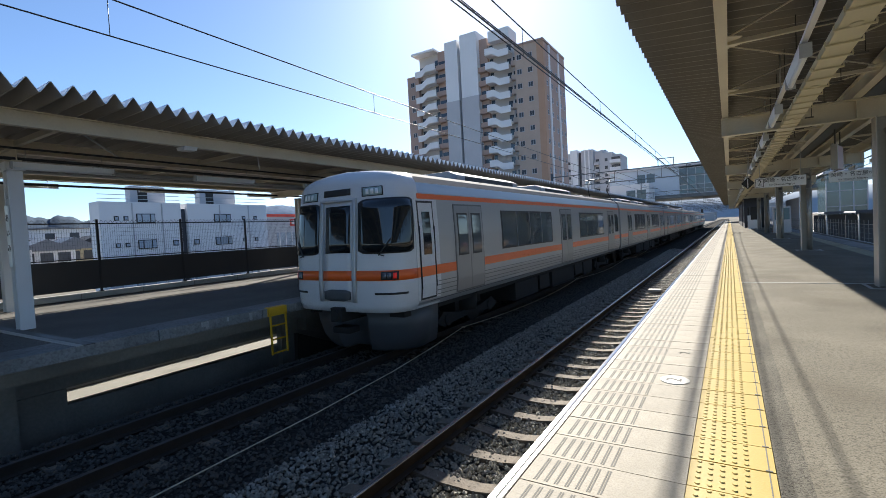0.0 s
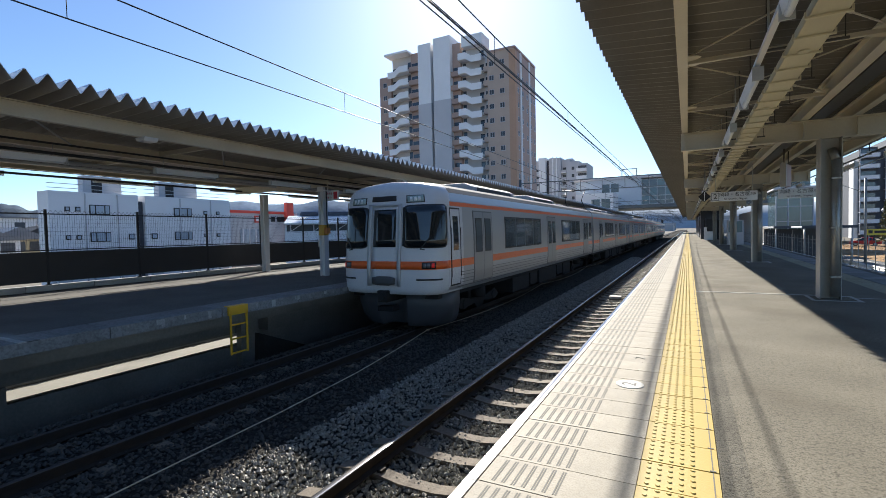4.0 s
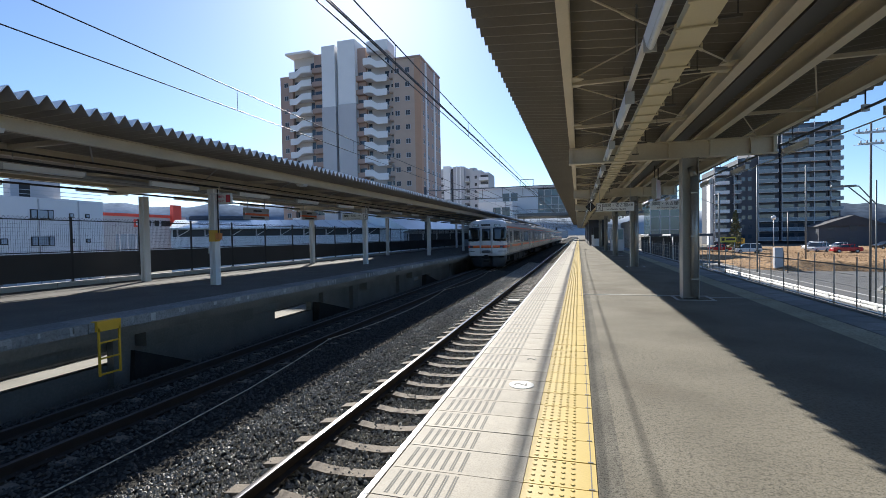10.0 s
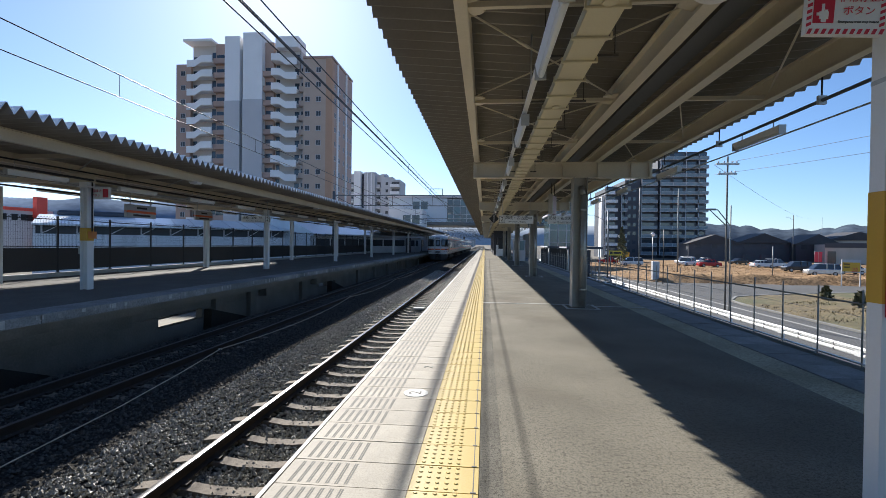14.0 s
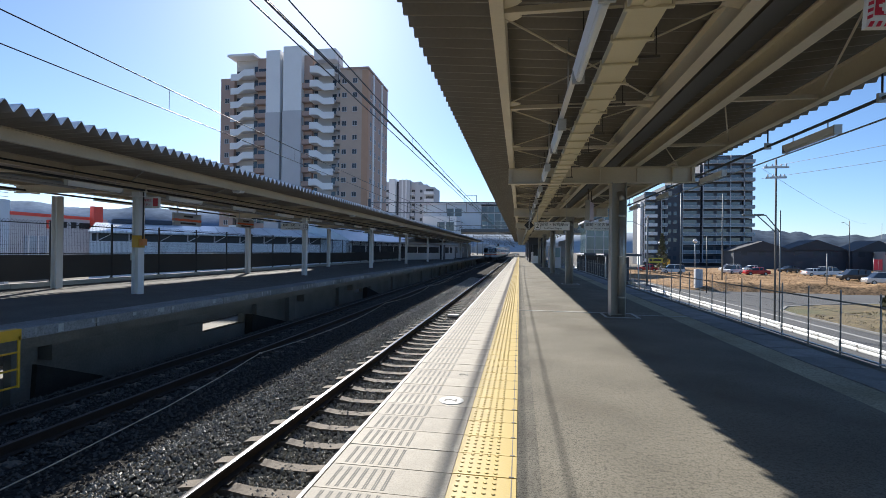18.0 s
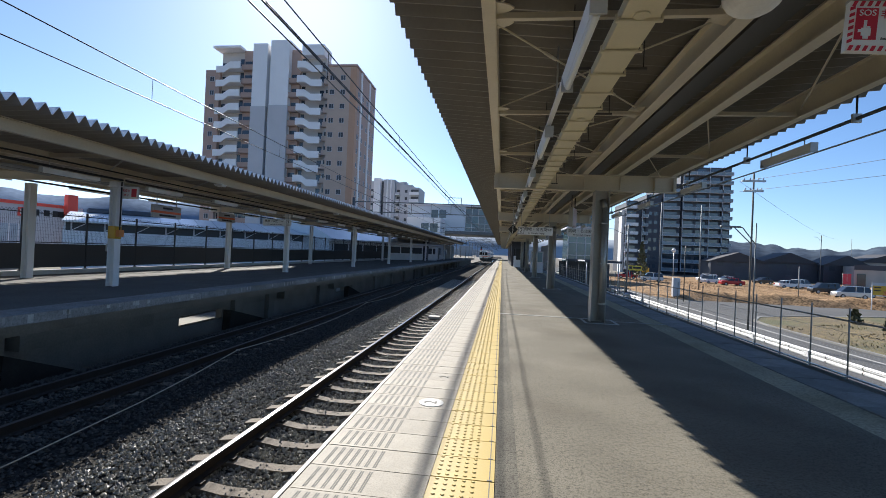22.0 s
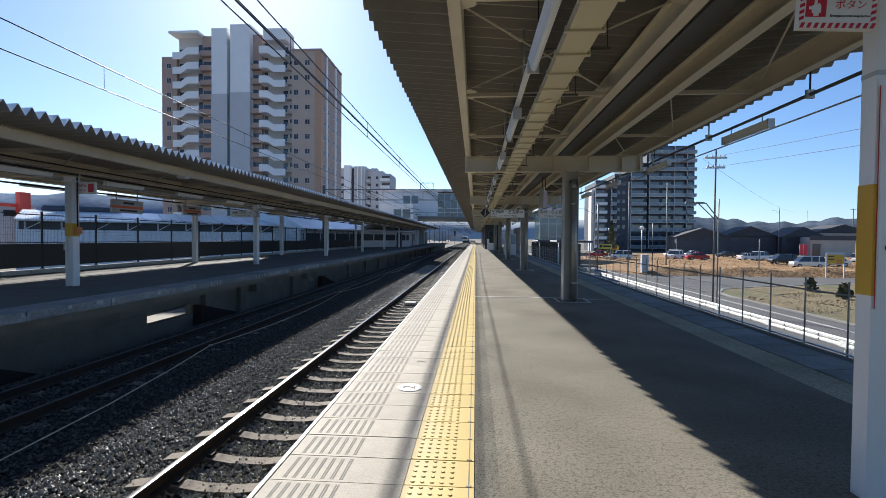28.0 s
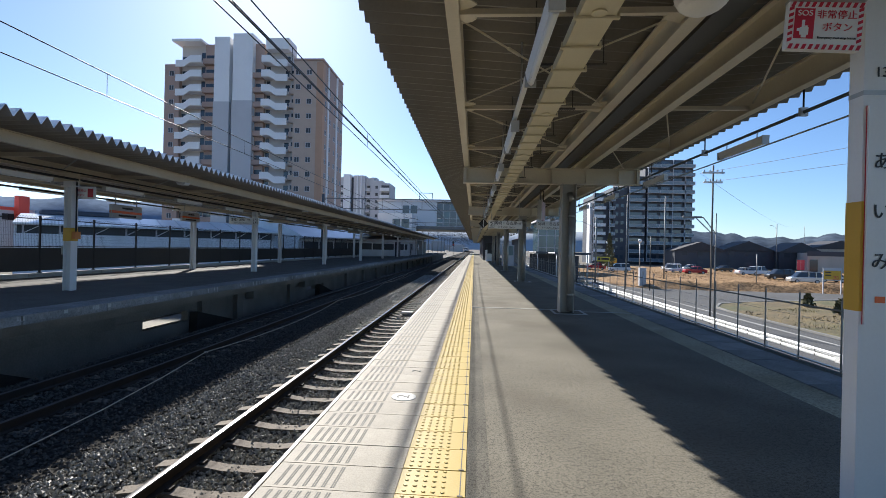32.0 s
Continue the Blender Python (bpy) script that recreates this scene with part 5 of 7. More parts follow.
# the dry field lies on a low bank with a cut front face
field = bmesh.new()
frng = np.random.default_rng(11)
fx = [17.0 + 0.8 * i for i in range(60)] + [66 + 9 * i for i in range(14)]
fy = [0, 0.35, 0.8, 1.3, 1.9, 2.8, 4, 5.5, 7.5, 10, 13, 17, 22, 30, 45, 75]
rows = []
for x in fx:
    row = []
    for d in fy:
        edge = 52.4 + 3.0 * max(0.0, (21 - x) / 4) ** 2 + 0.35 * math.sin(x * 0.9) + 0.25 * math.sin(x * 2.1)
        up = min(1.0, d / 1.7) ** 0.7 * min(1.0, 0.1 + (x - 17) / 4)
        lump = frng.uniform(-0.06, 0.06) + 0.7 * math.exp(-((d - 2.6) / 1.8) ** 2) * (0.75 + 0.3 * math.sin(x * 0.8 + d)) + 0.03 * math.sin(x * 0.7 + d)
        row.append(field.verts.new((x, edge + d, LAND - 0.05 + (FIELD - LAND + 0.05 + lump * (0.3 < d)) * up)))
    rows.append(row)
for p, q in zip(rows, rows[1:]):
    for j in range(len(fy) - 1):
        field.faces.new((p[j], q[j], q[j + 1], p[j + 1])).smooth = True
tagged(part("field", field, field_m), "raised dry field of straw and orange-brown earth", "field", kind="structure")


def hills(name, az0, az1, dist, base, amp, seed, label, mat=hill_m, jag=0.0):
    """A wooded ridge, as a long uneven bank."""
    rng = np.random.default_rng(seed)
    n = 150
    bm = bmesh.new()
    rows = []
    ph = rng.uniform(0, 6.28, 6)
    for j, (f, dd) in enumerate(((0.0, 0.0), (0.55, 60), (1.0, 160), (0.3, 320))):
        row = []
        for i in range(n + 1):
            az = radians(az0 + (az1 - az0) * i / n)
            t = i / n * 12 * abs(az1 - az0) / 50
            h = base + amp * sum(math.sin(t * (0.9 + 1.1 * q) + ph[q]) / (1 + 0.8 * q) for q in range(6)) * 0.6 + amp * jag * (abs(math.sin(i * 0.31 + ph[1])) + 0.6 * abs(math.sin(i * 0.73 + ph[2])) - 0.8) + rng.uniform(-1, 1) * amp * 0.035
            d = dist + dd
            row.append(bm.verts.new((d * math.sin(az), d * math.cos(az), -1.5 + max(2.0, h) * f + rng.uniform(-1, 1) * f * 0.5)))
        rows.append(row)
    for a, b in zip(rows, rows[1:]):
        for i in range(n):
            bm.faces.new((a[i], a[i + 1], b[i + 1], b[i])).smooth = True
    return tagged(part(name, bm, mat), label, "hill", kind="structure")


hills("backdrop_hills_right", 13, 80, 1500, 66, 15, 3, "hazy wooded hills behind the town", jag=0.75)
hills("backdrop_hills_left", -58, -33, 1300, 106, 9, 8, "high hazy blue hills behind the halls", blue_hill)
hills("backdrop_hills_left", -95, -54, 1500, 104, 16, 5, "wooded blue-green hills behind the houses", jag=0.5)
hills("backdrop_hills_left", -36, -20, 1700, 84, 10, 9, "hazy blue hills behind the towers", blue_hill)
hills("backdrop_hills_ahead", -24, 16, 2200, 96, 10, 5, "hills at the end of the line, haze painted pale blue", haze_m)


lane = thing("lane", "sunlit concrete lane below the opposite platform", "lane", kind="structure")
part("lane_surface", boxes((-30, -9.7, -20, 120, -2.6, -2.55)), lane_m, lane)
part("lane_kerb", boxes((-16.5, -16.3, -20, 120, -2.55, -2.36)), pale_concrete, lane, "pale kerb")
for i in range(40):
    part("kerb_post", boxes((-16.46, -16.36, 0.4 + 1.55 * i, 0.52 + 1.55 * i, -2.36, -2.1)), dark_metal, lane)
part("lane_rail", rods(((-16.42, -20, -2.14), (-16.42, 60, -2.14)), r=0.025, seg=6), white_paint, lane)

# ---- overhead line ----
def catenary(x, label, first):
    line = thing("overhead_line", label, "overhead line", "overhead lines")
    sag = lambda y: 4.36 + 0.00035 * (y - 22) ** 2
    cable("contact_wire", [(x, y, 4.02) for y in range(-40, 361, 40)], 0.009, dark_metal, line)
    cable("messenger_wire", [(x, y, min(5.6, sag(y)) if y <= 55 else 4.36 + 0.4 * (abs(((y - 55) % 50) - 25) / 25) ** 2) for y in range(-12, 361, 4)], 0.010, dark_metal, line)
    for i in range(9):
        y = first + 5.08 * i
        part("dropper", rods(((x, y, 4.02), (x, y, sag(y))), r=0.005, seg=5), dark_metal, line)
    return line


catenary(-2.83, "contact wire and catenary over the near track", 1.9)
catenary(FAR, "contact wire and catenary over the far track", 2.93)
feeder = tagged(cable("feeder_cable", [(-4.9, y, 6.2) for y in range(-60, 361, 30)], 0.022, dark_metal), "thick dark feeder cable high over the tracks", "cable")
tagged(cable("feeder_cable", [(-4.82, y, 6.17) for y in range(-60, 361, 30)], 0.014, dark_metal), "second thinner cable beside the thick feeder", "cable")
for gy in (55.0, 105.0, 162.0, 185.0, 206.0, 235.0, 258.0, 285.0, 315.0, 345.0):
    g = thing("line_portal", "grey steel portal carrying the overhead wires", "portal", "line portals")
    for x in (-18.2, 5.7):
        part("mast", rods(((x, gy, -1.2), (x, gy, 7.6)), r=0.16, seg=10), portal_steel, g)
    for z in (7.12, 5.9):
        part("chord", bars(((-18.2, gy, z), (5.7, gy, z)), w=0.1, h=0.1), portal_steel, g)
    web = bmesh.new()
    for i in range(10):
        x = -18.2 + 2.39 * i
        bar(web, (x, gy, 7.1), (x, gy, 5.9), 0.05, 0.05)
        bar(web, (x, gy, 7.1), (x + 2.39, gy, 5.9), 0.05, 0.05)
    part("web", web, portal_steel, g)
    part("feeder_frame", bars(((-6.55, gy, 7.12), (-6.55, gy, 7.9)), ((-5.05, gy, 7.12), (-5.05, gy, 7.9)), ((-6.6, gy, 7.9), (-5.0, gy, 7.9)), w=0.07, h=0.07), portal_steel, g)
    for x in (-2.83, FAR):
        part("cantilever", rods(((x - 1.6, gy, 5.9), (x - 1.6, gy, 4.2)), ((x - 1.6, gy, 5.0), (x, gy, 4.76)), ((x - 1.6, gy, 4.4), (x, gy, 4.15)), r=0.03, seg=6), portal_steel, g)

# ---- fittings under the near canopy ----
CAP_ME = mesh_of("end_cap", boxes((-0.05, 0.05, 0.0, 0.02, -0.04, 0.095)), galvanised)


def lamp(x, y, z, length, hang, name_label):
    """A tube lamp hung along the platform."""
    l = thing("tube_lamp", name_label, "lamp", "tube lamps", at=pose(x, y, z))
    body = swept([(-0.048, 0.09), (-0.028, 0.0), (0.028, 0.0), (0.048, 0.09)], "y", 0.0, length)
    part("housing", body, white_paint, l)
    part("tube", rods(((0, 0.03, -0.012), (0, length - 0.03, -0.012)), r=0.026, seg=10), tube_m, l, "unlit glass tube")
    for y_ in (-0.02, length):
        part("end_cap", CAP_ME, None, l, at=pose(0, y_, 0))
    for y_ in (0.2, length - 0.2):
        part("hanger", rods(((0, y_, 0.1), (0, y_, hang)), r=0.008, seg=5), galvanised, l)
    return l


rail_l = thing("lamp_rail", "white steel lamp rail hung under the canopy", "lamp rail")
part("channel", boxes((0.455, 0.505, -12, 118, 3.0, 3.04)), white_paint, rail_l)
for i in range(40):
    part("hanger", rods(((0.48, -11 + 3.2 * i, 3.05), (0.48, -11 + 3.2 * i, 3.62)), r=0.01, seg=5), galvanised, rail_l)
for i in range(40):
    lamp(0.48, -8.66 + 2.87 * i, 2.88, 1.3, 0.12, "white tube lamp under the lamp rail")
tray = thing("cable_tray", "ivory cable tray with ribs hung under the canopy", "cable tray")
part("trough", swept([(0.68, 2.98), (0.92, 2.98), (0.92, 3.06), (0.905, 3.06), (0.905, 2.995), (0.695, 2.995), (0.695, 3.06), (0.68, 3.06)], "y", -12, 118), tray_m, tray)
RIB_ME = mesh_of("tray_rib", boxes((-0.15, 0.15, -0.014, 0.014, -0.016, 0.0), (-0.15, -0.138, -0.014, 0.014, 0.0, 0.035), (0.138, 0.15, -0.014, 0.014, 0.0, 0.035)), tray_m)
for i in range(150):
    part("tray_rib", RIB_ME, None, tray, at=pose(0.8, 0.4 + 0.46 * i, 2.976))
for i in range(60):
    y = 0.3 + 1.31 * i
    part("hanger", boxes((0.5, 1.16, y - 0.011, y + 0.011, 3.068, 3.09)), gutter_m, tray)
    for x in (0.53, 1.13):
        part("hanger_rod", rods(((x, y, 3.08), (x, y, 3.65)), r=0.005, seg=5), dark_metal, tray)
for i in range(8):
    cap = bmesh.new()
    bmesh.ops.create_cone(cap, cap_ends=True, segments=14, radius1=0.05, radius2=0.05, depth=0.01)
    part("knockout", cap, tray_m, tray, at=pose(0.8, 3.1 + 2.3 * i, 2.972))
pipe_r = thing("lamp_pipe", "dark pipe with tube lamps along the outer eave", "pipe")
part("pipe", rods(((4.28, -12, 3.30), (4.28, 118, 3.30)), r=0.024, seg=8), portal_steel, pipe_r)
part("pipe", rods(((4.30, -12, 3.05), (4.30, 118, 3.05)), r=0.012, seg=6), galvanised, pipe_r)
for i in range(40):
    y = -6.7 + 2.62 * i
    part("hanger", rods(((4.28, y, 3.3), (4.28, y, 3.62)), r=0.012, seg=5), dark_metal, pipe_r)
    part("clamp", boxes((4.23, 4.33, y - 0.02, y + 0.02, 3.25, 3.36)), galvanised, pipe_r)
for i in range(20):
    lamp(4.28, -7.2 + 3.6 * i, 3.10, 1.25, 0.18, "white tube lamp under the outer eave")
# round loudspeaker under the canopy
spk = bmesh.new()
bmesh.ops.create_uvsphere(spk, u_segments=24, v_segments=12, radius=0.16)
for v in spk.verts:
    v.co.z *= 0.75
dome = thing("dome_speaker", "cream round dome under the canopy", "speaker", at=pose(1.36, 2.9, 2.98))
part("dome", spk, white_paint, dome)
part("stem", rods(((0, 0, 0.05), (0, 0, 0.5)), r=0.02, seg=8), galvanised, dome)


def bar_sign(name, label, x, y, z, w, h, texts, icon=None):
    """A hung sign with lines of text: (text, size, x, z, material)."""
    s = thing(name, label, "sign", at=pose(x, y, z))
    part("board", bevel(boxes((-w / 2, w / 2, -0.03, 0.03, -h / 2, h / 2)), 0.008, 1), white_paint, s)
    for sx in (-0.4, 0.4):
        part("hanger", rods(((sx * w, 0, h / 2), (sx * w, 0, 3.4 - z)), r=0.012, seg=6), galvanised, s)
    for t, size, tx, tzz, m in texts:
        me = lettering(t, size)
        me.materials.append(m)
        part("lettering", me, None, s, at=pose(tx, -0.034, tzz))
    if icon:
        part("numeral_frame", boxes(*icon), ink, s)
    return s


def frame_boxes(x0, x1, z0, z1, t, y=-0.036):
    return ((x0, x1, y, y + 0.005, z1 - t, z1), (x0, x1, y, y + 0.005, z0, z0 + t), (x0, x0 + t, y, y + 0.005, z0 + t, z1 - t), (x1 - t, x1, y, y + 0.005, z0 + t, z1 - t))


bar_sign("platform_sign", "white hanging sign for platform two with black lettering", 1.2, 18.2, 2.38, 1.32, 0.31,
         [("2", 0.24, -0.53, 0.0, ink), ("岡崎・名古屋", 0.145, 0.02, 0.055, ink), ("方面", 0.085, 0.53, 0.05, ink), ("for Okazaki, Nagoya", 0.08, 0.05, -0.085, ink)], frame_boxes(-0.64, -0.42, -0.13, 0.13, 0.012))
bar_sign("platform_sign", "white hanging sign with black lettering beyond the columns", 2.95, 18.2, 2.38, 1.1, 0.31,
         [("岡崎・名古屋", 0.145, -0.08, 0.055, ink), ("方面", 0.085, 0.43, 0.05, ink), ("for Okazaki, Nagoya", 0.08, 0.0, -0.085, ink)])
dia = thing("arrow_sign", "black diamond sign with a white bar under the canopy", "sign", at=pose(0.36, 18.4, 2.42))
part("plate", swept([(0, -0.19), (0.19, 0), (0, 0.19), (-0.19, 0)], "y", -0.015, 0.015), ink, dia)
part("bar", boxes((-0.012, 0.012, -0.02, -0.016, -0.15, 0.15)), white_paint, dia)
part("hanger", rods(((0, 0, 0.18), (0, 0, 1.0)), r=0.01, seg=5), galvanised, dia)
clockb = thing("hanging_board", "plum-grey hanging board turned along the platform", "sign", at=pose(2.25, 15.8, 2.74, 0, 0, 72))
part("board", bevel(boxes((-0.36, 0.36, -0.06, 0.06, -0.3, 0.3)), 0.01, 1), sign_plum, clockb)
part("side_frame", boxes((-0.42, -0.36, -0.07, 0.07, -0.32, 0.32)), column_steel, clockb)
for x in (-0.3, 0.3):
    part("hanger", rods(((x, 0, 0.33), (x, 0, 0.7)), r=0.018, seg=6), gutter_m, clockb)

# the white column near the camera with its name plate and emergency sign
COLX, COLY = 2.27, 2.73
col = thing("white_column", "white painted steel column with a yellow band and a name plate", "column", at=pose(COLX, COLY, 0))
cb = bmesh.new()
prism(cb, [(-0.15, -0.05), (0.15, -0.05), (0.15, 0.05), (-0.15, 0.05)], "z", 0.0, 2.95)
part("shaft", cb, white_paint, col)
part("yellow_band", boxes((-0.153, 0.153, -0.053, 0.053, 1.12, 1.72)), sign_yellow, col, "yellow band round the shaft")
part("band_line", boxes((-0.152, 0.152, -0.052, 0.052, 2.30, 2.325)), galvanised, col)
part("name_plate", boxes((-0.135, 0.03, -0.07, -0.054, 1.05, 2.24)), white_paint, col, "white plate with the station's name in kana")
part("plate_edge", boxes((-0.1375, -0.1355, -0.058, -0.054, 1.05, 2.24)), sign_red, col)
for t, size, z in (("13", 0.075, 2.42), ("あ", 0.10, 1.93), ("い", 0.10, 1.66), ("み", 0.10, 1.39)):
    me = lettering(t, size)
    me.materials.append(ink)
    part("lettering", me, None, col, at=pose(-0.062, -0.074 if z < 2.3 else -0.056, z))
part("emblem", boxes((-0.085, -0.035, -0.075, -0.071, 1.17, 1.205)), orange, col)
part("girder_stub", swept(ibeam(0.16, 0.36, 0.016, 0.022, x=0, z=0), "x", -2.4, 1.62), cream_steel, col, at=pose(0, 0, 2.96))
sos = thing("emergency_sign", "red and white emergency stop sign with a striped border", "sign", at=pose(1.772, 2.5, 2.585, 0, 4, -4) @ Matrix.Diagonal((0.575, 0.575, 0.575, 1)))
part("board", boxes((-0.30, 0.30, -0.03, 0.03, -0.21, 0.21)), white_paint, sos)
stripes = bmesh.new()
for i in range(11):
    x = -0.29 + 0.055 * i
    prism(stripes, [(x, -0.208), (x + 0.028, -0.208), (x + 0.045, -0.165), (x + 0.017, -0.165)], "y", -0.036, -0.031)
    prism(stripes, [(x, 0.165), (x + 0.028, 0.165), (x + 0.045, 0.208), (x + 0.017, 0.208)], "y", -0.036, -0.031)
for i in range(6):
    z = -0.15 + 0.055 * i
    for x in (-0.298, 0.262):
        prism(stripes, [(x, z), (x + 0.036, z + 0.017), (x + 0.036, z + 0.045), (x, z + 0.028)], "y", -0.036, -0.031)
part("border_stripe", stripes, sign_red, sos, "red slanting border stripes")
part("red_square", boxes((-0.25, -0.09, -0.036, -0.031, -0.115, 0.15)), sign_red, sos)
finger = boxes((-0.205, -0.135, -0.041, -0.037, -0.085, -0.02), (-0.19, -0.168, -0.041, -0.037, -0.02, 0.045), (-0.163, -0.142, -0.041, -0.037, -0.02, -0.005), (-0.228, -0.205, -0.041, -0.037, -0.055, -0.03), (-0.19, -0.15, -0.041, -0.037, -0.11, -0.085))
part("pointing_symbol", finger, white_paint, sos)
for t, size, x, z, m, y in (("SOS", 0.072, -0.17, 0.105, white_paint, -0.04), ("非常停止", 0.082, 0.09, 0.095, sign_red, -0.035), ("ボタン", 0.082, 0.10, -0.015, sign_red, -0.035), ("Emergency train stop button", 0.027, 0.10, -0.105, ink, -0.035)):
    me = lettering(t, size)
    me.materials.append(m)
    part("lettering", me, None, sos, at=pose(x, y, z))
part("bracket", boxes((0.1, 0.34, 0.03, 0.06, -0.05, 0.05), (0.26, 0.34, 0.03, 0.3, -0.05, 0.05)), galvanised, sos)
part("lamp_hood", boxes((-0.3, 0.3, -0.06, 0.05, 0.212, 0.235)), galvanised, sos)

# ---- on the opposite platform ----
for i in range(26):
    lamp(-11.0, -3.56 + 3.35 * i, 2.93, 1.6, 0.35, "white tube lamp under the opposite canopy")
for i in range(22):
    lamp(-15.8, -4.0 + 3.85 * i, 3.14, 1.74, 0.2, "tube lamp along the rear of the opposite canopy")
wire_me = bmesh.new()
W = 2.47
for i in range(41):
    x = 0.04 + i * 0.06
    box(wire_me, -0.002, 0.002, x - 0.002, x + 0.002, 0.94, 2.02)
for z in [0.96] + [1.02 + 0.12 * k for k in range(9)]:
    box(wire_me, -0.003, 0.003, 0.0, W, z - 0.002, z + 0.002)
box(wire_me, -0.015, 0.015, 0.0, W, 1.98, 2.01)
box(wire_me, -0.015, 0.015, 0.0, W, 0.96, 0.99)
for i in range(20):
    x = 0.06 + i * 0.12
    prism(wire_me, [(x, 2.01), (x + 0.06, 2.10), (x + 0.066, 2.10), (x + 0.006, 2.01)], "x", -0.004, 0.004)
    prism(wire_me, [(x + 0.06, 2.10), (x + 0.12, 2.01), (x + 0.126, 2.01), (x + 0.066, 2.10)], "x", -0.004, 0.004)
WIRE_ME = mesh_of("wire_mesh", wire_me, dark_metal)
SOLID_ME = mesh_of("solid_panel", boxes((-0.02, 0.02, 0.03, W - 0.03, 0.085, 0.93)), black_panel)
POST_ME = mesh_of("post", boxes((-0.028, 0.028, -0.028, 0.028, 0.0, 2.12), (-0.05, 0.05, -0.05, 0.05, 0.0, 0.02)), dark_metal)
fence = thing("wire_fence", "black wire fence above solid black panels", "fence")
for i in range(34):
    y = -5.93 + W * i
    part("post", POST_ME, None, fence, at=pose(-16.08, y, 0.16))
    part("wire_mesh", WIRE_ME, None, fence, at=pose(-16.08, y, 0.16))
    part("solid_panel", SOLID_ME, None, fence, at=pose(-16.08, y, 0.16))
ladder = thing("platform_ladder", "yellow steel ladder on the platform's edge", "ladder", at=pose(LE + 0.03, 6.33, 0))
part("top_plate", boxes((-0.12, 0.03, -0.22, 0.22, -0.16, 0.02)), ladder_yellow, ladder)
for y in (-0.19, 0.19):
    part("stile", boxes((0.0, 0.03, y - 0.016, y + 0.016, -0.95, -0.1)), ladder_yellow, ladder)
for z in (-0.36, -0.64, -0.92):
    part("rung", boxes((0.002, 0.028, -0.175, 0.175, z - 0.014, z + 0.014)), ladder_yellow, ladder)

# post fittings and signs over there
band = thing("post_box", "yellow band and switch boxes on a white post", "post box", at=pose(-11.2, 12.27, 0))
part("yellow_band", boxes((-0.114, 0.114, -0.114, 0.114, 1.38, 1.74)), sign_yellow, band)
part("switch_box", boxes((0.115, 0.22, -0.09, 0.09, 1.44, 1.64)), orange_box, band)
part("small_box", boxes((-0.19, -0.112, -0.08, 0.08, 1.0, 1.22)), column_steel, band)
part("conduit", rods(((0.16, 0.0, 1.6), (0.16, 0.0, 3.1)), r=0.02, seg=6), dark_metal, band)
s3 = thing("emergency_sign", "small white emergency sign with a red square on a post", "sign", at=pose(-10.9, 12.37, 2.73))
part("board", boxes((-0.28, 0.32, -0.03, 0.03, -0.17, 0.17)), white_paint, s3)
part("red_square", boxes((0.12, 0.28, -0.036, -0.031, -0.12, 0.12)), sign_red, s3)
for t, z in (("非常停止", 0.06), ("ボタン", -0.07)):
    me = lettering(t, 0.085)
    me.materials.append(sign_red)
    part("lettering", me, None, s3, at=pose(-0.09, -0.035, z))
nb = thing("station_name_board", "hanging name board with an orange band", "sign", at=pose(-12.5, 16.0, 2.45) @ Matrix.Diagonal((0.85, 0.85, 0.85, 1)))
part("board", boxes((-0.06, 0.06, -0.85, 0.85, -0.27, 0.27)), tower_grey, nb)
part("orange_band", boxes((-0.064, 0.064, -0.85, 0.85, -0.08, 0.02)), orange, nb)
for z, w in ((0.14, 0.3), (-0.17, 0.5)):
    part("text_bar", boxes((0.062, 0.066, -w, w, z - 0.04, z + 0.04)), ink, nb)
for y in (-0.6, 0.6):
    part("hanger", rods(((0, y, 0.27), (0, y, 0.8)), r=0.02, seg=6), galvanised, nb)
copy_thing(nb, pose(-14.4, 22.8, 2.70))
bar_sign("platform_sign", "white hanging sign for platform three with black lettering", -11.27, 22.2, 2.52, 1.48, 0.33,
         [("3", 0.24, 0.6, 0.0, ink), ("豊橋・浜松", 0.14, -0.3, 0.06, ink), ("方面", 0.08, 0.25, 0.06, ink), ("for Toyohashi, Hamamatsu", 0.07, -0.1, -0.09, ink)], frame_boxes(0.49, 0.71, -0.13, 0.13, 0.012))
# enclosed waiting rooms and stair walls further along
for y0, y1, m in ((72, 83, tower_dark), (83.2, 92, tower_grey), (92.2, 112, concrete)):
    w = thing("platform_shelter", "enclosed shelter walls on the opposite platform", "shelter", "shelters")
    part("wall", boxes((-14.6, -11.6, y0, y1, 0.0, 2.9)), m, w)
    part("doorway", boxes((-11.64, -11.55, y0 + 1.5, y0 + 2.6, 0.05, 2.1)), ink, w)
    part("window", boxes((-11.64, -11.56, y0 + 3.0, y0 + 5.2, 0.9, 2.1)), window_glass, w)
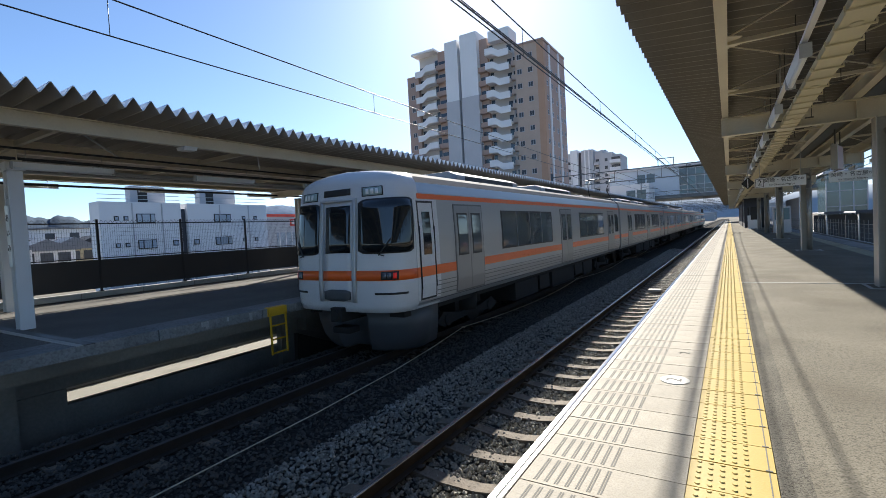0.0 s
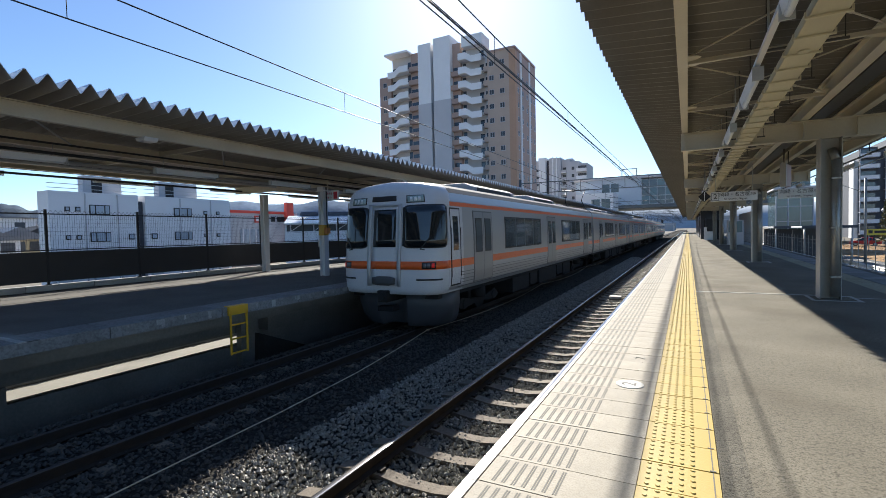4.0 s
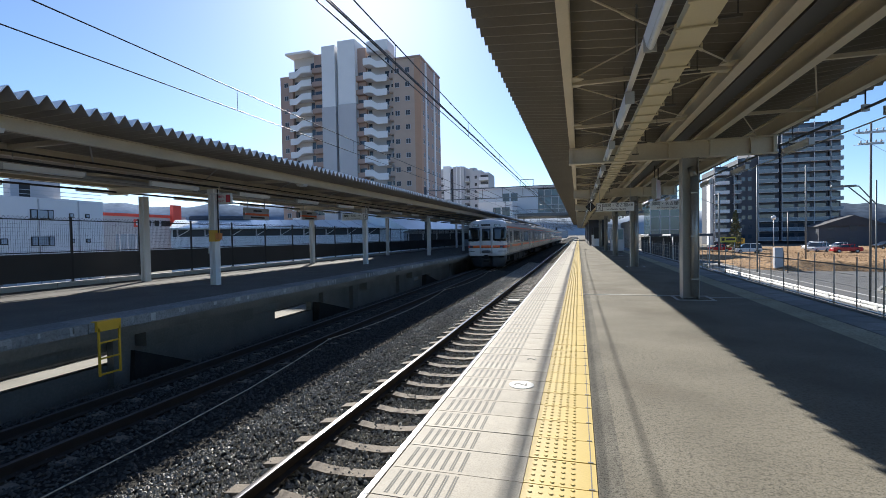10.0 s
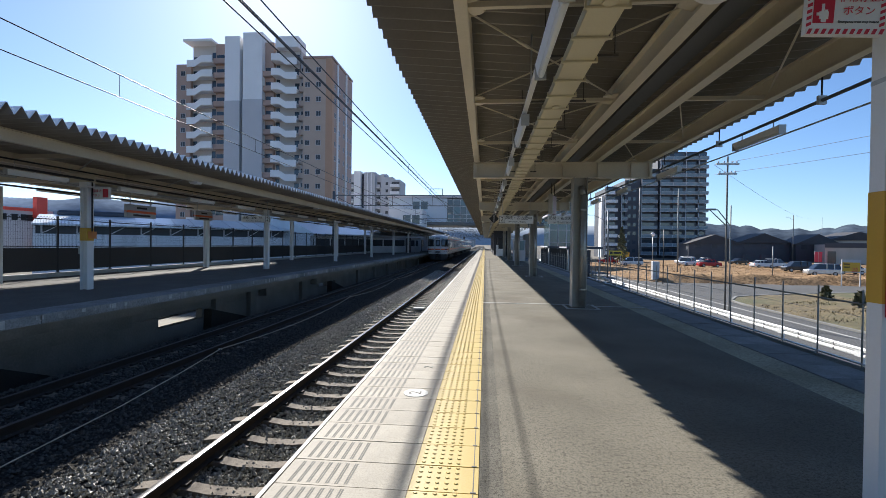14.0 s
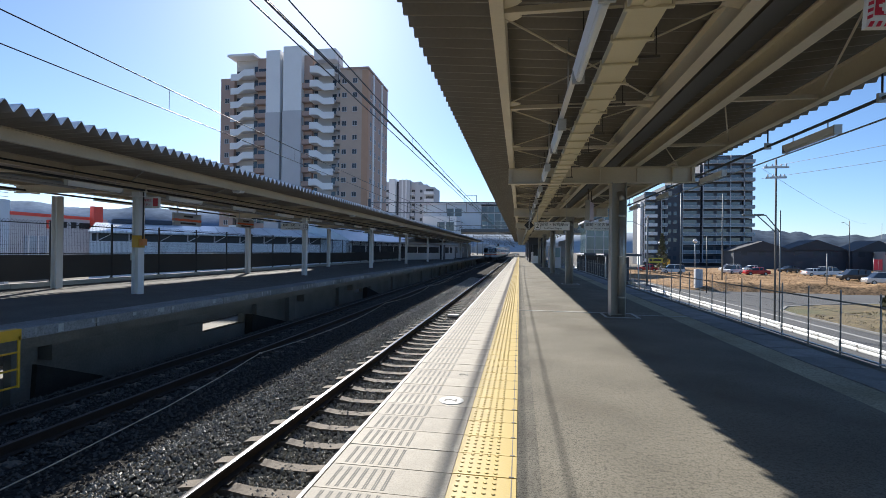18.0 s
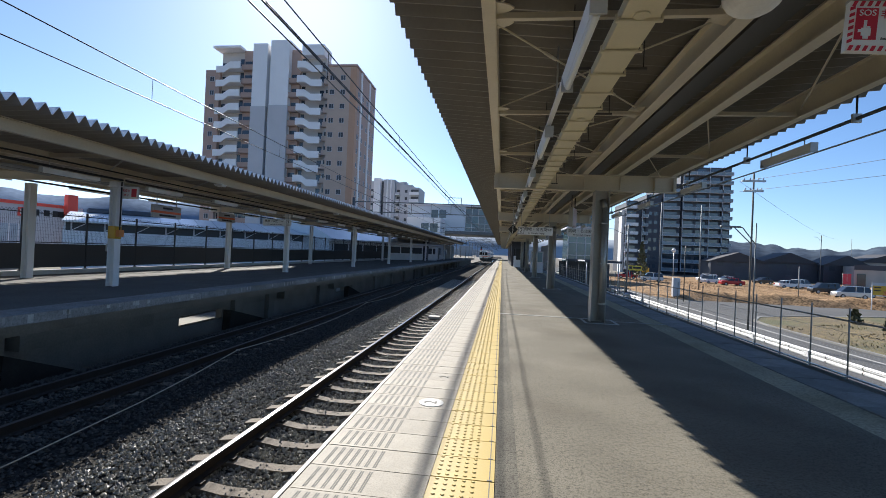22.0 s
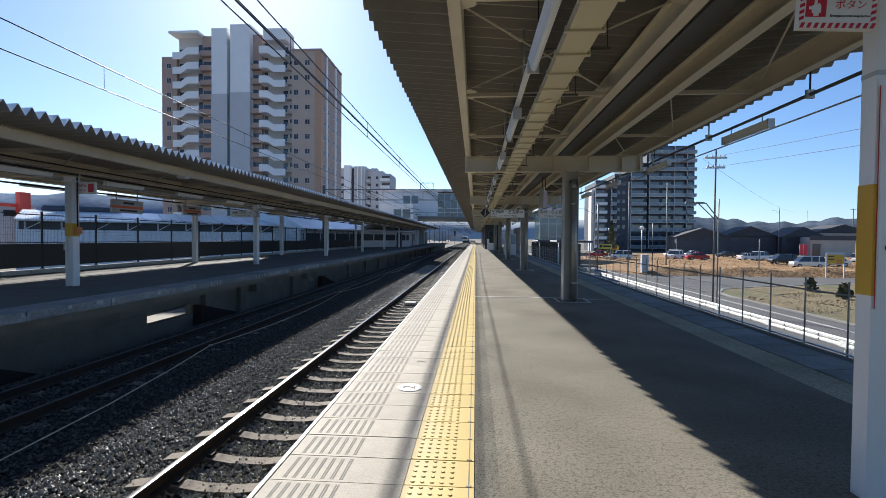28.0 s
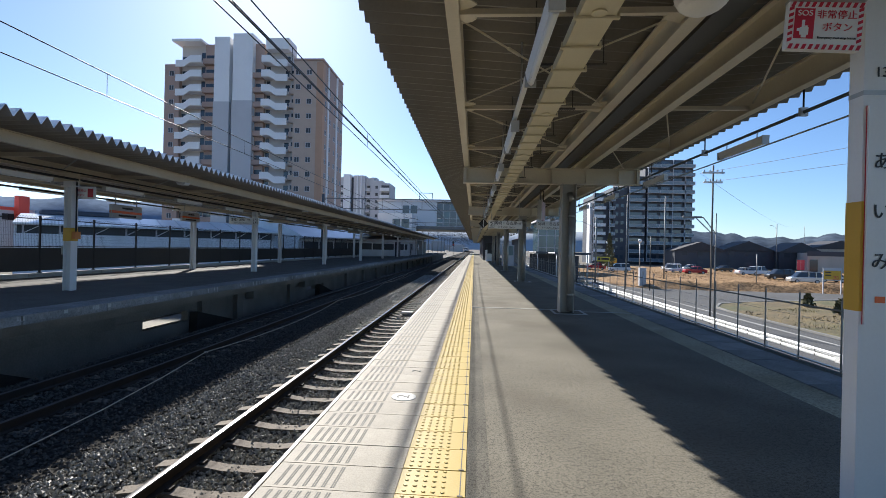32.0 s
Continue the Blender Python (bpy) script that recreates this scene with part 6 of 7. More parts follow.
# far end of the near platform: lift shaft, kiosk and a pale screen
kio = thing("platform_kiosk", "pale service cabinet on the platform", "cabinet", at=pose(1.95, 57.4, 0))
part("body", bevel(boxes((-0.55, 0.45, -0.5, 0.5, 0.0, 1.35)), 0.02, 1), white_paint, kio)
part("panel", boxes((-0.3, 0.3, -0.52, -0.5, 0.9, 2.2)), ink, kio)
part("top", boxes((-0.4, 0.4, -0.4, 0.4, 1.35, 2.3)), tower_dark, kio)
# Dark walls and black opening plates paint the unlit gap between far columns.
for y0, y1 in ((61, 68), (72, 96)):
    sh = thing("stair_enclosure", "stair enclosure on the platform, painted dark as an unlit gap", "stair enclosure", "stair enclosures")
    part("wall", boxes((1.2, 3.3, y0, y1, 0, 3.2)), tower_dark, sh)
    part("opening", boxes((1.5, 3.0, y0 - 0.05, y0 + 0.02, 0.0, 2.2)), ink, sh)
screen = thing("wind_screen", "white sunlit screen behind the platform fence", "screen", at=pose(5.35, 60, 0))
part("panel", boxes((-0.06, 0.06, -6.0, 6.0, -2.6, 2.8)), white_paint, screen)
vm = thing("vending_machine", "white and blue vending machine against the columns", "vending machine", at=pose(2.9, 40, 0))
part("body", bevel(boxes((-0.5, 0.5, -0.35, 0.35, 0.05, 1.85)), 0.02, 1), tower_grey, vm)
part("display", boxes((-0.42, 0.42, -0.37, -0.35, 0.95, 1.75)), rail_glass, vm)

# ---- beside the tracks ----
for i, (x, y) in enumerate(((-5.82, 9.9), (-5.92, 20.3), (-5.92, 30.8), (-6.1, 43.0))):
    st = thing("cable_stake", "thin dark stake with a pale clip between the tracks", "stake", "stakes", at=pose(x, y, -1.2))
    part("rod", rods(((0, 0, 0), (0, 0, 0.2)), r=0.012, seg=6), dark_metal, st)
    part("clip", boxes((-0.035, 0.035, -0.02, 0.02, 0.19, 0.22)), rope_m, st)
pts = [(-5.0, 0.5, -1.10), (-5.12, 2.0, -1.11), (-5.17, 2.8, -1.11), (-5.28, 4.6, -1.12), (-5.45, 6.6, -1.11), (-5.66, 8.3, -1.08), (-5.82, 9.9, -0.99)]
for (x0, y0), (x1, y1) in zip(((-5.82, 9.9), (-5.92, 20.3), (-5.92, 30.8)), ((-5.92, 20.3), (-5.92, 30.8), (-6.1, 43.0))):
    for k in range(1, 13):
        t = k / 12
        pts.append((x0 + (x1 - x0) * t + 0.5 * t * (1 - t), y0 + (y1 - y0) * t, -0.99 - 0.44 * t * (1 - t)))
tagged(cable("rope", pts, 0.0085, rope_m), "pale rope strung on short stakes between the tracks", "rope")
plate_ = thing("track_box", "flat sunlit steel box between the rails", "track box", at=pose(-2.5, 17.95, -1.16))
part("lid", bevel(boxes((-0.22, 0.22, -0.2, 0.2, 0.0, 0.09)), 0.015, 1), pale_concrete, plate_)

# ---- behind the platform ----
fence_r = thing("platform_fence", "low galvanised fence with a top rail and thin wires", "fence")
part("top_rail", rods(((4.5, -10, 0.755), (4.5, 120, 0.755)), r=0.012, seg=8), fence_steel, fence_r)
part("foot_rail", boxes((4.48, 4.52, -10, 120, 0.03, 0.05)), galvanised, fence_r)
PR_ME = mesh_of("post", rods(((0, 0, 0.0), (0, 0, 0.92)), r=0.0105, seg=8), fence_steel)
for z in (0.2, 0.4, 0.6):
    part("wire", rods(((4.5, -10, z), (4.5, 120, z)), r=0.0025, seg=4), galvanised, fence_r)
# chain-link netting of the stretch that is passed nearest
net = bmesh.new()
for i in range(190):
    y = 2.0 + 0.075 * i
    bar(net, (4.497, y, 0.06), (4.497, y + 0.7, 0.76), 0.0008, 0.0008)
    bar(net, (4.503, y + 0.7, 0.06), (4.503, y, 0.76), 0.0008, 0.0008)
part("netting", net, galvanised, fence_r, "thin chain-link netting")
for i in range(110):
    part("post", PR_ME, None, fence_r, at=pose(4.5, -0.735 + 0.745 * i, 0))
guard = thing("guard_rail", "white corrugated guard rail beside the road", "guard rail")
prof = [(0.0, -0.62), (-0.05, -0.58), (-0.05, -0.52), (0.0, -0.47), (-0.05, -0.42), (-0.05, -0.36), (0.0, -0.31), (0.012, -0.31), (-0.035, -0.36), (-0.035, -0.42), (0.015, -0.47), (-0.035, -0.52), (-0.035, -0.58), (0.012, -0.62)]
BEAM_ME = mesh_of("guard_beam", swept([(x, z) for x, z in prof], "y", 0.0, 4.06), white_paint)
# Thin black bands across the beam, following its corrugation.
DARK_BAND_ME = mesh_of("lap_joint", swept([(x - 0.008, z) for x, z in prof], "y", -0.02, 0.02), ink)
GP_ME = mesh_of("guard_post", rods(((0.07, 0, -1.15), (0.07, 0, -0.36)), r=0.057, seg=10), white_paint)
BK_ME = mesh_of("bracket", boxes((-0.05, 0.09, -0.06, 0.06, -0.5, -0.43), (-0.065, -0.045, -0.16, 0.16, -0.6, -0.33)), white_paint)
for i in range(36):
    y = -8 + 4.0 * i
    part("guard_beam", BEAM_ME, None, guard, at=pose(12.0 - 0.006 * (i % 2), y, -1.43))
    for o in (1.1, 2.9):
        part("lap_joint", DARK_BAND_ME, None, guard, at=pose(12.0 - 0.006 * (i % 2), y + o, -1.43))
    part("guard_post", GP_ME, None, guard, at=pose(12.0, y, -1.4))
    part("bracket", BK_ME, None, guard, at=pose(12.0, y, -1.43))
tagged(part("road_line", boxes((16.2, 16.35, -60, 300, LAND, LAND + 0.004)), pale_concrete), "worn white edge line on the road", "road marking", kind="structure")
tagged(part("embankment", swept([(4.5, -2.6), (4.58, -0.25), (5.2, -0.45), (9.9, -2.5), (9.9, -2.6)], "y", -60, 200), grass_m), "grassy bank below the platform fence", "bank", kind="structure")


K = 1.62          # the land lies lower than the platform, and so farther off


TURN = Matrix.Rotation(radians(-1.2), 4, "Z")      # the land lies a little askew to the line


def pole(x, y, top, r, mat, label, arms=(), lamp_arm=None, K=1.62):
    p = thing("utility_pole", label, "pole", "poles", at=TURN @ pose(x * K, y * K, LAND))
    lift = 1.41 - LAND - (1.41 + 1.0) * K
    up = lambda z: (z + 1.0) * K + lift
    r *= 0.55 * K
    part("shaft", rods(((0, 0, 0), (0, 0, up(top))), r=r, seg=10), mat, p)
    for z, w in arms:
        part("cross_arm", boxes((-w, w, -0.05, 0.05, up(z), up(z) + 0.1)), galvanised, p)
        for s in (-0.8, -0.3, 0.4, 0.8):
            part("insulator", rods(((s * w, 0, up(z) + 0.1), (s * w, 0, up(z) + 0.22)), r=0.035, seg=8), tower_grey, p)
    if lamp_arm:
        z, dx = lamp_arm
        part("lamp_arm", rods(((0, 0, up(z) - 0.9), (dx * 0.7, 0, up(z))), ((dx * 0.7, 0, up(z)), (dx, 0, up(z))), r=0.03, seg=6), pole_grey, p)
        part("lamp_head", bevel(boxes((dx - 0.3, dx + 0.2, -0.09, 0.09, up(z) - 0.03, up(z) + 0.07)), 0.02, 1), pole_grey, p)
    return p


pole(16.5, 35.5, 7.9, 0.11, wood_pole, "tall utility pole with cross arms and insulators", ((7.3, 0.6), (6.6, 0.5)), (4.1, -1.3), K=0.78)
pole(15.6, 33.0, 4.2, 0.07, pole_grey, "slim grey steel lamp post", (), (3.9, -1.0), K=0.84)
pole(12.3, 33.1, 5.3, 0.08, pole_grey, "plain grey steel post", K=1.75)
pole(10.2, 34.5, 5.6, 0.08, pole_grey, "plain grey steel post", K=1.49)
pole(9.5, 40.7, 4.4, 0.13, pole_grey, "grey post with an outstretched lamp arm", (), (4.0, -2.6), K=1.5)
pole(17.4, 50.6, 3.16, 0.08, dark_metal, "thin dark post beside the field", K=1.0)
pole(31.8, 57.5, 1.6, 0.1, pole_grey, "short grey post on the field", K=1.0)
pole(46.0, 78.0, 6.5, 0.1, pole_grey, "far grey street lamp post", (), (6.2, -1.4))
pole(67.0, 92.0, 7.4, 0.12, wood_pole, "far wooden utility pole", ((7.2, 0.8),))
pole(60.0, 93.4, 7.1, 0.05, pole_grey, "far thin aerial mast")
for x, y in ((18.0, 70.0), (18.6, 57.7)):
    gl = thing("globe_lamp", "street lamp with a round white globe", "street lamp", "globe lamps", at=TURN @ pose(x * K, y * K, LAND))
    part("post", rods(((0, 0, 0), (0, 0, 5.9)), r=0.07, seg=8), galvanised, gl)
    ball = bmesh.new()
    bmesh.ops.create_icosphere(ball, subdivisions=2, radius=0.4)
    part("globe", ball, white_paint, gl, at=pose(0, 0, 6.2))
bx = thing("roadside_cabinet", "white roadside cabinet on a concrete foot", "cabinet", at=TURN @ pose(18.0, 54.8, LAND) @ Matrix.Diagonal((1.2, 1.2, 1.35, 1)))
part("body", bevel(boxes((-0.3, 0.3, -0.25, 0.25, 0.1, 1.65)), 0.03, 1), tower_grey, bx)
part("foot", boxes((-0.35, 0.35, -0.3, 0.3, 0.0, 0.1)), pale_concrete, bx)
part("door_seam", boxes((-0.01, 0.01, -0.256, -0.25, 0.15, 1.6)), tower_grey, bx)
for x, y, z, x2, y2, z2 in ((12.87, 27.7, 6.06, 97, 149, 10.4), (12.87, 27.7, 6.06, 27, -30, 7.5), (12.87, 27.7, 5.5, 28.5, -30, 6.6)):
    tagged(cable("power_line", [(x + (x2 - x) * k / 12, y + (y2 - y) * k / 12, z + (z2 - z) * k / 12 - 1.6 * 4 * (k / 12) * (1 - k / 12) * 0.6) for k in range(13)], 0.009, portal_steel), "thin power line sagging between poles", "power line")


def car(x, y, yaw, mat, label, van=False, z=-2.22):
    """A parked car: shell, glass, wheels, lamps."""
    c = thing("car", label, "car", "parked cars", at=TURN @ pose(x * 1.2, y * 1.2, z, 0, 0, yaw) @ Matrix.Scale(0.9, 4))
    h = 1.72 if van else 1.45
    shell = bmesh.new()
    prism(shell, [(-2.1, 0.28), (2.1, 0.28), (2.15, 0.62), (2.05, 0.86), (1.25 if not van else 1.55, 0.96), (-2.05, 0.98), (-2.15, 0.6)], "y", -0.84, 0.84)
    part("body", bevel(shell, 0.07, 2), mat, c)
    cab_ = bmesh.new()
    f = 1.2 if not van else 1.5
    b_ = -1.5 if not van else -2.0
    lo = [(f, 0.95), (b_ - 0.1, 0.95)]
    hi = [(f - 0.75, h), (b_ + (0.45 if not van else 0.15), h)]
    v0 = [cab_.verts.new((px, s * 0.80, pz)) for s in (-1, 1) for px, pz in lo]
    v1 = [cab_.verts.new((px, s * 0.66, pz)) for s in (-1, 1) for px, pz in hi]
    for q in ((v0[0], v0[1], v1[1], v1[0]), (v0[3], v0[2], v1[2], v1[3]), (v0[2], v0[0], v1[0], v1[2]), (v0[1], v0[3], v1[3], v1[1]), (v1[0], v1[1], v1[3], v1[2]), (v0[1], v0[0], v0[2], v0[3])):
        cab_.faces.new(q)
    part("glass_house", cab_, glass_dark, c)
    part("roof", bevel(boxes((hi[1][0] - 0.02, hi[0][0] + 0.02, -0.67, 0.67, h - 0.02, h + 0.05)), 0.03, 1), mat, c)
    for px in (-0.25, -1.2 if van else -0.9):
        part("pillar", boxes((px - 0.05, px + 0.05, -0.795, -0.70, 0.95, h), (px - 0.05, px + 0.05, 0.70, 0.795, 0.95, h)), mat, c)
    for px in (-1.3, 1.3):
        for s in (-1, 1):
            w = part("wheel", rods(((px, s * 0.70, 0.31), (px, s * 0.88, 0.31)), r=0.31, seg=16), tyre_m, c)
            part("rim", rods(((px, s * 0.885, 0.31), (px, s * 0.89, 0.31)), r=0.19, seg=12), galvanised, w)
    part("head_lamp", boxes((2.08, 2.14, -0.75, -0.45, 0.62, 0.78), (2.08, 2.14, 0.45, 0.75, 0.62, 0.78)), lamp_clear, c)
    part("tail_lamp", boxes((-2.14, -2.08, -0.8, -0.6, 0.65, 0.9), (-2.14, -2.08, 0.6, 0.8, 0.65, 0.9)), car_red, c)
    return c


lot = thing("parking_sign", "yellow roadside board with dark lettering on two posts", "sign", at=pose(21.05, 77.6, -2.3, 0, 0, -12))
part("board", boxes((-1.0, 1.0, -0.04, 0.04, 2.17, 2.95)), sign_lemon, lot)
for x in (-0.8, 0.8):
    part("post", rods(((x, 0.06, 0), (x, 0.06, 2.9)), r=0.04, seg=8), galvanised, lot)
for a, b, z0, z1 in ((-0.85, -0.45, 2.4, 2.8), (-0.3, 0.85, 2.45, 2.75)):
    part("text_bar", boxes((a, b, -0.05, -0.042, z0, z1)), ink, lot)
car(21.2, 75.3, 172, car_white, "white van parked on the dry field", True)
car(19.2, 82.0, 168, car_red, "red car behind the white van")
car(32.2, 74.5, 178, car_red, "red hatchback on the dry field")
car(30.6, 78.5, 215, car_white, "white car beside the red hatchback", True)
car(33.2, 86.0, 190, car_white, "white van in the back row", True)
car(36.8, 87.0, 190, car_silver, "silver car in the back row")
car(40.2, 75.4, 10, car_white, "white estate car in the parking row")
car(43.1, 77.3, 20, car_white, "white car in the parking row", True)
car(38.5, 64.4, 178, car_black, "black van at the edge of the field", True)
car(36.2, 56.2, 172, car_silver, "silver off-road car at the edge of the field", True)
car(41.8, 60.3, 175, car_silver, "grey car behind the yellow sign")
car(43.0, 88.0, 200, car_black, "dark car in the back row")
car(54.5, 72.7, 15, car_white, "white van near the shops", True)
ys = thing("parking_sign", "yellow parking price board on grey posts", "sign", at=TURN @ pose(37.0, 53.1, LAND, 0, 0, -20) @ Matrix.Diagonal((0.72, 1.0, 1.42, 1)))
part("board", boxes((-1.0, 1.0, -0.05, 0.05, 1.08, 1.75)), sign_yellow, ys)
part("frame", boxes((-1.1, -1.0, -0.06, 0.06, 0.0, 1.95), (1.0, 1.1, -0.06, 0.06, 0.0, 1.95), (-1.0, 1.0, -0.06, 0.06, 1.75, 1.95)), tower_grey, ys)
me = lettering("250", 0.44)
me.materials.append(sign_red)
part("lettering", me, None, ys, at=pose(0.4, -0.056, 1.2))
for z in (1.62, 1.4):
    part("text_bar", boxes((-0.85, -0.15, -0.058, -0.052, z - 0.04, z + 0.04)), ink, ys)
ys2 = thing("parking_sign", "yellow parking board beside the white van", "sign", at=TURN @ pose(26.8, 101, FIELD) @ Matrix.Diagonal((0.8, 1.0, 0.8, 1)))
me = lettering("250", 0.7)
me.materials.append(ink)
part("lettering", me, None, ys2, at=pose(0.4, -0.056, 2.2))
part("board", boxes((-1.4, 1.4, -0.05, 0.05, 1.6, 2.9)), sign_yellow, ys2)
for x in (-1.2, 1.1):
    part("post", boxes((x, x + 0.1, -0.05, 0.05, 0, 1.6)), galvanised, ys2)


def house(x, y, w, d, h, roof_h, wall, label, yaw=0, storeys=2, roof=house_roof):
    """A house with a gabled roof and windows."""
    o = thing("house", label, "house", "houses", at=pose(x, y, LAND, 0, 0, yaw))
    part("wall", boxes((-w / 2, w / 2, -d / 2, d / 2, -0.2, h)), wall, o)
    rf = bmesh.new()
    prism(rf, [(-w / 2 - 0.5, h - 0.1), (w / 2 + 0.5, h - 0.1), (0, h + roof_h)], "y", -d / 2 - 0.5, d / 2 + 0.5)
    part("roof", rf, roof, o)
    for k in range(storeys):
        sill = 0.9 + 2.7 * k if storeys > 1 else h - 1.5
        for px in (-0.32, 0.0, 0.3):
            half = min(0.7, 0.11 * w)
            part("window", boxes((px * w - half, px * w + half, -d / 2 - 0.05, -d / 2 + 0.05, sill, sill + 1.15)), tower_glass, o)
    return o


for i, (x, y, w, h, r, m) in enumerate(((62, 136, 13, 4.9, 2.4, tower_dark), (75, 137, 13, 5.2, 2.6, tower_dark), (86, 133, 10, 5.0, 2.6, tower_dark), (98, 136, 14, 6.2, 2.2, house_wall), (113, 131, 12, 6.6, 1.6, tower_grey))):
    house(x, y, w, 9, h, r, m, "dark roofed house behind the parking field", yaw=-6)
shop_r = thing("low_shop", "low brown shop with a flat roof", "shop", at=TURN @ pose(85, 123.6, LAND, 0, 0, -20) @ Matrix.Diagonal((0.58, 1.2, 1.25, 1)))
part("wall", boxes((-9, 9, -4, 4, -0.2, 3.9)), house_wall, shop_r)
part("parapet", boxes((-9.1, 9.1, -4.1, -4.0, 3.3, 4.2)), tower_dark, shop_r)
part("entrance", boxes((-8.2, -5.5, -4.1, -4.0, 0.0, 2.6)), window_glass, shop_r)
for px in (-9.8, -10.6):
    fl = thing("red_banner", "narrow red banner on a pole", "banner", "banners", at=TURN @ pose(87 + px * 1.1, 119, LAND) @ Matrix.Diagonal((1.35, 1.35, 1.35, 1)))
    part("cloth", boxes((-0.3, 0.3, -0.02, 0.02, 0.5, 2.3)), sign_red, fl)
    part("pole", rods(((-0.32, 0, 0), (-0.32, 0, 2.4)), r=0.02, seg=6), galvanised, fl)
# houses at the far left, below the platform
house(-78, 27.6, 5.2, 8, 4.3, 1.5, house_cream, "cream house with a grey tiled roof", 82, 1, grey_tiles)
house(-74, 23.2, 5.6, 8, 4.2, 1.3, tower_white, "white house with a grey tiled roof", 84, 1, grey_tiles)
house(-81, 31.6, 4.6, 8, 4.7, 1.4, tower_dark, "dark house with a steep roof", 80, 1)
house(-72, 18.4, 5.2, 8, 4.4, 1.5, tower_white, "white house with a steep grey roof", 86, 1, grey_tiles)
house(-78, 13, 7, 9, 4.6, 1.5, house_cream, "cream house with a tiled roof", 82, 1)
house(-112, 37.0, 12, 9, 8.3, 0.3, tower_white, "white flat-roofed house with a row of windows", 74, 3, grey_tiles)
house(-108, 27.0, 10, 9, 6.2, 1.6, house_wall, "brown house among other roofs", 76, 2)


def tree(x, y, h, spread, seed, label, z=-1.0, count=420):
    """A trunk with limbs and a loose crown of small leaf clumps."""
    rng = random.Random(seed)
    t = thing("tree", label, "tree", "trees", at=pose(x, y, z))
    trunk = bmesh.new()
    bmesh.ops.create_cone(trunk, cap_ends=True, segments=8, radius1=0.14, radius2=0.04, depth=h * 0.8, matrix=Matrix.Translation((0, 0, h * 0.4)))
    for k in range(9):
        a, b = rng.uniform(0, 6.28), rng.uniform(0.25, 0.75)
        rod(trunk, (0, 0, h * b), (spread * 0.7 * math.cos(a) * (1.1 - b), spread * 0.7 * math.sin(a) * (1.1 - b), h * (b + 0.14)), 0.03, 5)
    part("trunk", trunk, wood_pole, t)
    crown = bmesh.new()
    for k in range(count):
        f = rng.uniform(0.15, 1.0)
        a, rr = rng.uniform(0, 6.28), spread * (1.08 - f) * rng.uniform(0.2, 1.0)
        c = Vector((rr * math.cos(a), rr * math.sin(a), h * f))
        n = Vector((rng.gauss(0, 1), rng.gauss(0, 1), rng.gauss(0, 1))).normalized()
        u = n.orthogonal().normalized() * rng.uniform(0.1, 0.26)
        w = n.cross(u) * rng.uniform(0.5, 1.0)
        crown.faces.new([crown.verts.new(c + p) for p in (u, w, -u, -w)])
    part("crown", crown, leaf_m, t)
    return t


tree(25.8, 91, 7.4, 1.6, 2, "dark conifer by the field", z=-2.4, count=700)
tree(31.5, 110, 5.8, 1.6, 3, "small dark conifer by the tower", z=-2.4)
for i, (x, y) in enumerate(((25.6, 37.5), (24.6, 32.9), (31.5, 39.2))):
    tree(x, y, 1.0, 0.6, 20 + i, "low green shrub on the verge", z=-2.45, count=150)


def tufts(count, x0, x1, y0, y1, z, size, seed, mat):
    """Blades of grass as one mesh."""
    rng = np.random.default_rng(seed)
    x, y = rng.uniform(x0, x1, count), rng.uniform(y0, y1, count)
    a, s = rng.uniform(0, 6.28, count), size * rng.uniform(0.4, 1.3, count)
    dx, dy = np.cos(a) * s * 0.35, np.sin(a) * s * 0.35
    lx, ly = rng.normal(0, 0.3, count) * s, rng.normal(0, 0.3, count) * s
    zz = np.full(count, z - 0.03)
    v = np.stack([np.stack([x - dx, y - dy, zz], -1), np.stack([x + dx, y + dy, zz], -1), np.stack([x + lx, y + ly, z + s], -1)], 1)
    me_ = bpy.data.meshes.new("grass")
    me_.from_pydata(v.reshape(-1, 3).tolist(), [], np.arange(count * 3).reshape(-1, 3).tolist())
    me_.materials.append(mat)
    return me_


def patchy(me_, keep):
    """Thin the blades where the ground is bare."""
    bm = bmesh.new()
    bm.from_mesh(me_)
    bmesh.ops.delete(bm, geom=[f for f in bm.faces if not keep(*f.calc_center_median()[:2])], context="FACES")
    bm.to_mesh(me_)
    bm.free()
    return me_


wave = lambda x, y: math.sin(x * 0.7 + 1.3 * math.sin(y * 0.5)) + math.sin(y * 0.9 + 1.1 * math.sin(x * 0.37))
tagged(part("grass", patchy(tufts(22000, 17.8, 52, 10, 45, -2.43, 0.06, 1, grass_m), lambda x, y: y < 33 + (x - 17.8) * 0.55 and wave(x, y) > 0.1), None), "patchy green and straw verge grass", "grass", kind="stuff")
tagged(part("dry_grass", patchy(tufts(20000, 17.8, 52, 10, 45, -2.43, 0.1, 5, verge_m), lambda x, y: y < 33 + (x - 17.8) * 0.55 and wave(x * 1.7, y * 1.4) > 0.5), None), "dry straw tufts on the verge", "grass", kind="stuff")
tagged(part("dry_grass", tufts(30000, 21.5, 90, 58.5, 100, -2.2, 0.075, 2, field_m), None), "dry orange grass on the field", "grass", kind="stuff")
ns = thing("parking_sign", "narrow yellow sign on a grey post", "sign", at=TURN @ pose(40.8, 55.2, LAND))
part("post", rods(((0, 0, 0), (0, 0, 3.6)), r=0.06, seg=8), galvanised, ns)
part("board", boxes((-0.35, 0.35, -0.12, -0.06, 2.2, 3.7)), sign_yellow, ns)
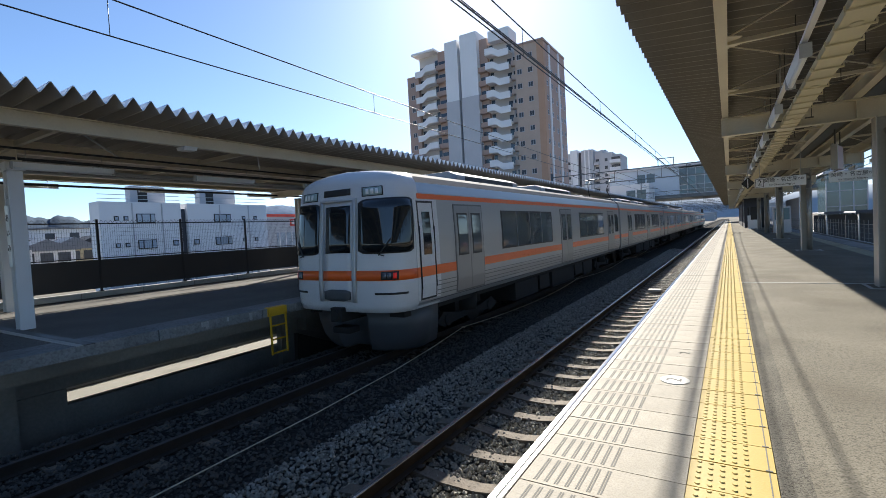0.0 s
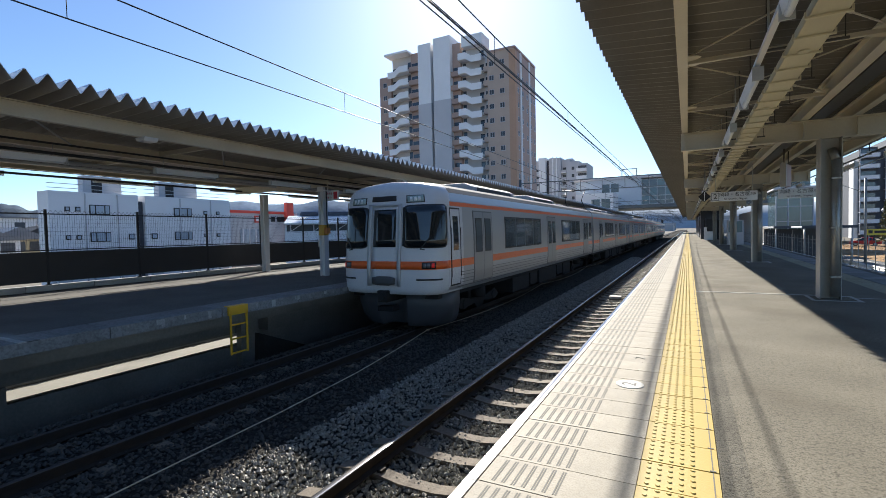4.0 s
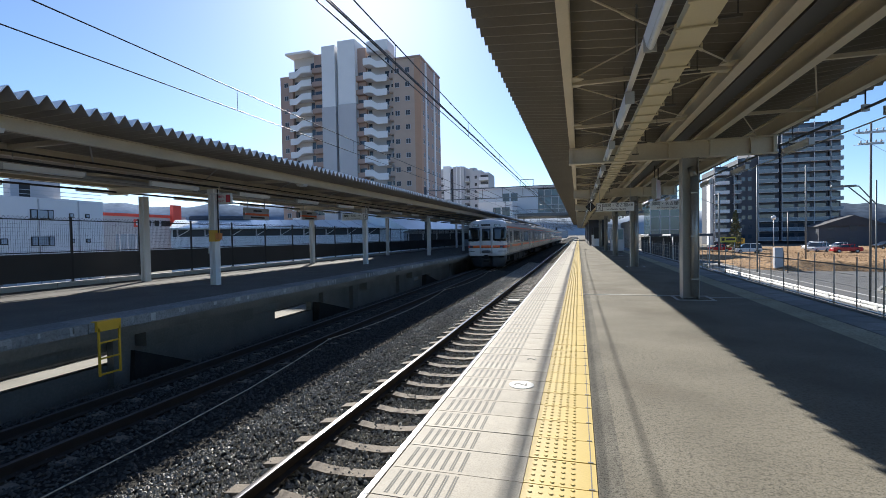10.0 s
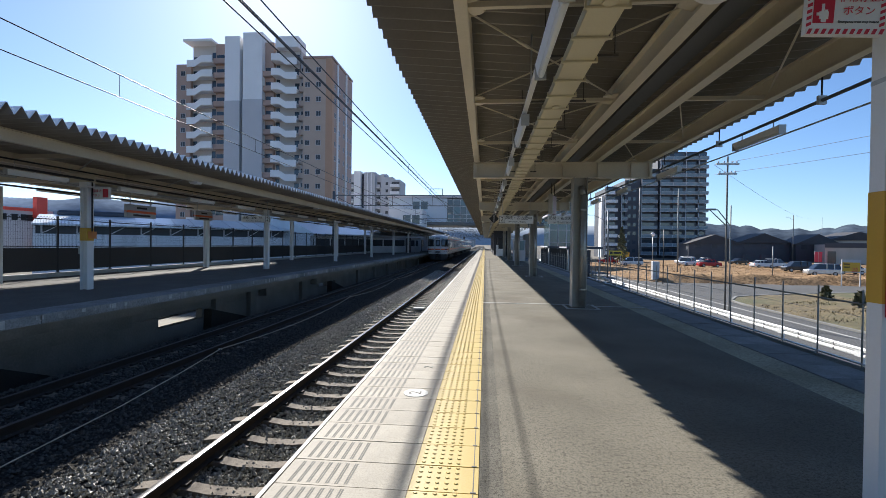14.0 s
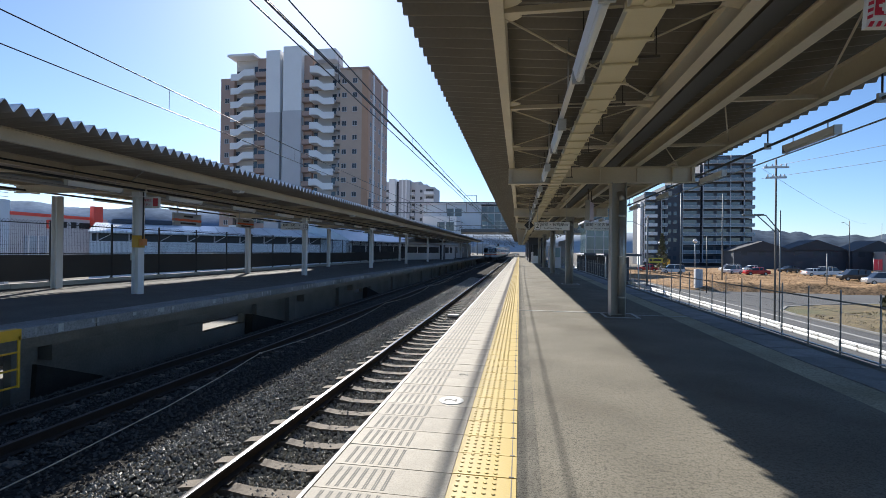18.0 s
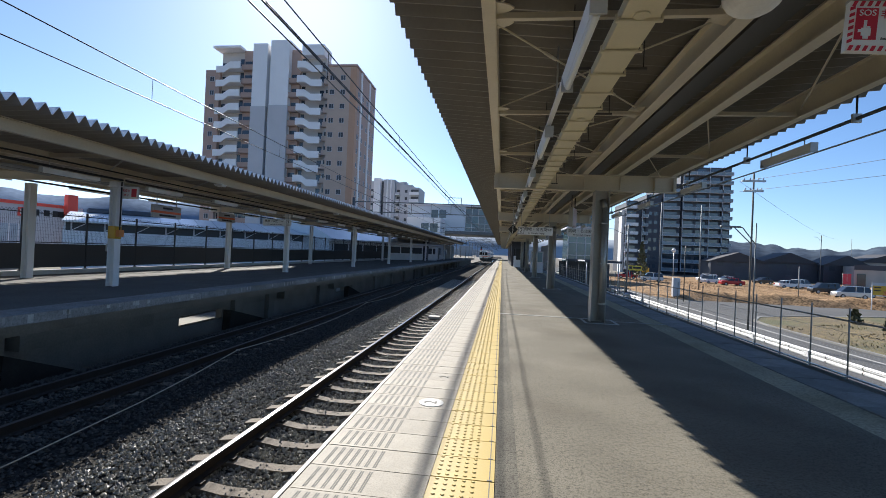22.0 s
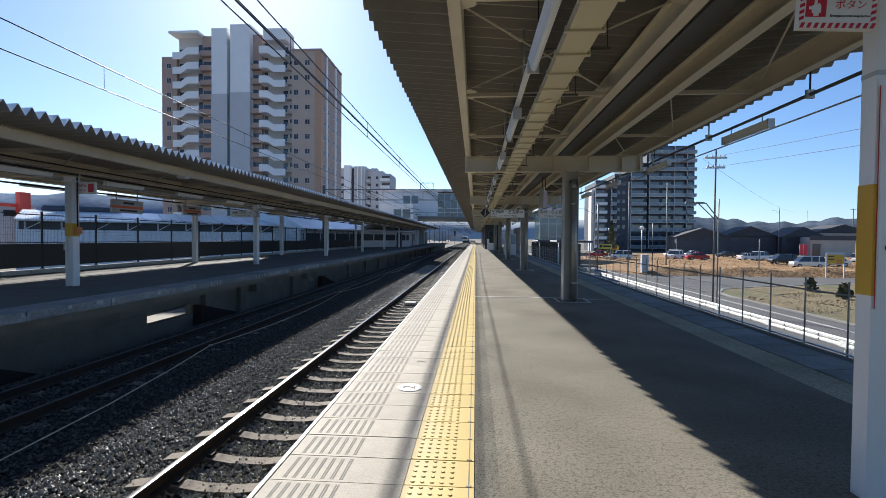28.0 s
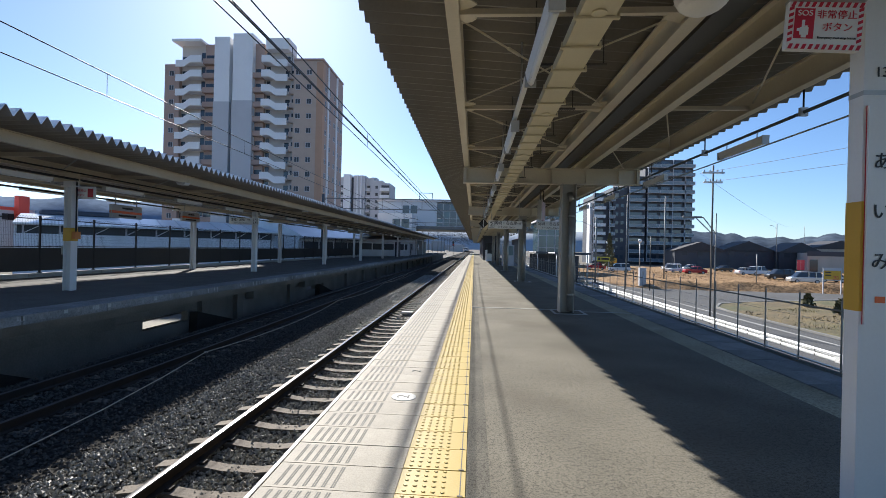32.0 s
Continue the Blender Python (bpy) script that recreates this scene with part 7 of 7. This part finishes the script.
for z in (3.3, 2.8):
    part("text_bar", boxes((-0.2, 0.2, -0.126, -0.121, z - 0.12, z + 0.12)), ink, ns)
npl = thing("name_plate", "white post plate with the station's name in kana", "sign", at=pose(-11.2, 3.2, 0))
part("plate", boxes((-0.07, 0.09, -0.135, -0.115, 1.15, 2.25)), white_paint, npl)
for t, size, z in (("11", 0.1, 2.4), ("あ", 0.15, 2.02), ("い", 0.15, 1.75), ("み", 0.15, 1.48)):
    me = lettering(t, size)
    me.materials.append(ink)
    part("lettering", me, None, npl, at=pose(0.01, -0.138 if z < 2.3 else -0.115, z))

# ---- station forecourt beyond the platform ----
lift = thing("glass_lift_tower", "blue-grey glass lift tower in a steel frame", "station building", at=pose(11.6, 86, LAND))
part("glass", boxes((0.1, 4.6, 0.1, 8, 0, 9.2)), lift_glass, lift)
part("roof", boxes((-0.3, 5.0, -0.3, 8.4, 9.2, 9.6)), tower_grey, lift)
for i in range(4):
    part("mullion", boxes((1.5 * i, 1.5 * i + 0.14, 0.0, 0.1, 0, 9.2)), tower_grey, lift)
for z in (2.2, 4.4, 6.6, 8.8):
    part("transom", boxes((0.14, 4.6, 0.02, 0.1, z, z + 0.1)), tower_grey, lift)
for x, y, w in ((8.2, 62, 5.0), (9.0, 72, 6.0), (8.6, 50, 3.6)):
    bs = thing("bicycle_shelter", "low grey shelter with a flat roof on posts", "shelter", "bicycle shelters", at=pose(x, y, LAND))
    part("roof", bevel(boxes((0, w, 0, 5, 3.6, 3.75)), 0.03, 1), tower_grey, bs)
    part("fascia", boxes((-0.05, w + 0.05, -0.08, 0, 3.55, 3.78)), tower_dark, bs)
    for px in (0.2, w / 2, w - 0.2):
        part("post", rods(((px, 0.3, 0), (px, 0.3, 3.6)), r=0.06, seg=8), galvanised, bs)
    part("back_panel", boxes((0.1, w - 0.1, 4.8, 4.9, 0.3, 3.4)), tower_dark, bs)
for i in range(14):
    bk = thing("bicycle", "parked bicycle under the shelter", "bicycle", "bicycles", at=pose(8.6 + 0.42 * (i % 7) + 0.6 * (i // 7), 62.8 + 10 * (i // 7), LAND, 0, 0, 8 * (i % 3)))
    for y in (0.0, 1.05):
        ring = bmesh.new()
        for k in range(12):
            p, q = radians(30 * k), radians(30 * k + 30)
            rod(ring, (0, y + 0.32 * math.cos(p), 0.33 + 0.32 * math.sin(p)), (0, y + 0.32 * math.cos(q), 0.33 + 0.32 * math.sin(q)), 0.02, 5)
        part("wheel", ring, tyre_m, bk)
    part("frame", rods(((0, 0, 0.33), (0, 0.15, 0.85)), ((0, 0.15, 0.8), (0, 0.75, 0.75)), ((0, 0.15, 0.6), (0, 0.6, 0.3)), ((0, 0.6, 0.3), (0, 0.78, 0.85)), ((0, 1.05, 0.33), (0, 0.6, 0.3)), r=0.022, seg=6), car_silver if i % 2 else dark_metal, bk)
    part("handlebar", rods(((-0.25, 0.12, 0.98), (0.25, 0.12, 0.98)), ((0, 0.15, 0.85), (0, 0.12, 0.98)), r=0.016, seg=6), galvanised, bk)
    part("saddle", bevel(boxes((-0.08, 0.08, 0.66, 0.92, 0.86, 0.92)), 0.02, 1), ink, bk)
# ---- motion ----
def motions():
    rows = [(0.0, 6.6), (1.0, 6.65), (1.5, 6.74), (2.0, 6.9), (2.5, 7.2), (3.0, 7.72), (3.5, 8.42), (4.5, 10.35), (5.5, 12.9), (6.0, 14.5), (6.5, 16.2), (7.0, 18.1), (7.5, 20.2),
            (8.0, 22.6), (8.5, 25.1), (9.0, 27.9), (9.5, 31.0), (10.0, 34.2), (10.5, 37.6), (11.0, 41.2), (12.0, 48.6), (13.0, 57.0), (14.0, 66.2), (15.0, 75.6), (16.5, 90.5), (18.0, 108.0),
            (20.0, 136.0), (22.0, 168.0), (24.0, 203.0), (28.0, 280.0), (32.0, 360.0)]
    walk(train, [(t, pose(FAR, y, -1.0)) for t, y in rows])


motions()
